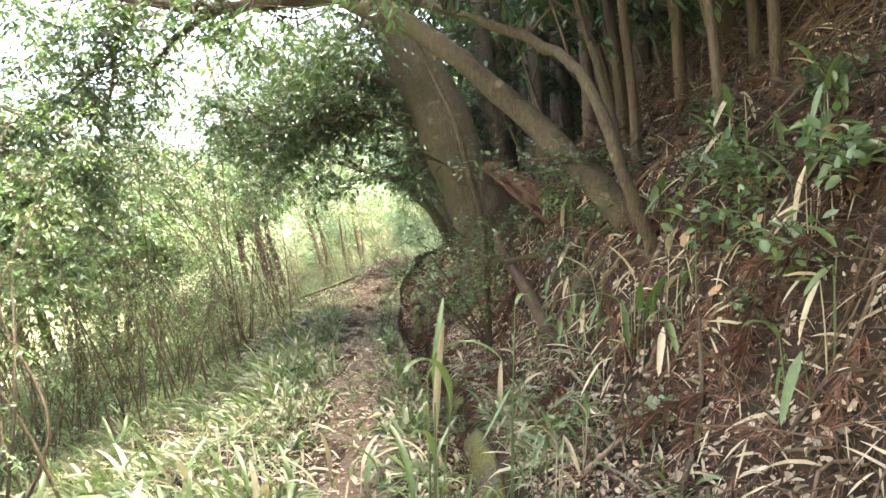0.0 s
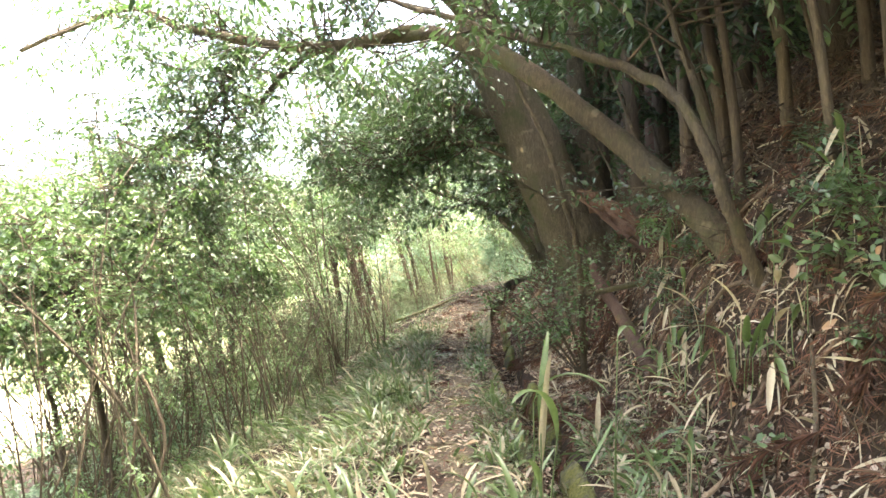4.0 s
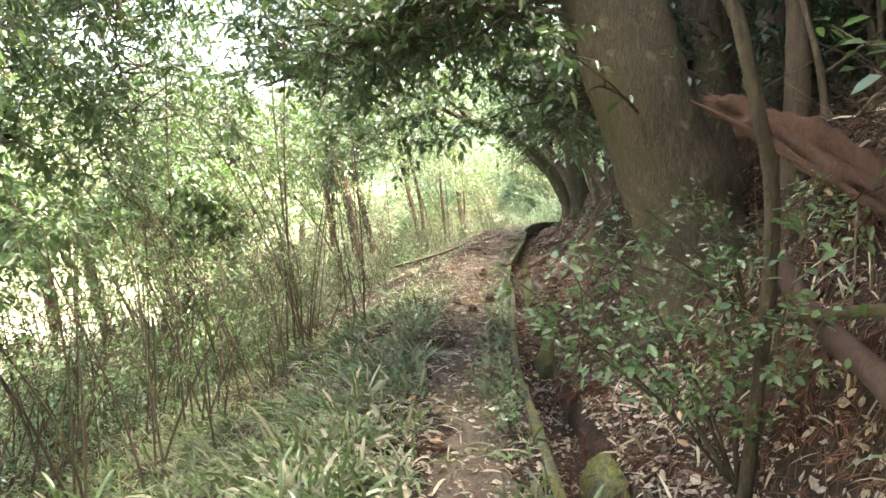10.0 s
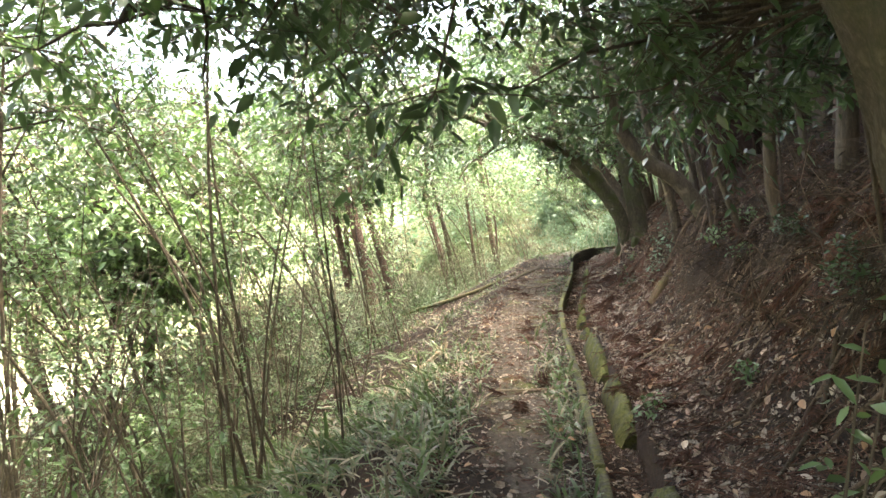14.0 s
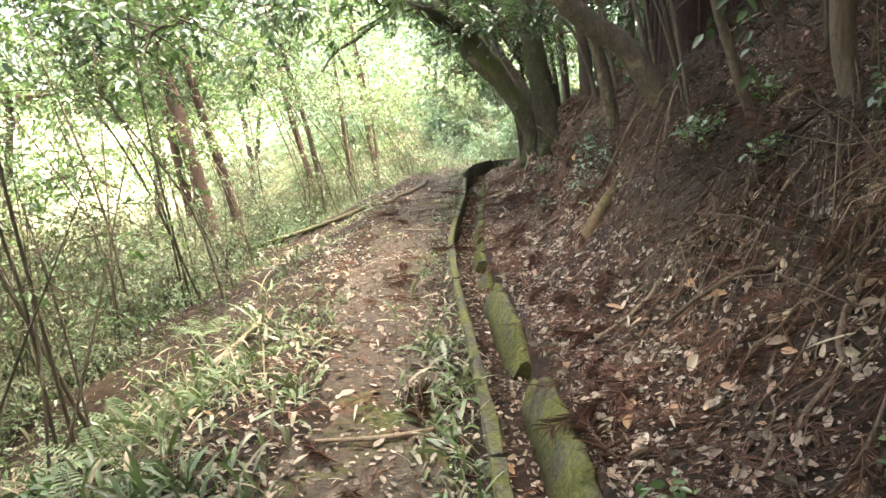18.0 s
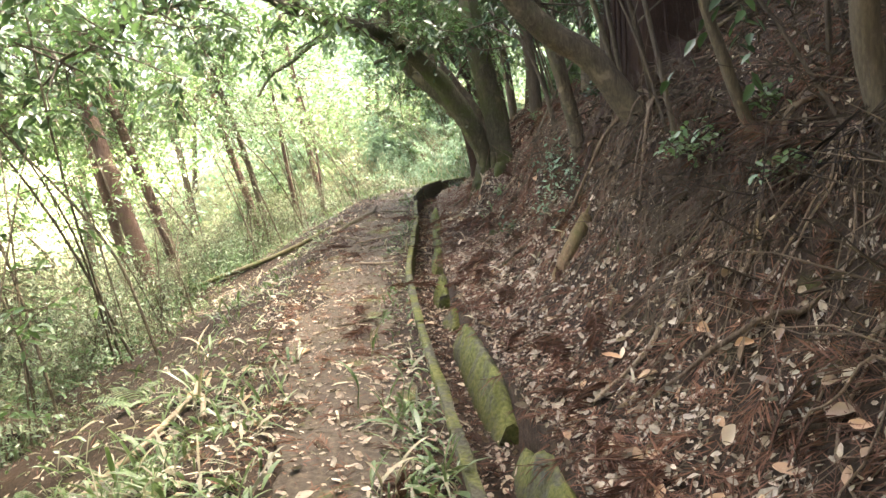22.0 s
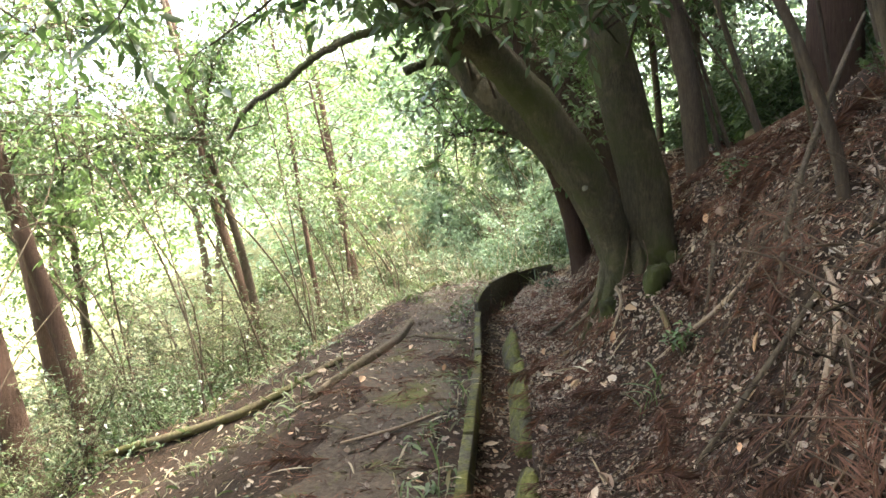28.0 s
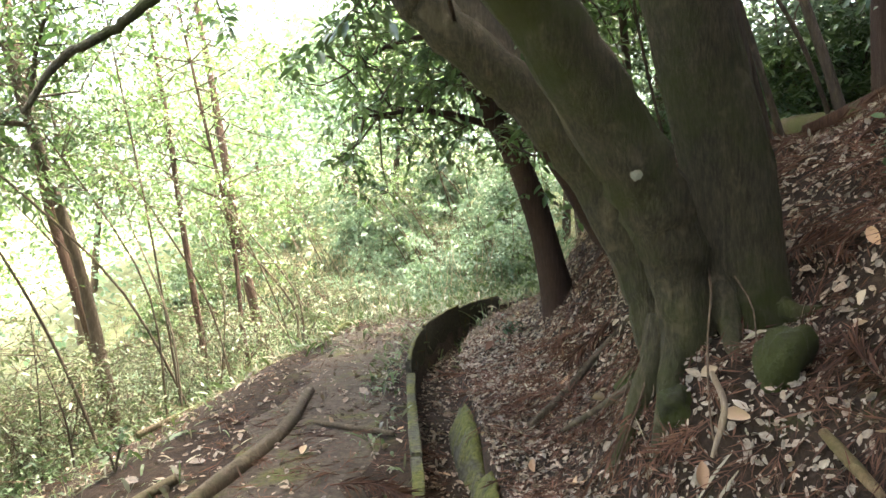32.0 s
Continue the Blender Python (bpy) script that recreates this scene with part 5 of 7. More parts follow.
def litter():
    g = np.random.RandomState(90)
    sets = []
    for n, lo, hi, pw, y0 in ((44000, 0.35, 3.8, 1.5, -1.5), (9000, 0.35, 2.6, 1.2, -1.5), (4000, 0.45, 1.6, 1, -1.5), (32000, 0.35, 2.6, 1.1, 15.5), (6000, 0.0, 0.33, 1, -1.5), (15000, -1.25, -0.05, 1, -1.5), (8000, -4.5, -1.2, 1, -1.5)):
        p, nr = scatter(n, g, lo, hi, y0, power=pw)
        if hi < 0 and lo > -2:
            keep = g.rand(n) < np.where(p[:, 1] > 16, 0.35, 0.95)
            p, nr, n = p[keep], nr[keep], int(keep.sum())
        if lo > 0.3:
            d = p[:, 0] - gut_x(p[:, 1])
            patch = np.sin(p[:, 0] * 3.7 + 1.9 * np.sin(p[:, 1] * 2.1)) * np.sin(p[:, 1] * 3.3 + 2.2 * np.sin(p[:, 0] * 2.7))
            keep = g.rand(n) < np.clip(1.3 - 0.65 * np.clip(d - 0.85, 0, 2) + 0.5 * patch + 0.9 * (p[:, 1] > 16.2), 0.06, 1)
            p, nr, n = p[keep], nr[keep], int(keep.sum())
        al = unit(np.cross(nr, g.randn(n, 3)) + nr * (g.randn(n, 1) * 0.3))
        up = unit(nr + g.randn(n, 3) * 0.5)
        size = 0.02 + 0.036 * g.rand(n) ** 2 + 0.03 * (g.rand(n) > 0.955)
        size = size * np.where((p[:, 1] > 15.5) & (lo > 0.3), 0.75, 1.0)
        sets.append(blades(p + nr * (0.004 + 0.014 * g.rand(n, 1)), al, up, size, size * (0.35 + 0.3 * g.rand(n)), 0.0, "curl"))
    tagged(ob_of("leaf_litter", [join(sets)], LEAF_DEAD), "brown and bleached dead leaves strewn over the ground", "leaf litter", kind="stuff")
    sets = []
    for n, lo, hi, pw in ((80000, 0.35, 3.6, 1.3), (16000, -1.2, 0.33, 1), (7000, -4, -1.2, 1)):
        p, nr = scatter(n, g, lo, hi, power=pw)
        al = unit(np.cross(nr, g.randn(n, 3)) + nr * (g.randn(n, 1) * 0.25))
        ln = 0.04 + 0.09 * g.rand(n) ** 2
        sets.append(blades(p + nr * (0.004 + 0.02 * g.rand(n, 1)), al, unit(nr + g.randn(n, 3) * 0.5), ln, 0.004 + 0.004 * g.rand(n), 0.0, "tiny"))
    tagged(ob_of("needle_litter", [join(sets)], LEAF_RUST), "rust-brown cedar needles and bark shreds on the ground", "leaf litter", kind="stuff")


def grass():
    g = np.random.RandomState(91)
    straw, green = [], []
    for n, lo, hi, y0, y1, l0, l1 in ((26000, -3.6, -0.85, -1.5, 13, 0.12, 0.42), (3600, -4.0, -1.25, 12, 24, 0.1, 0.27), (3000, -0.35, -0.05, -1, 24, 0.08, 0.2), (1600, -0.25, 0.6, -1, 6, 0.1, 0.32), (14000, -4.2, -1.0, 1.2, 8.5, 0.22, 0.55), (3600, -1.25, -0.7, 1.5, 8, 0.14, 0.38), (5000, -4.2, -1.4, 8, 14, 0.2, 0.45), (900, -1.15, -0.05, 1.5, 9, 0.08, 0.22), (6500, -2.6, -1.0, 2, 11, 0.15, 0.45), (1200, -2.0, -1.1, 11, 21, 0.1, 0.26), (5000, -2.6, 0.4, 22.5, 27, 0.15, 0.4), (16000, -4.5, 0.0, 24.2, 34, 0.2, 0.5), (14000, -9, -3.4, -1, 31, 0.2, 0.45), (5200, -1.35, -0.72, 0.3, 9.0, 0.2, 0.46), (900, -1.35, -0.8, 9, 14, 0.15, 0.32), (4200, -0.2, 0.9, 0.2, 5.5, 0.14, 0.36), (1600, -0.3, -0.08, 4, 13, 0.14, 0.32)):
        p, nr = scatter(n, g, lo, hi, y0, y1)
        clump = np.sin(p[:, 0] * 5.1 + 2 * np.sin(p[:, 1] * 2.3)) * np.sin(p[:, 1] * 4.3 + 1.7 * np.sin(p[:, 0] * 3.1))
        ok = clump + g.randn(n) * 0.5 > -0.15
        p, nr, clump = p[ok], nr[ok], clump[ok]
        n = len(p)
        d = any_dir(n, g, 1.15)
        d[:, 0] -= 0.2
        ln = (l0 + (l1 - l0) * g.rand(n)) * (0.75 + 0.35 * np.clip(clump, 0, 1))
        lf = blades(p, d, unit(nr + g.randn(n, 3) * 0.3), ln, 0.007 + 0.016 * g.rand(n) ** 1.6, 0.25 + 0.45 * g.rand(n), "strap")
        pick = g.rand(n) < 0.58 + 0.25 * clump
        v, f = lf[0].reshape(n, -1, 3), np.array([[0, 1, 3, 2], [2, 3, 5, 4], [4, 5, 7, 6], [6, 7, 9, 8]])
        for sel, to in ((pick, green), (~pick, straw)):
            q = v[sel]
            to.append((q.reshape(-1, 3), (np.arange(len(q))[:, None, None] * 10 + f).reshape(-1, 4)))
    tagged(ob_of("straw_grass", [join(straw)], GRASS), "straw-coloured grass and withered dwarf bamboo", "grass", kind="stuff")
    tagged(ob_of("green_grass", [join(green)], GRASS_GREEN), "green grass and dwarf bamboo blades", "grass", kind="stuff")


def dead_straps():
    """Bleached bamboo-grass blades lying among the litter."""
    g = np.random.RandomState(92)
    sets = []
    for n, lo, hi, y0, y1 in ((1100, 0.35, 2.0, 1.0, 8), (260, -1.2, -0.1, 2, 9), (90, -1.2, -0.1, 9, 21), (1100, -3.2, -1.15, 2, 13), (130, -3.0, -1.2, 13, 22), (60, 0.35, 1.4, 8, 21), (110, 0.8, 2.4, 1.2, 7)):
        p, nr = scatter(n, g, lo, hi, y0, y1)
        al = unit(np.cross(nr, g.randn(n, 3)) + nr * (0.15 + 0.25 * np.abs(g.randn(n, 1))))
        ln = 0.08 + 0.18 * g.rand(n)
        sets.append(blades(p + nr * 0.012, al, unit(nr + g.randn(n, 3) * 0.5), ln, 0.007 + 0.009 * g.rand(n), 0.15 + 0.25 * g.rand(n), "strap"))
    tagged(ob_of("dead_bamboo_blades", [join(sets)], GRASS_DRY), "bleached dead bamboo-grass blades lying on the ground", "leaf litter", kind="stuff")


def undergrowth():
    """Low small-leaved plants that cover the slope below the path and the verge of the bend."""
    g = np.random.RandomState(93)
    for name, label, mat, sets in (("undergrowth", "low blue-green small-leaved undergrowth on the slope", LEAF_BLUE, ((500, -9.5, -5.0, 14, 30), (200, -8.5, -4.5, 8, 14), (500, -0.4, 2.0, 26, 31))),
                                   ("green_undergrowth", "low fresh green undergrowth on the slope", LEAF_MID, ((1700, -8.0, -2.6, 13, 30), (900, -8.5, -3.2, 5, 13), (700, -1.6, 1.4, 25, 31)))):
        lf = []
        for n, lo, hi, y0, y1 in sets:
            p, nr = scatter(n, g, lo, hi, y0, y1)
            c = np.repeat(p, 14, axis=0)
            h = np.repeat(0.12 + 0.6 * g.rand(n) ** 1.3, 14) * g.rand(n * 14)
            at = c + np.stack([g.randn(n * 14) * 0.11, g.randn(n * 14) * 0.11, h + 0.02], 1)
            sz = 0.03 + 0.045 * g.rand(n * 14)
            lf.append(blades(at, any_dir(n * 14, g, 0.1), unit(g.randn(n * 14, 3) * 0.5 + np.array([0, 0, 1.0])), sz, sz * 0.45, 0.2, "tiny"))
        tagged(ob_of(name, [join(lf)], mat), label, "undergrowth", kind="stuff")


def brush():
    """Dead stems and dry bracken that stand and lean on the upper bank."""
    g = np.random.RandomState(94)
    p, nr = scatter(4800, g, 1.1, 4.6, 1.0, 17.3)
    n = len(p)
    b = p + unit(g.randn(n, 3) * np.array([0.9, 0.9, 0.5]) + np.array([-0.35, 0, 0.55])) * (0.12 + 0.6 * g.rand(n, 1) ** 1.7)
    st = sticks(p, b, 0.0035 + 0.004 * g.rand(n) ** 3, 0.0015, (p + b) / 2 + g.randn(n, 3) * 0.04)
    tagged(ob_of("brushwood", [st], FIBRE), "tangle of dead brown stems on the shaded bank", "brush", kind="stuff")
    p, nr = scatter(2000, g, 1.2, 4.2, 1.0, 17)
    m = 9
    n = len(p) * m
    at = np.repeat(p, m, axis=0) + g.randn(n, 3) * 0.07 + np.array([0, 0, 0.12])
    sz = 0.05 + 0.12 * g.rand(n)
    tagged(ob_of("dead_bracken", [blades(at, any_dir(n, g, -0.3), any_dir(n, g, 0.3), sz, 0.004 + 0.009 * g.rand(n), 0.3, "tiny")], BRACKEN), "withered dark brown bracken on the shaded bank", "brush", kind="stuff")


def sprig_litter():
    """Feathery brown cedar sprigs that cover the bank: each a bent rib with side shoots."""
    g = np.random.RandomState(95)
    sets, ribs = [], []
    for n, lo, hi, y0, y1, pw, big in ((2300, 0.42, 2.6, 1.2, 21.5, 1.2, 0), (900, 0.42, 2.4, 15.5, 22.5, 1.0, 0), (260, -1.1, -0.1, 8, 21, 1, 0), (160, 0.02, 0.2, 6, 21, 1, 0), (900, 0.5, 2.2, 1.5, 21.5, 1.0, 1)):
        p, nr = scatter(n, g, lo, hi, y0, y1, pw)
        al = unit(np.cross(nr, g.randn(n, 3)) + np.array([-0.25, 0, -0.35]))
        al = unit(al - nr * np.sum(al * nr, 1, keepdims=True) + nr * (0.1 * g.randn(n, 1)))
        sd = np.cross(nr, al)
        ln = (0.2 if big else 0.1) + 0.16 * g.rand(n)
        m = 34 if big else 18
        u = np.tile(np.linspace(0.08, 0.95, m), n)
        at = np.repeat(p + nr * 0.018, m, axis=0) + np.repeat(al, m, axis=0) * (np.repeat(ln, m) * u)[:, None]
        sg = np.tile(np.where(np.arange(m) % 2, 1.0, -1.0), n)[:, None]
        d = np.repeat(al, m, axis=0) * 0.8 + np.repeat(sd, m, axis=0) * sg * (0.35 + 0.3 * g.rand(n * m, 1)) + np.repeat(nr, m, axis=0) * (0.25 * g.randn(n * m, 1))
        sets.append(blades(at, d, np.repeat(nr, m, axis=0) + g.randn(n * m, 3) * 0.5, np.repeat(ln, m) * (0.28 + 0.25 * g.rand(n * m)), 0.003 + (0.005 if big else 0.003) * g.rand(n * m), 0.1, "tiny"))
        ribs.append(sticks(p + nr * 0.014, p + nr * 0.022 + al * ln[:, None], 0.0022, 0.0012))
    tagged(ob_of("sprig_litter", [join(sets), join(ribs)], LEAF_RUST), "feathery brown dead cedar sprigs covering the bank", "leaf litter", kind="stuff")


def dry_stems():
    """Pale dead stems that stand among the grass beyond the bend."""
    g = np.random.RandomState(96)
    x, y = -6.5 + 8.5 * g.rand(2600), 25.6 + 7.5 * g.rand(2600)
    ok = np.abs(x - gut_x(y) + 0.5) > 0.7
    p = np.stack([x, y, land(x, y) - 0.02], 1)[ok]
    n = len(p)
    b = p + unit(g.randn(n, 3) * np.array([0.35, 0.35, 0.1]) + np.array([0, 0, 1.0])) * (0.3 + 0.9 * g.rand(n, 1))
    tagged(ob_of("dry_stems", [sticks(p, b, 0.006, 0.002, (p + b) / 2 + g.randn(n, 3) * 0.05)], GRASS_DRY), "pale dead stems standing beyond the bend", "brush", kind="stuff")


litter()
sprig_litter()
dry_stems()
grass()
undergrowth()
brush()
dead_straps()

# ---------------------------------------------------------------- things on the bank and the path
def long_leaf(at, heading, rise, length, width, droop, n=9, fold=0.25):
    """One dwarf-bamboo blade that rises from its stalk and arches over."""
    s = np.linspace(0, 1, n)
    h = np.array([math.cos(heading), math.sin(heading), 0])
    side = np.array([-h[1], h[0], 0])
    ang = rise - droop * s * 1.6
    step = length / (n - 1)
    px = np.concatenate([[0], np.cumsum(np.cos(ang[:-1]))]) * step
    pz = np.concatenate([[0], np.cumsum(np.sin(ang[:-1]))]) * step
    mid = np.asarray(at) + px[:, None] * h + np.array([0, 0, 1.0]) * pz[:, None]
    w = width * np.minimum(1, 0.15 + 3.2 * s) * np.sqrt(np.clip(1 - s**2.2, 0, 1)) + 0.0008
    up = np.stack([-np.sin(ang) * h[0], -np.sin(ang) * h[1], np.cos(ang)], 1)
    l = mid + side * w[:, None] * 0.5 + up * (w * fold)[:, None]
    r = mid - side * w[:, None] * 0.5 + up * (w * fold)[:, None]
    v = np.stack([l, mid, r], 1).reshape(-1, 3)
    f = []
    for i in range(n - 1):
        a = 3 * i
        f += [[a, a + 1, a + 4, a + 3], [a + 1, a + 2, a + 5, a + 4]]
    return v, np.array(f)


def sasa(base, leaves, seed, label, spread=0.05, stalk=0.12):
    """leaves: (heading, rise, length, width, droop, dry) in degrees and metres."""
    g = np.random.RandomState(seed)
    top = empty("bamboo_grass", base, label, "bamboo grass", "bamboo grass plants")
    b = np.array(base)
    for hd, ri, ln, wd, dr, dry in leaves:
        foot = b + np.append(g.randn(2) * spread, 0.0)
        foot[2] = float(land(foot[0], foot[1])) - 0.01
        tip = foot + np.array([0.02 * g.randn(), 0.02 * g.randn(), stalk * (0.5 + 0.8 * g.rand())])
        st = part("stalk", tube(smooth_line([foot, (foot + tip) / 2 + g.randn(3) * 0.004, tip], 6), [0.0035, 0.0025], 5), GRASS_DRY if dry else GRASS_GREEN, top)
        part("blade", [long_leaf(tip, radians(hd), radians(ri), ln, wd, radians(dr))], GRASS_DRY if dry else GRASS_GREEN, st, "bleached dry blade" if dry else "")
    return top


sasa(on_land(0.0, 2.1), [(240, 80, 0.36, 0.03, 75, 0), (-60, 86, 0.36, 0.026, 6, 1), (120, 78, 0.3, 0.024, 40, 0), (250, 76, 0.26, 0.024, 60, 0), (340, 66, 0.3, 0.026, 80, 0), (80, 82, 0.34, 0.026, 25, 0)], 5, "tall bamboo-grass clump with green and bleached blades", 0.03, 0.6)
sasa(on_land(0.29, 2.75), [(190, -66, 0.26, 0.034, -8, 0), (60, 40, 0.2, 0.025, 60, 0)], 7, "bamboo-grass stalk with a drooping green blade", 0.01, 0.95)
sasa(on_land(0.38, 4.3), [(80, 82, 0.3, 0.035, 12, 1), (20, 60, 0.35, 0.035, 60, 1), (170, 55, 0.3, 0.03, 40, 0)], 6, "bamboo grass with one tall dry blade", 0.04, 0.1)
g = np.random.RandomState(120)
for x, y, n, dry, ln in ((1.0, 3.75, 8, 0.4, 0.34), (1.12, 3.55, 7, 0.5, 0.36), (0.95, 4.15, 7, 0.4, 0.32), (1.45, 3.7, 8, 0.5, 0.36), (1.75, 3.1, 8, 0.5, 0.4), (1.9, 2.7, 7, 0.5, 0.4), (0.85, 4.55, 6, 0.4, 0.3), (1.28, 4.0, 7, 0.4, 0.36), (1.2, 3.5, 6, 0.5, 0.34), (1.55, 2.8, 7, 0.7, 0.4), (0.9, 4.9, 6, 0.4, 0.34), (1.6, 3.6, 6, 0.5, 0.36), (1.35, 2.5, 6, 0.5, 0.36), (1.05, 5.4, 6, 0.3, 0.34), (0.7, 3.2, 4, 0.5, 0.22), (0.5, 3.0, 4, 0.5, 0.25),
                         (-0.95, 1.5, 8, 0.1, 0.3), (-1.1, 1.8, 8, 0.15, 0.32), (-1.4, 1.9, 8, 0.15, 0.34), (0.3, 1.5, 7, 0.1, 0.24), (0.35, 1.9, 7, 0.3, 0.26), (-0.95, 2.2, 7, 0.2, 0.28), (-1.6, 2.3, 8, 0.15, 0.4), (0.45, 2.4, 6, 0.4, 0.25), (0.1, 3.3, 6, 0.3, 0.26),
                         (-0.35, 3.2, 5, 0.3, 0.3), (-0.55, 3.0, 5, 0.2, 0.3), (-2.0, 3.0, 8, 0.1, 0.45), (-2.4, 3.6, 8, 0.1, 0.48), (-2.9, 4.4, 8, 0.1, 0.48), (-2.6, 5.2, 7, 0.1, 0.46), (-3.4, 5.6, 7, 0.1, 0.5), (-1.2, 2.6, 7, 0.2, 0.34), (-0.8, 2.9, 6, 0.2, 0.3), (-3.1, 7.0, 7, 0.1, 0.46), (-1.3, 3.6, 6, 0.2, 0.38), (-1.7, 3.3, 6, 0.2, 0.42), (-1.9, 4.2, 6, 0.15, 0.4), (-2.3, 4.6, 6, 0.15, 0.42), (-1.5, 2.7, 6, 0.15, 0.36), (-0.25, 5.2, 5, 0.5, 0.28), (-0.1, 6.4, 5, 0.4, 0.28),
                         (-1.0, 2.5, 5, 0.25, 0.3), (-2.8, 6.0, 6, 0.1, 0.44), (0.95, 6.2, 5, 0.4, 0.3), (-0.25, 8.6, 5, 0.4, 0.24), (-0.9, 9.8, 5, 0.35, 0.24), (-1.15, 12.0, 6, 0.5, 0.22), (-1.2, 13.0, 6, 0.5, 0.22), (-1.25, 14.0, 5, 0.5, 0.2), (-2.3, 13.6, 6, 0.4, 0.25), (-2.6, 14.6, 6, 0.4, 0.25),
                         (-2.3, 12.6, 6, 0.4, 0.26), (-2.7, 15.8, 6, 0.4, 0.24), (-2.2, 11.4, 6, 0.3, 0.28), (-2.5, 10.4, 6, 0.3, 0.3), (-1.15, 17.6, 5, 0.6, 0.2), (-1.1, 18.8, 4, 0.6, 0.2), (-0.1, 17.9, 7, 0.0, 0.2), (-1.9, 8.9, 6, 0.3, 0.28), (-1.6, 7.4, 6, 0.3, 0.28), (-2.9, 17.2, 5, 0.4, 0.24)):
    bank = x > float(gut_x(y)) + 0.3
    ls = [(180 + 75 * g.randn() if bank else g.rand() * 360, (20 if bank else 38) + 50 * g.rand(), ln * (0.55 + 0.45 * g.rand()), ln * (0.07 + 0.035 * g.rand()), 15 + 32 * g.rand(), g.rand() < dry * 0.8) for _ in range(n)]
    if bank and y < 8:      # blades on the bank hang from longer stalks
        ls = [(hd, ri if k % 3 == 0 else -30 - 45 * g.rand(), le * 0.85, wd * 1.15, dr if k % 3 == 0 else 8, dry) for k, (hd, ri, le, wd, dr, dry) in enumerate(ls)]
    sasa(on_land(x, y), ls, int(g.randint(999)), "dwarf bamboo tuft, some blades bleached dry" if dry > 0.2 else "green dwarf bamboo tuft", 0.06, 0.3 if bank and y < 8 else 0.1)


SNAG = bark("orange-brown mossy dead wood", (0.06, 0.035, 0.018), (0.17, 0.11, 0.06), (0.3, 0.21, 0.12), 0.5, (12, 12, 1.5), 0.8, (0.08, 0.085, 0.022))


def log_thing(name, label, pts, radii, mat, seed, category="log", sides=14, rough=0.06, flute=0.08, splinters=0, group=""):
    g = np.random.RandomState(seed)
    top = empty(name, pts[0], label, category, group)
    ln = smooth_line(pts, max(16, 8 * len(pts)))
    part("stem", tube(ln, radii, sides, rough, seed, flute), mat, top, "", True)
    if splinters:
        e, d = ln[-1], unit(ln[-1] - ln[-4])
        for k in range(splinters):
            u = unit(np.cross(d, g.randn(3)))
            a = e + u * radii[-1] * 0.6 * g.rand() - d * 0.05
            b = a + d * (0.06 + 0.12 * g.rand()) + u * 0.02
            part("splinter", tube(np.array([a, (a + b) / 2, b]), [0.012, 0.009, 0.002], 5), mat, top)
    return top


log_thing("fallen_log", "dark red-brown fallen log leaning on the bank", [(0.75, 4.55, 0.52), (0.71, 5.0, 0.68), (0.64, 5.6, 0.9), (0.58, 6.05, 1.04), (0.5, 6.25, 1.26)], [0.05, 0.05, 0.048, 0.046, 0.04], BARK_RED, 131, splinters=3)
log_thing("rotten_log", "split rust-red rotten log across the bank", [(1.15, 5.9, 1.3), (1.0, 6.3, 1.48), (0.75, 6.9, 1.8), (0.48, 7.5, 2.06)], [0.06, 0.085, 0.085, 0.055], ROTTEN, 132, splinters=14, rough=0.38, flute=0.4, sides=20)
gr = np.random.RandomState(1320)
for k in range(9):
    q = np.array([[1.15, 5.9, 1.3], [1.0, 6.3, 1.48], [0.75, 6.9, 1.8], [0.48, 7.5, 2.06]]) + gr.randn(3) * 0.06
    i = gr.randint(0, 2)
    log_thing("wood_shard", "long splintered shard of rust-red rotten wood", [tuple(v) for v in q[i:i + 3] + gr.randn(3, 3) * 0.015], [0.008, 0.022, 0.006], ROTTEN, 500 + k, "wood shard", 6, 0.2, 0.2, group="shards of the rotten log")
log_thing("fallen_branch", "straight tan branch lying across the bank", [(0.1, 6.05, 0.9), (0.55, 5.9, 1.04), (1.3, 5.5, 1.22)], [0.016, 0.022, 0.026], BARK_TAN, 133, "branch")
simple_tree("slender_tree", "thin tan sapling in front of the leaning tree", [(0.42, 6.1, 0), (0.35, 5.8, 1.3), (0.22, 5.7, 1.8), (0.08, 5.8, 2.3), (-0.2, 6.0, 2.95), (-0.4, 6.1, 3.8)], [0.028, 0.026, 0.024, 0.022, 0.018, 0.01], BARK_TAN, 134, per=(6,), lo=0.75)
log_thing("leaning_stump", "orange-brown snag lying up the bank", [(-0.05, 14.3, 0.42), (-0.01, 14.3, 0.66), (0.09, 14.35, 0.86), (0.19, 14.42, 1.02)], [0.06, 0.058, 0.05, 0.04], SNAG, 135, "stump", splinters=2)


def lying(pts, lift):
    return [(x, y, float(land(x, y)) + lift) for x, y in pts]


log_thing("edge_pole", "long mossy pole lying along the edge of the path", lying([(-4.7, 20.6), (-4.1, 20.3), (-3.4, 19.95), (-2.75, 19.7), (-2.1, 19.95)], 0.05), [0.03, 0.036, 0.036, 0.034, 0.024], MOSSLOG, 136)
log_thing("edge_root", "dark root along the edge of the path", lying([(-2.15, 19.2), (-1.92, 19.85), (-1.72, 20.5), (-1.66, 21.3)], 0.02), [0.04, 0.045, 0.04, 0.03], BARK_STEM, 137, "root")
log_thing("edge_pole", "mossy pole lying beyond the edge of the path", lying([(-3.2, 22.4), (-2.6, 23.0), (-2.0, 23.6), (-1.6, 24.1)], 0.05), [0.03, 0.035, 0.035, 0.03], MOSSLOG, 138)
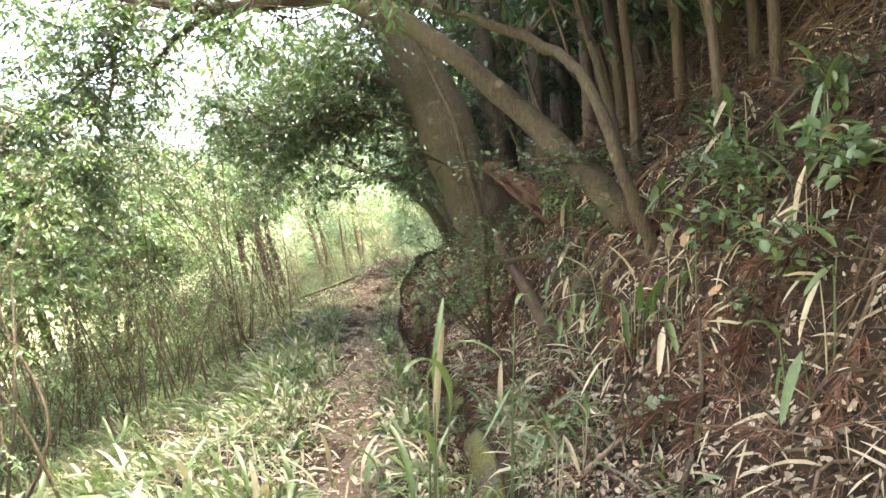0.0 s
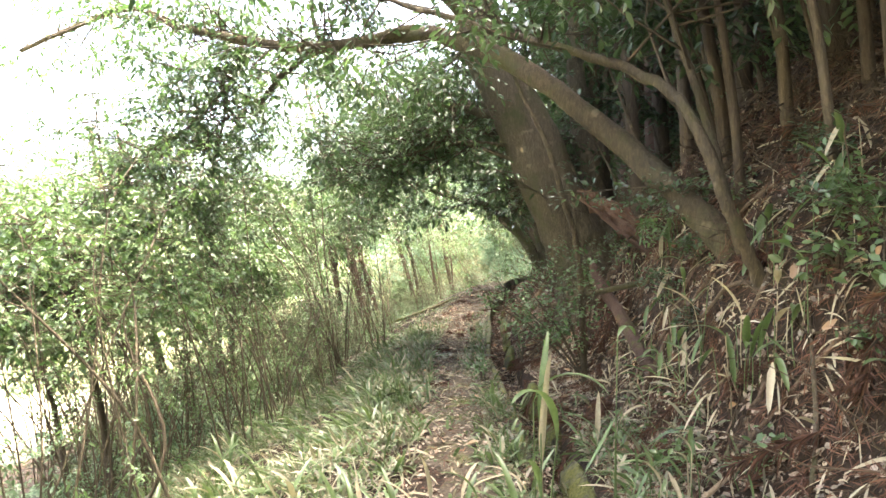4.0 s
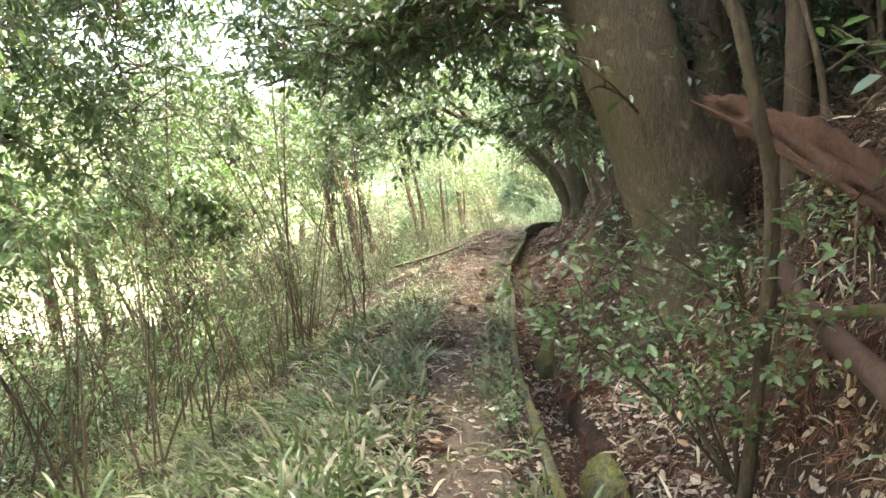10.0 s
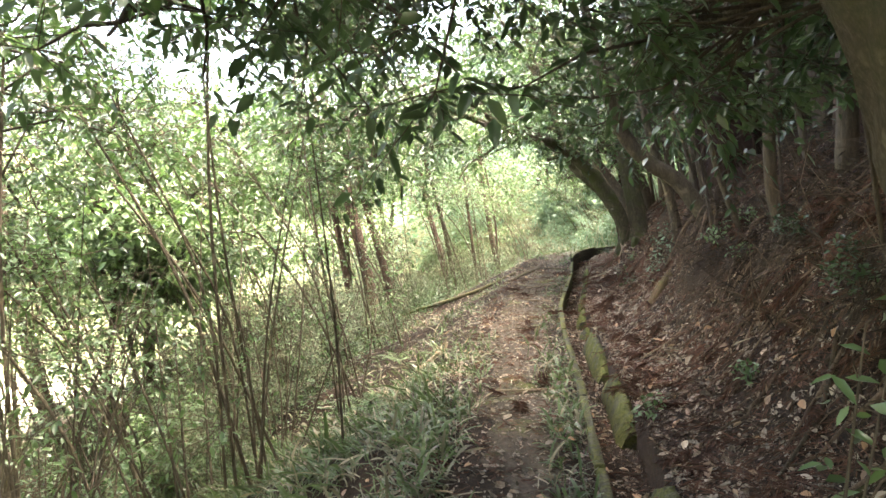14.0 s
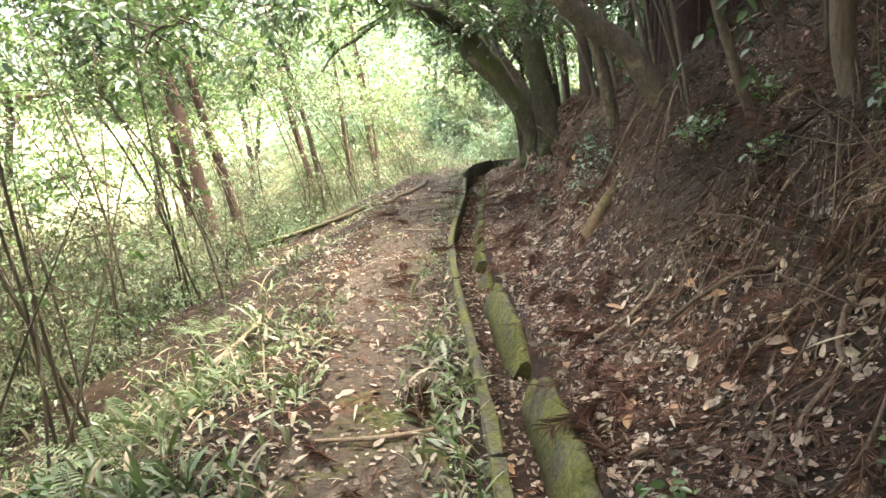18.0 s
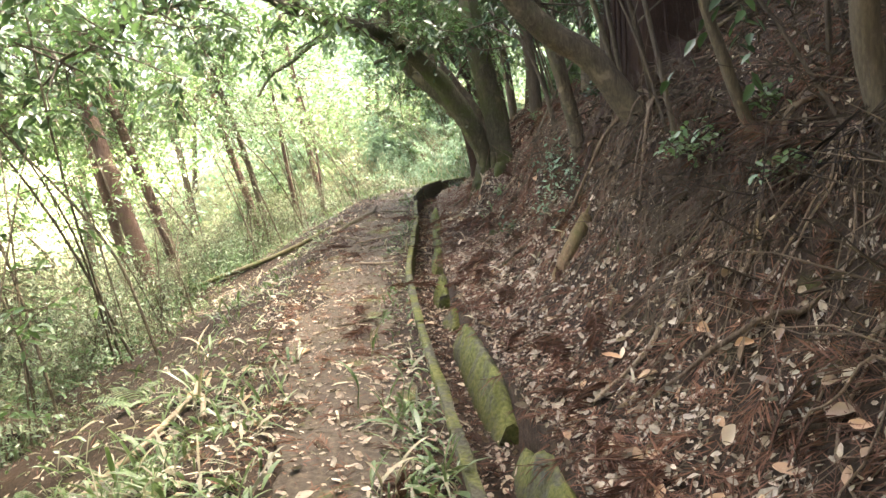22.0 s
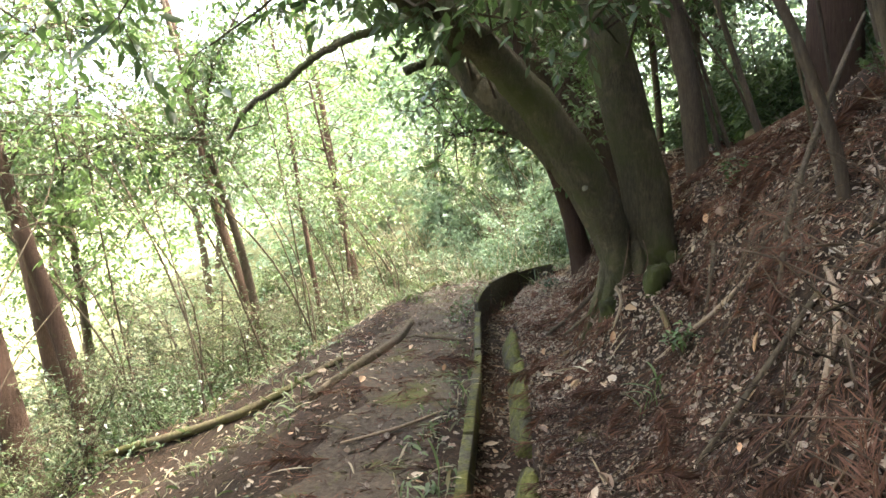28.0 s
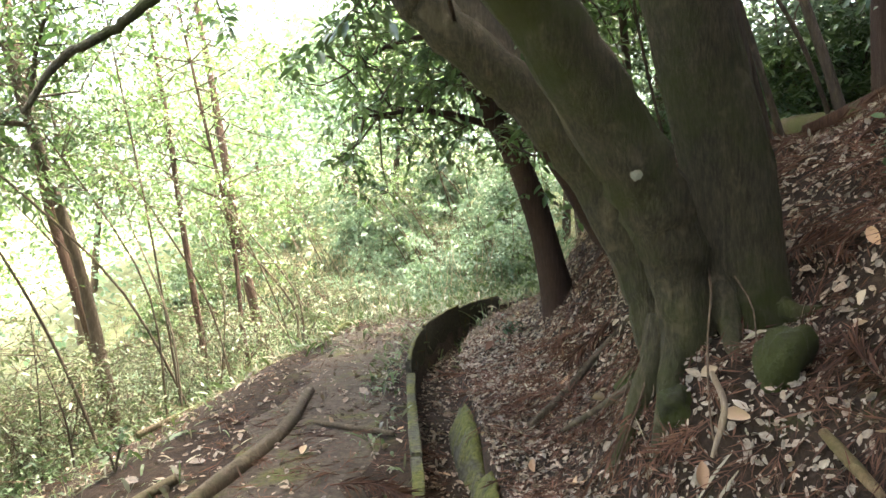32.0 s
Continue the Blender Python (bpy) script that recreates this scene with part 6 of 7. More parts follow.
log_thing("grey_branch", "bare pale forked branch lying on the path edge", lying([(-2.9, 12.8), (-2.6, 13.5), (-2.35, 13.75), (-2.2, 13.4)], 0.05), [0.015, 0.02, 0.018, 0.012], DEADWOOD, 139, "branch")
log_thing("upper_log", "mossy log with a raw orange break on the crest", lying([(2.1, 22.2), (1.8, 21.4), (1.55, 20.6), (1.45, 20.2)], 0.06), [0.09, 0.1, 0.1, 0.08], MOSSLOG, 140, splinters=6)
log_thing("broken_wood", "raw orange splintered wood on the crest", lying([(1.3, 20.5), (1.5, 20.15), (1.75, 19.8)], 0.1), [0.03, 0.05, 0.04], ROTTEN, 141, splinters=5)
log_thing("leaning_stick", "bare brown stick leaning on the bank", [(0.25, 17.35, 1.22), (0.45, 17.6, 1.75), (0.8, 17.9, 2.35), (1.1, 18.2, 2.75)], [0.011, 0.014, 0.014, 0.01], BARK_STEM, 142, "branch")
simple_tree("slender_tree", "thin dark sapling on the crest of the bank", [(0.62, 17.5, 0), (0.6, 17.5, 1.9), (0.48, 17.5, 2.3), (0.3, 17.5, 2.7), (-0.1, 17.5, 3.1)], [0.03, 0.028, 0.024, 0.02, 0.01], BARK_DARK, 143, per=(5,), lo=0.7)
for k, (x0, y0, x1, y1, r) in enumerate(((-0.3, 19.9, 0.05, 19.2, 0.018), (0.05, 16.6, 0.4, 17.2, 0.015), (-0.15, 17.1, 0.7, 17.3, 0.014), (-1.75, 18.2, -1.2, 18.6, 0.012), (-1.6, 14.6, -1.2, 14.9, 0.012), (-1.5, 11.7, -1.0, 11.8, 0.012), (-0.35, 15.4, 0.2, 15.6, 0.012), (-0.25, 12.6, 0.3, 13.0, 0.012),
                                         (-1.55, 20.6, -1.1, 20.3, 0.018), (-1.7, 17.0, -1.25, 16.8, 0.014), (0.1, 9.6, 0.6, 10.4, 0.013), (-0.3, 8.9, 0.2, 9.3, 0.01), (0.3, 16.4, 0.75, 16.0, 0.016), (0.25, 3.1, 1.0, 3.3, 0.013), (0.9, 2.6, 1.3, 3.5, 0.012))):
    log_thing("fallen_stick", "bare brown stick lying on dead leaves", lying([(x0, y0), ((x0 + x1) / 2 + 0.04, (y0 + y1) / 2 - 0.03), (x1, y1)], 0.025), [r * 0.6, r, r * 0.7], DEADWOOD if k % 2 else BARK_STEM, 150 + k, "branch", 7, group="fallen sticks")


for label, pts, r, mat in (("bent bare root looping out of the litter", [(0.4, 18.72, 1.46), (0.36, 18.4, 1.56), (0.27, 18.15, 1.42), (0.18, 18.02, 1.14)], 0.011, BARK_STEM),
                           ("pale split shard of wood on the litter", [(0.1, 18.52, 1.16), (0.09, 18.4, 1.12), (0.08, 18.26, 1.07)], 0.018, SNAG),
                           ("short crooked stick beside the forked tree", [(-0.12, 18.72, 1.3), (-0.1, 18.68, 1.2), (-0.15, 18.66, 1.06)], 0.01, DEADWOOD),
                           ("brown root crossing the bank", lying([(-0.42, 20.1), (-0.2, 20.25), (0.02, 20.35), (0.25, 20.3)], 0.03), 0.02, BARK_STEM),
                           ("long bare stick lying up the bank", lying([(-0.02, 18.22), (0.1, 18.06), (0.24, 17.9), (0.4, 17.75)], 0.03), 0.012, DEADWOOD)):
    log_thing("crooked_stick", label, pts, [r * 0.8, r, r, r * 0.6], mat, 170 + len(label), "branch", 8)


def rock(x, y, r, seed, squash=0.75):
    g = np.random.RandomState(seed)
    bm = bmesh.new()
    bmesh.ops.create_icosphere(bm, subdivisions=3, radius=r)
    off = Vector(g.randn(3) * 10)
    for v in bm.verts:
        n = noise.noise(v.co / r * 0.8 + off) * 0.7 - abs(noise.noise(v.co / r * 1.7 + off)) * 0.4 + noise.noise(v.co / r * 4.5 + off) * 0.1
        v.co = v.co * (1 + n)
        v.co.z *= squash * 1.25
    me = bpy.data.meshes.new("stone")
    bm.to_mesh(me)
    bm.free()
    me.materials.append(STONE)
    me.polygons.foreach_set("use_smooth", np.ones(len(me.polygons), bool))
    ob = new("stone", me)
    ob.location = on_land(x, y, r * 0.2)
    ob.rotation_euler = (g.rand() * 0.4, g.rand() * 0.4, g.rand() * 6)
    return tagged(ob, "moss-grown stone at the foot of the forked tree" if y > 17 else "half-buried mossy stone on the bank", "stone", "mossy stones")


for k, (x, y, r, q) in enumerate(((0.15, 18.79, 0.092, 1.5), (-0.1, 19.0, 0.075, 0.9), (-0.05, 19.6, 0.07, 0.7), (-0.2, 16.75, 0.05, 0.7))):
    rock(x, y, r, 200 + k, q)


def leafy_plant(name, label, base, stems, leaf, n, seed, mat, spread, category="plant", wide=0.5, group=""):
    """A small broad-leaved plant: stems given as ends; each leaf spray stays with its stem."""
    g = np.random.RandomState(seed)
    top = empty(name, base, label, category, group)
    b = np.array(base)
    for e in stems:
        e = np.array(e)
        ln = smooth_line([b, b * 0.55 + e * 0.45 + np.array([0, 0, 0.06]), e], 10)
        part("stem", tube(ln, [0.008, 0.006, 0.003], 5), BARK_STEM, top)
        c = np.repeat(ln[4:], n, axis=0) + g.randn(6 * n, 3) * spread
        a = np.repeat(ln[4:], n, axis=0)
        wood = sticks(a, c, 0.0025, 0.0015)
        m = len(c) * 5
        at = np.repeat(c, 5, axis=0) + g.randn(m, 3) * leaf * 0.5
        al = any_dir(m, g, 0.05)
        up = unit(g.randn(m, 3) * 0.4 + np.array([-0.2, -0.2, 1.0]))
        size = leaf * (0.6 + 0.6 * g.rand(m))
        tagged(part("twig_wood", [wood], BARK_STEM, top), kind="stuff")
        part("foliage", [blades(at, al, up, size, size * wide, 0.15, "leaf")], mat, top)
    return top


leafy_plant("evergreen_shoot", "bright glossy broad-leaved shoots reaching over the gutter", on_land(0.42, 6.2), [(-0.55, 5.75, 1.12), (-0.3, 5.7, 1.1), (-0.05, 5.65, 1.05), (0.15, 5.7, 1.24), (-0.2, 5.8, 1.24), (-0.45, 5.75, 1.0), (0.2, 5.65, 0.98), (0.45, 5.5, 1.12), (0.4, 5.6, 1.34), (-0.3, 6.3, 1.0)], 0.05, 3, 211, LEAF_FRESH, 0.075, "shrub")
leafy_plant("evergreen_shoot", "glossy small-leaved sprays in front of the leaning tree", on_land(0.62, 6.95), [(-0.37, 6.5, 1.22), (-0.18, 6.5, 1.34), (0.01, 6.5, 1.4), (0.2, 6.5, 1.38), (0.37, 6.5, 1.28), (0.03, 6.55, 1.23), (0.29, 6.6, 1.47)], 0.045, 2, 213, LEAF_MID, 0.07, "shrub")
leafy_plant("evergreen_shoot", "glossy leafy spray spreading below the arching tree", on_land(1.35, 4.95), [(0.15, 4.72, 1.72), (0.42, 4.62, 1.64), (0.66, 4.7, 1.7), (0.95, 4.66, 1.72), (1.25, 4.6, 1.74)], 0.05, 3, 214, LEAF_MID, 0.06, "shrub")
leafy_plant("evergreen_shoot", "small glossy shoots beside the rotten log", on_land(0.95, 6.6), [(0.5, 6.3, 1.42), (0.7, 6.0, 1.3), (0.35, 6.5, 1.3)], 0.045, 2, 212, LEAF_MID, 0.05, "shrub")
leafy_plant("evergreen_shoot", "small leafy shoots on the upper bank", on_land(1.7, 3.6), [(1.45, 3.1, 1.2), (1.7, 3.0, 1.6), (1.4, 3.5, 1.3)], 0.05, 1, 217, LEAF_FRESH, 0.06, "shrub")
for k, (x, y, up, mat, leaf) in enumerate(((1.2, 6.5, 0.1, LEAF_MID, 0.045), (1.2, 5.9, 0.12, LEAF_MID, 0.045), (1.2, 5.4, 0.1, LEAF_MID, 0.045), (1.0, 5.6, 0.2, LEAF_FRESH, 0.045), (1.1, 4.8, 0.15, LEAF_MID, 0.04), (1.5, 3.6, 0.12, LEAF_MID, 0.05), (1.55, 3.4, 0.18, LEAF_FRESH, 0.05), (1.65, 2.72, 0.16, LEAF_FRESH, 0.085), (1.41, 3.46, 0.1, LEAF_FRESH, 0.075), (1.48, 2.85, 0.1, LEAF_FRESH, 0.08), (0.95, 5.0, 0.15, LEAF_MID, 0.04), (1.62, 4.0, 0.2, LEAF_DARK, 0.05), (1.85, 3.2, 0.25, LEAF_DARK, 0.05), (0.72, 10.4, 0.2, LEAF_MID, 0.045), (0.78, 11.8, 0.15, LEAF_DARK, 0.045), (0.6, 13.5, 0.1, LEAF_FRESH, 0.05))):
    b = on_land(x, y)
    leafy_plant("evergreen_shoot", "small leafy shoots sprouting from the dark bank", b, [(x - 0.16, y - 0.1, b[2] + up), (x - 0.08, y - 0.25, b[2] + up * 0.8), (x - 0.1, y + 0.16, b[2] + up * 1.1)], leaf, 1 if leaf > 0.06 else 2, 760 + k, mat, 0.05, "shrub", group="shoots on the bank")
leafy_plant("leafy_sprout", "yellow-green stem with a tuft of bright broad leaves", on_land(-0.2, 8.15), [(-0.08, 8.2, 1.22), (-0.04, 8.15, 1.14)], 0.085, 1, 218, LEAF_FRESH, 0.03, "seedling", 0.36)
leafy_plant("creeping_plant", "pale blue-green leaves creeping on the bank", on_land(0.45, 15.8), [on_land(0.1, 15.5, 0.06), on_land(0.3, 15.2, 0.06), on_land(0.05, 15.9, 0.06), on_land(0.25, 16.3, 0.06), on_land(0.2, 14.9, 0.05)], 0.05, 3, 215, LEAF_BLUE, 0.05, "plant")
for k, (x, y, h, m) in enumerate(((1.0, 3.2, 0.12, 1), (1.35, 3.0, 0.15, 1), (0.95, 4.4, 0.15, 0), (1.5, 3.3, 0.2, 1), (0.75, 13.0, 0.12, 1), (0.6, 12.6, 0.1, 1), (0.05, 17.95, 0.12, 1), (-0.35, 11.0, 0.1, 1), (0.35, 7.9, 0.15, 0), (-0.55, 7.1, 0.15, 1), (-2.4, 11.4, 0.2, 1), (-3.4, 13.4, 0.2, 1), (0.7, 16.0, 0.12, 0),
                                  (-0.1, 16.2, 0.08, 0), (0.7, 18.9, 0.14, 1), (1.2, 18.2, 0.14, 1), (0.25, 10.8, 0.1, 1), (0.9, 11.0, 0.14, 0), (-0.2, 22.0, 0.08, 0), (-2.6, 20.5, 0.14, 1), (0.7, 3.6, 0.1, 1))):
    b = on_land(x, y)
    leafy_plant("seedling", "small green seedling on the leaf litter", b, [(x + 0.05 * math.cos(k), y + 0.05 * math.sin(k), b[2] + h), (x - 0.07, y - 0.03, b[2] + h * 0.8)], 0.05, 1, 220 + k, LEAF_FRESH if m else LEAF_DARK, 0.03, "seedling", group="seedlings")


def fern(x, y, size, seed):
    g = np.random.RandomState(seed)
    base = on_land(x, y)
    top = empty("fern", base, "green feathery fern beside the path", "fern", "ferns")
    for k in range(6):
        an = k * 1.05 + g.rand() * 0.6
        e = np.array([math.cos(an), math.sin(an), 0])
        s = np.linspace(0, 1, 16)[:, None]
        ln = np.array(base) + e * size * s + np.array([0, 0, 1]) * size * (0.75 * s - 0.6 * s**2)
        rib = tube(ln, [0.003, 0.001], 4)
        side = np.array([-e[1], e[0], 0])
        at = np.repeat(ln[2:], 2, axis=0)
        sg = np.tile([1.0, -1.0], 14)[:, None]
        wd = np.repeat(np.linspace(1, 0.15, 14), 2) * size * 0.3
        frond = blades(at, side * sg + e * 0.3, np.tile([0, 0, 1.0], (28, 1)), wd, wd * 0.28, 0.15, "leaf")
        fr = part("frond", rib, GRASS_GREEN, top)
        part("leaf_blade", [frond], GRASS_GREEN, fr)
    return top


for k, (x, y, s) in enumerate(((-2.28, 11.4, 0.4), (-2.6, 12.1, 0.35), (-3.3, 13.6, 0.4), (-3.0, 14.4, 0.35), (-3.6, 9.6, 0.4))):
    fern(x, y, s, 250 + k)


def rust_sprig(seed, size):
    """A dead cedar sprig: feathery rust-red side shoots on a bent rib."""
    g = np.random.RandomState(seed)
    top = empty("cedar_sprig", (0, 0, 0), "feathery rust-red dead cedar sprig on the litter", "cedar sprig", "dead cedar sprigs")
    s = np.linspace(0, 1, 14)
    ln = np.stack([s * size, 0.1 * size * np.sin(s * 3), 0.03 + 0.05 * size * np.sin(s * 3.1)], 1)
    part("rib", tube(ln, [0.004, 0.002], 4), LEAF_RUST, top)
    n = 150
    at = ln[g.randint(1, 14, n)]
    al = np.stack([0.6 + 0.3 * g.rand(n), g.choice([-1, 1], n) * (0.4 + 0.5 * g.rand(n)), g.randn(n) * 0.35], 1)
    part("needles_tuft", [blades(at, al, unit(g.randn(n, 3)), size * (0.12 + 0.25 * g.rand(n)), 0.006, 0.2, "tiny")], LEAF_RUST, top)
    return top


SPRIGS = [rust_sprig(261, 0.28), rust_sprig(262, 0.4), rust_sprig(263, 0.2)]
g = np.random.RandomState(264)
at, nr = scatter(170, g, 0.3, 2.0, 2.2, 20.5)
at2, nr2 = scatter(12, g, -1.0, 0.0, 6, 20)
extra = np.array([[1.35, 2.9, 0], [1.5, 3.1, 0], [1.2, 3.0, 0], [1.05, 2.8, 0], [0.9, 3.1, 0], [1.6, 2.6, 0], [1.45, 3.5, 0], [0.6, 6.3, 0], [0.75, 6.6, 0]])
extra[:, 2] = land(extra[:, 0], extra[:, 1])
pts = np.vstack([at, at2, extra])
nrs = np.vstack([nr, nr2, np.tile([-0.5, 0, 0.85], (len(extra), 1))])
for k, (p, n) in enumerate(zip(pts, nrs)):
    m = Matrix.Translation(Vector(p) + Vector(n) * 0.012) @ Vector((0, 0, 1)).rotation_difference(Vector(n)).to_matrix().to_4x4() @ pose(0, 0, 0, 0, 0, g.rand() * 360)
    if k < 3:
        SPRIGS[k].matrix_basis = m
    else:
        copy_thing(SPRIGS[k % 3], m)


def bank_roots():
    """Dry roots, runners and twigs that hang and lie over the bank."""
    g = np.random.RandomState(270)
    thick = []
    n = 0
    top = empty("root_tangle", on_land(0.4, 12.0), "brown roots and runners lying over the bank", "roots")
    while n < 520:
        y = 1.5 + 15.5 * g.rand()
        d0 = 0.7 + 2.6 * g.rand()
        x = float(gut_x(y)) + 0.4 + d0
        k = 9
        dx = -(0.25 + 0.75 * g.rand()) * min(1.0, d0)
        dy = (g.rand() - 0.5) * 1.2
        xs = x + dx * np.linspace(0, 1, k) + np.cumsum(g.randn(k)) * 0.03
        ys = y + dy * np.linspace(0, 1, k) + np.cumsum(g.randn(k)) * 0.04
        zs = land(xs, ys) + 0.01 + 0.12 * g.rand() * np.sin(np.linspace(0, 3.1, k)) * (g.rand() < 0.6)
        r = 0.004 + 0.013 * g.rand() ** 3
        one = tube(smooth_line(np.stack([xs, ys, zs], 1), 14), [r, r * 0.9, r * 0.5], 5, 0.06, n, cap=False)[0]
        if d0 < 1.75 and len(top.children) < 200:
            part("root", [one], ROOTY, top, "", True)
        else:
            thick.append(one)
        n += 1
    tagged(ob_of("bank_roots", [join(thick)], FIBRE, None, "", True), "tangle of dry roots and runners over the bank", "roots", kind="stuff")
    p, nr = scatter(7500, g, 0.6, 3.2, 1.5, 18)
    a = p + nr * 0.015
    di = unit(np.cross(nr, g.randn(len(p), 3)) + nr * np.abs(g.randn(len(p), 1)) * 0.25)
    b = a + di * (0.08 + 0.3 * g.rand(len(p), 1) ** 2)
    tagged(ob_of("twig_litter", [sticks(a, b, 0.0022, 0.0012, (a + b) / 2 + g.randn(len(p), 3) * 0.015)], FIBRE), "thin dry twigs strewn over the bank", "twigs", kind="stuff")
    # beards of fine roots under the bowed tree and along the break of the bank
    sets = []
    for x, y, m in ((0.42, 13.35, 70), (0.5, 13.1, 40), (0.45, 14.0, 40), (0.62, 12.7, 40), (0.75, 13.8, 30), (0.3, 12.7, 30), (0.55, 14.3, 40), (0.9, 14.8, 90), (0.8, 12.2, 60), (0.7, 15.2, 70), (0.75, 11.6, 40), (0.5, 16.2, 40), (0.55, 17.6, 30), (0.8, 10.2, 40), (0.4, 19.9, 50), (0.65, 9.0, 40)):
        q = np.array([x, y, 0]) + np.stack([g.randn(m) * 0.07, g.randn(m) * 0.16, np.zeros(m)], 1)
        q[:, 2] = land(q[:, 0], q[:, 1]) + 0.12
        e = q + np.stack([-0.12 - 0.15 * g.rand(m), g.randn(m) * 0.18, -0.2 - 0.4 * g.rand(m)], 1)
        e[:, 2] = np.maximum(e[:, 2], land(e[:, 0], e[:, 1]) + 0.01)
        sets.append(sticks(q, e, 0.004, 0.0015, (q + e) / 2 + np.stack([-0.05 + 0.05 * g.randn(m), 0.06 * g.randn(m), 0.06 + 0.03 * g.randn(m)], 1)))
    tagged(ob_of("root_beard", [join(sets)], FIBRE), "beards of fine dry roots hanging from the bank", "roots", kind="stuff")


bank_roots()


def root_mass(label, foot, reach, n, seed, r=0.018):
    """Roots that fan out of a trunk's foot and drape down the broken bank."""
    g = np.random.RandomState(seed)
    foot = np.array(foot, float)
    top = empty("root_mass", tuple(foot), label, "roots", "root masses on the bank")
    for k in range(n):
        an = math.pi * (0.55 + 0.95 * (k + g.rand()) / n)
        ln = reach * (0.45 + 0.75 * g.rand())
        s = np.linspace(0, 1, 9)
        xs = foot[0] + np.cos(an) * ln * s + np.cumsum(g.randn(9)) * 0.012
        ys = foot[1] + np.sin(an) * ln * 1.1 * s + np.cumsum(g.randn(9)) * 0.02
        over = 0.02 + (0.05 + 0.22 * g.rand()) * np.sin(np.clip(s * 3.4, 0, 3.14))
        zs = np.maximum(land(xs, ys) + over, 0)
        zs[0] = foot[2]
        zs[1] = max(zs[1], foot[2] * 0.75 + zs[1] * 0.25)
        zs[-1] -= 0.05
        q = r * (0.35 + 0.9 * g.rand() ** 2)
        part("root", tube(smooth_line(np.stack([xs, ys, zs], 1), 22), [q, q * 0.8, q * 0.5, q * 0.3], 6, 0.08, seed + k), ROOTY, top, "", True)


root_mass("brown roots draping the bank below the bowed tree", (0.66, 14.4, 1.56), 0.6, 18, 701, 0.018)
root_mass("brown roots draping the bank below the cedar", (0.72, 15.0, 1.62), 0.5, 10, 702, 0.018)
root_mass("brown roots draping the broken bank", (0.75, 12.3, 1.5), 0.5, 8, 703, 0.016)
root_mass("brown roots at the foot of the leaning tree", (0.6, 8.35, 0.95), 0.75, 12, 704, 0.026)
root_mass("fine roots round the foot of the forked tree", (0.17, 19.35, 1.3), 0.6, 6, 705, 0.01)


def bare_sapling(x, y, dx, dy, h, r, seed):
    g = np.random.RandomState(seed)
    b = np.array(on_land(x, y, -0.05))
    top = empty("bare_sapling", tuple(b), "thin leafless brown stem growing from the bank", "sapling", "bare stems on the bank")
    pts = [b, b + np.array([dx * 0.25, dy * 0.3, h * 0.35]) + g.randn(3) * 0.03, b + np.array([dx * 0.6, dy * 0.7, h * 0.7]) + g.randn(3) * 0.03, b + np.array([dx, dy, h])]
    part("stem", tube(smooth_line(pts, 18), [r, r * 0.85, r * 0.6, r * 0.35], 7, 0.05, seed), BARK_STEM if seed % 2 else BARK_DARK, top, "", True)
    for k in range(3):
        s = pts[2] if k else pts[1]
        e = s + np.array([g.randn() * 0.35 - 0.15, g.randn() * 0.3, 0.35 + 0.4 * g.rand()])
        part("side_shoot", tube(smooth_line([s, (s + e) / 2 + g.randn(3) * 0.05, e], 8), [r * 0.45, r * 0.2], 5), BARK_STEM, top, "", True)


g = np.random.RandomState(280)
for k in range(64):
    y = 2.2 + 19 * g.rand()
    d = 0.9 + 1.7 * g.rand() if y > 8 else 1.3 + 1.2 * g.rand()
    bare_sapling(float(gut_x(y)) + 0.4 + d, y, -0.5 - 0.7 * g.rand(), g.randn() * 0.4, 1.6 + 2.0 * g.rand(), 0.01 + 0.025 * g.rand() ** 2, 300 + k)

red = new("red_leaf", mesh_of("red_leaf", [blades([[-0.41, 21.9, float(land(-0.41, 21.9)) + 0.03]], [[0.6, -0.6, 0.5]], [[-0.3, -0.7, 0.6]], 0.12, 0.08, 0.1, "curl")], None, LEAF_RUST))
tagged(red, "single bright red fallen leaf on brown litter", "leaf")


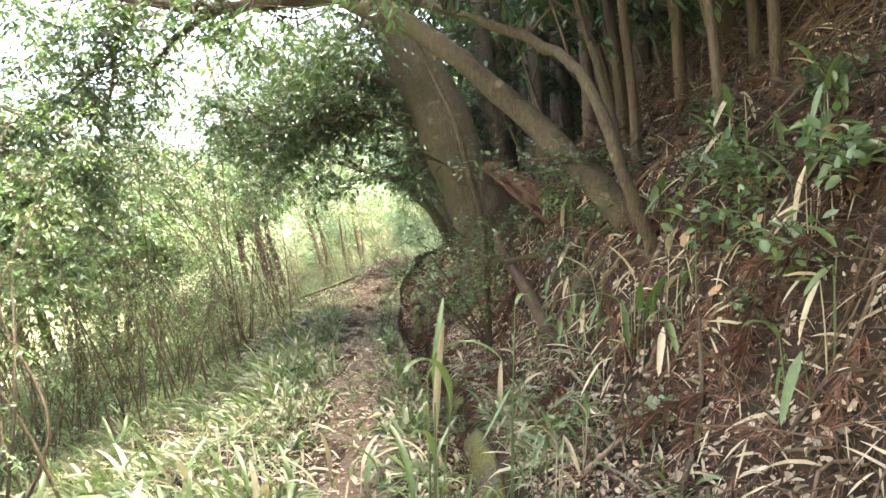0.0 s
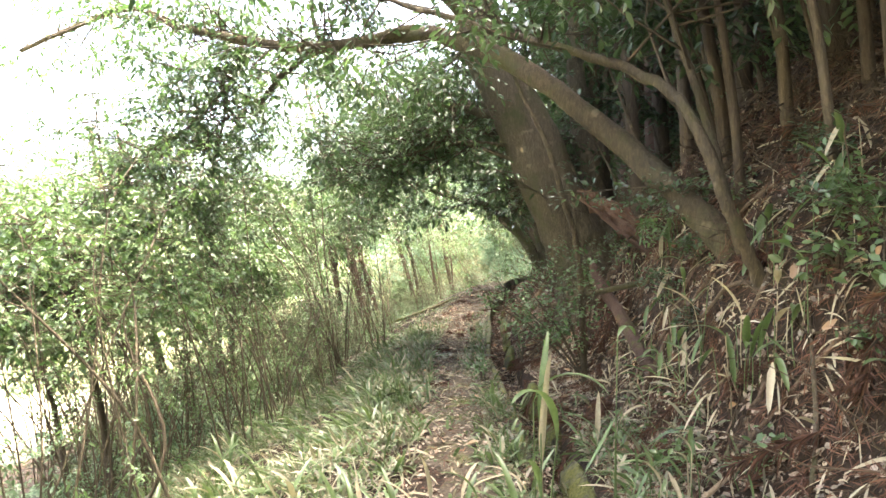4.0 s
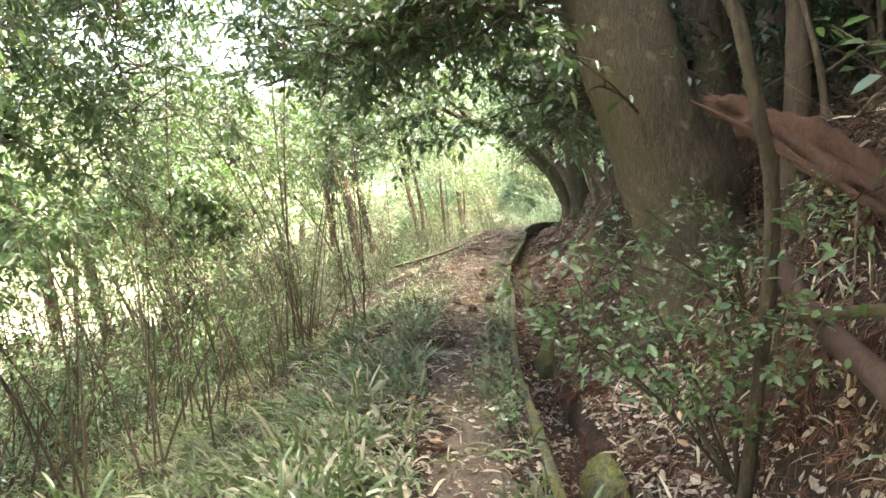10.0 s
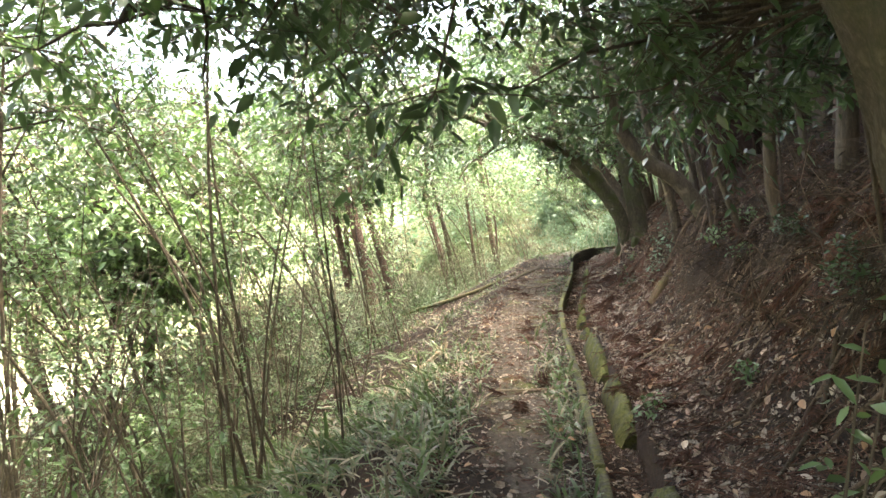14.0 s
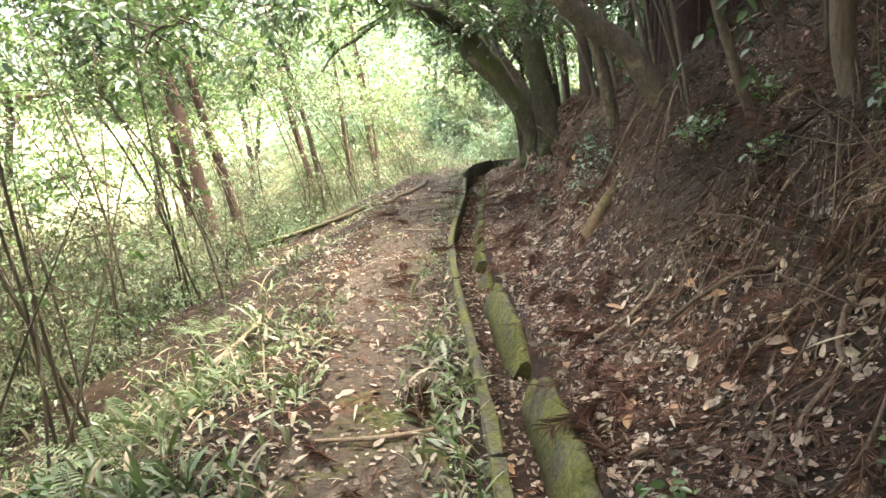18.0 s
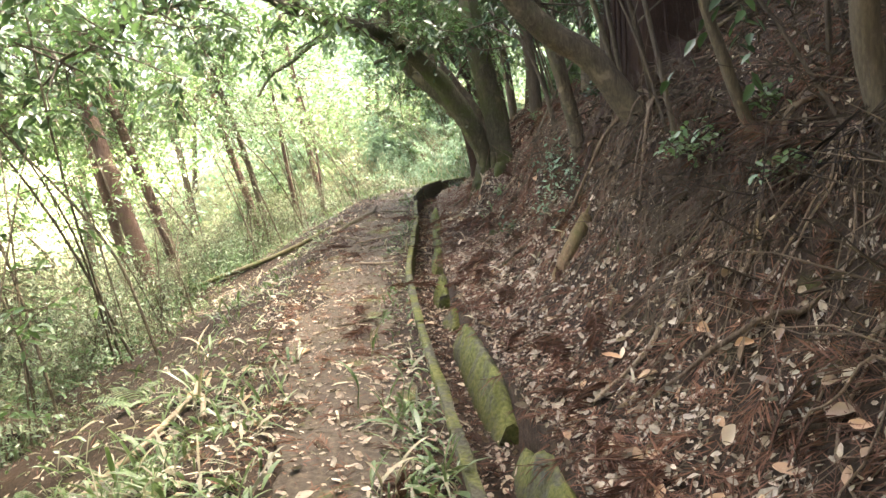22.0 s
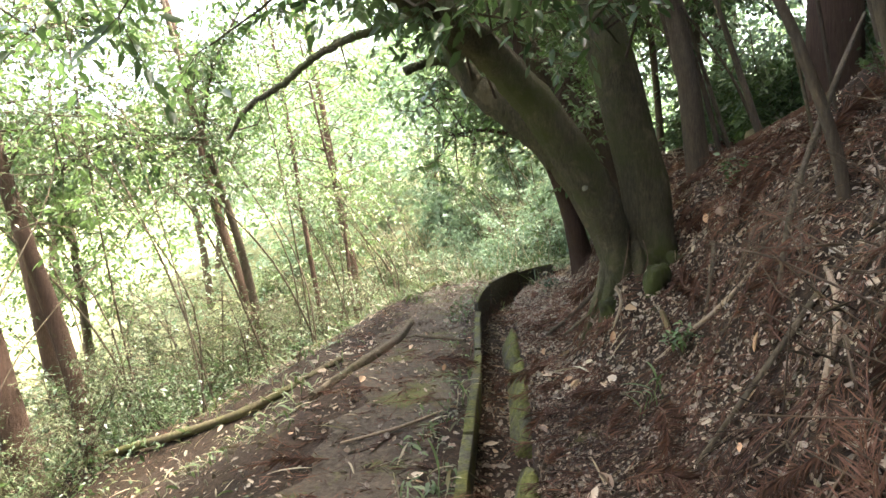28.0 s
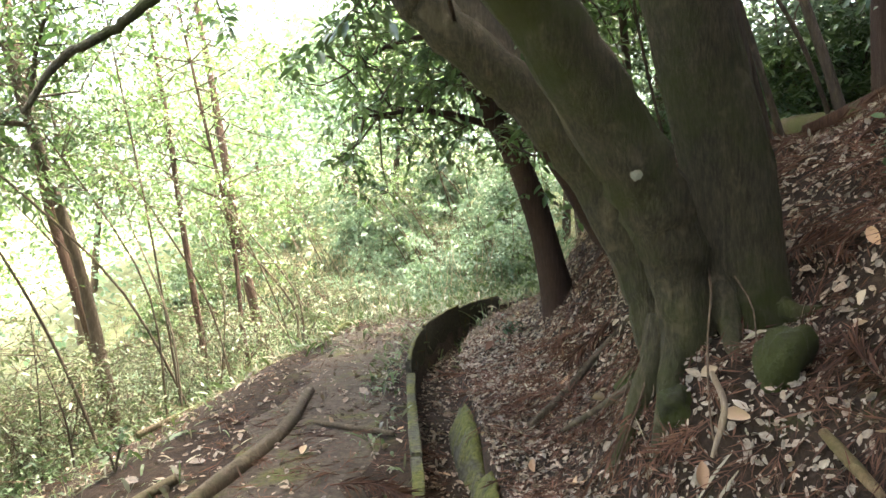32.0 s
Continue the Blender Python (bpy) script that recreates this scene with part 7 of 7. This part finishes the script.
# ---------------------------------------------------------------- single fallen leaves along the path
def leaf_piece(seed, wide, curl):
    g = np.random.RandomState(seed)
    s = np.linspace(0, 1, 7)
    w = wide * np.sin(np.pi * np.clip(s * 0.92 + 0.06, 0, 1)) ** 0.8
    rows = []
    for side, lift in ((-1, 0.9), (-0.5, 0.3), (0, 0.0), (0.5, 0.3), (1, 0.9)):
        rows.append(np.stack([s, side * w + 0.04 * np.sin(s * 4 + seed), curl * (lift * w * 1.2 + 0.25 * s**2) + 0.015 * g.randn(7)], 1))
    v = np.stack(rows, 1).reshape(-1, 3)
    f = [[i * 5 + j, i * 5 + j + 1, i * 5 + j + 6, i * 5 + j + 5] for i in range(6) for j in range(4)]
    return mesh_of("leaf", [(v, np.array(f))], None, LEAF_SINGLE, True)


LEAF_SINGLE = leafy("single dead leaf", [(0.0, (0.1, 0.06, 0.035)), (1.0, (0.5, 0.42, 0.32))], 0.65, 0.1, 0.3, 0.35)
_nt = LEAF_SINGLE.node_tree
_info = _nt.nodes.new("ShaderNodeObjectInfo")
_tone = ramp(_nt, _info.outputs["Random"], [(0.0, (0.09, 0.05, 0.03)), (0.3, (0.2, 0.12, 0.07)), (0.5, (0.38, 0.2, 0.09)), (0.75, (0.4, 0.28, 0.17)), (1.0, (0.56, 0.47, 0.36))])
_bs = _nt.nodes["Principled BSDF"]
_nt.links.new(mixed(_nt, 0.75, _bs.inputs["Base Color"].links[0].from_socket, _tone), _bs.inputs["Base Color"])
LEAVES = [leaf_piece(1, 0.24, 0.5), leaf_piece(2, 0.3, 0.9), leaf_piece(3, 0.2, 0.3), leaf_piece(4, 0.34, 0.6)]
g = np.random.RandomState(600)
carpet = bpy.data.objects["leaf_litter"]
for n, lo, hi, y0, y1 in ((230, 0.38, 1.5, 3, 20.5), (70, -1.1, -0.05, 4, 21), (40, 0.02, 0.28, 6, 21), (110, 0.4, 1.3, 8.5, 13), (40, -1.7, -0.9, 9, 15)):
    p, nr = scatter(n, g, lo, hi, y0, y1)
    for q, m in zip(p, nr):
        ob = new("leaf", LEAVES[int(g.randint(4))])
        ob.parent = carpet
        s = 0.045 + 0.05 * g.rand()
        ob.matrix_basis = Matrix.Translation(Vector(q) + Vector(m) * 0.02) @ Vector((0, 0, 1)).rotation_difference(Vector(m)).to_matrix().to_4x4() @ pose(0, 0, 0, g.randn() * 16, g.randn() * 16, g.rand() * 360) @ Matrix.Scale(s, 4)
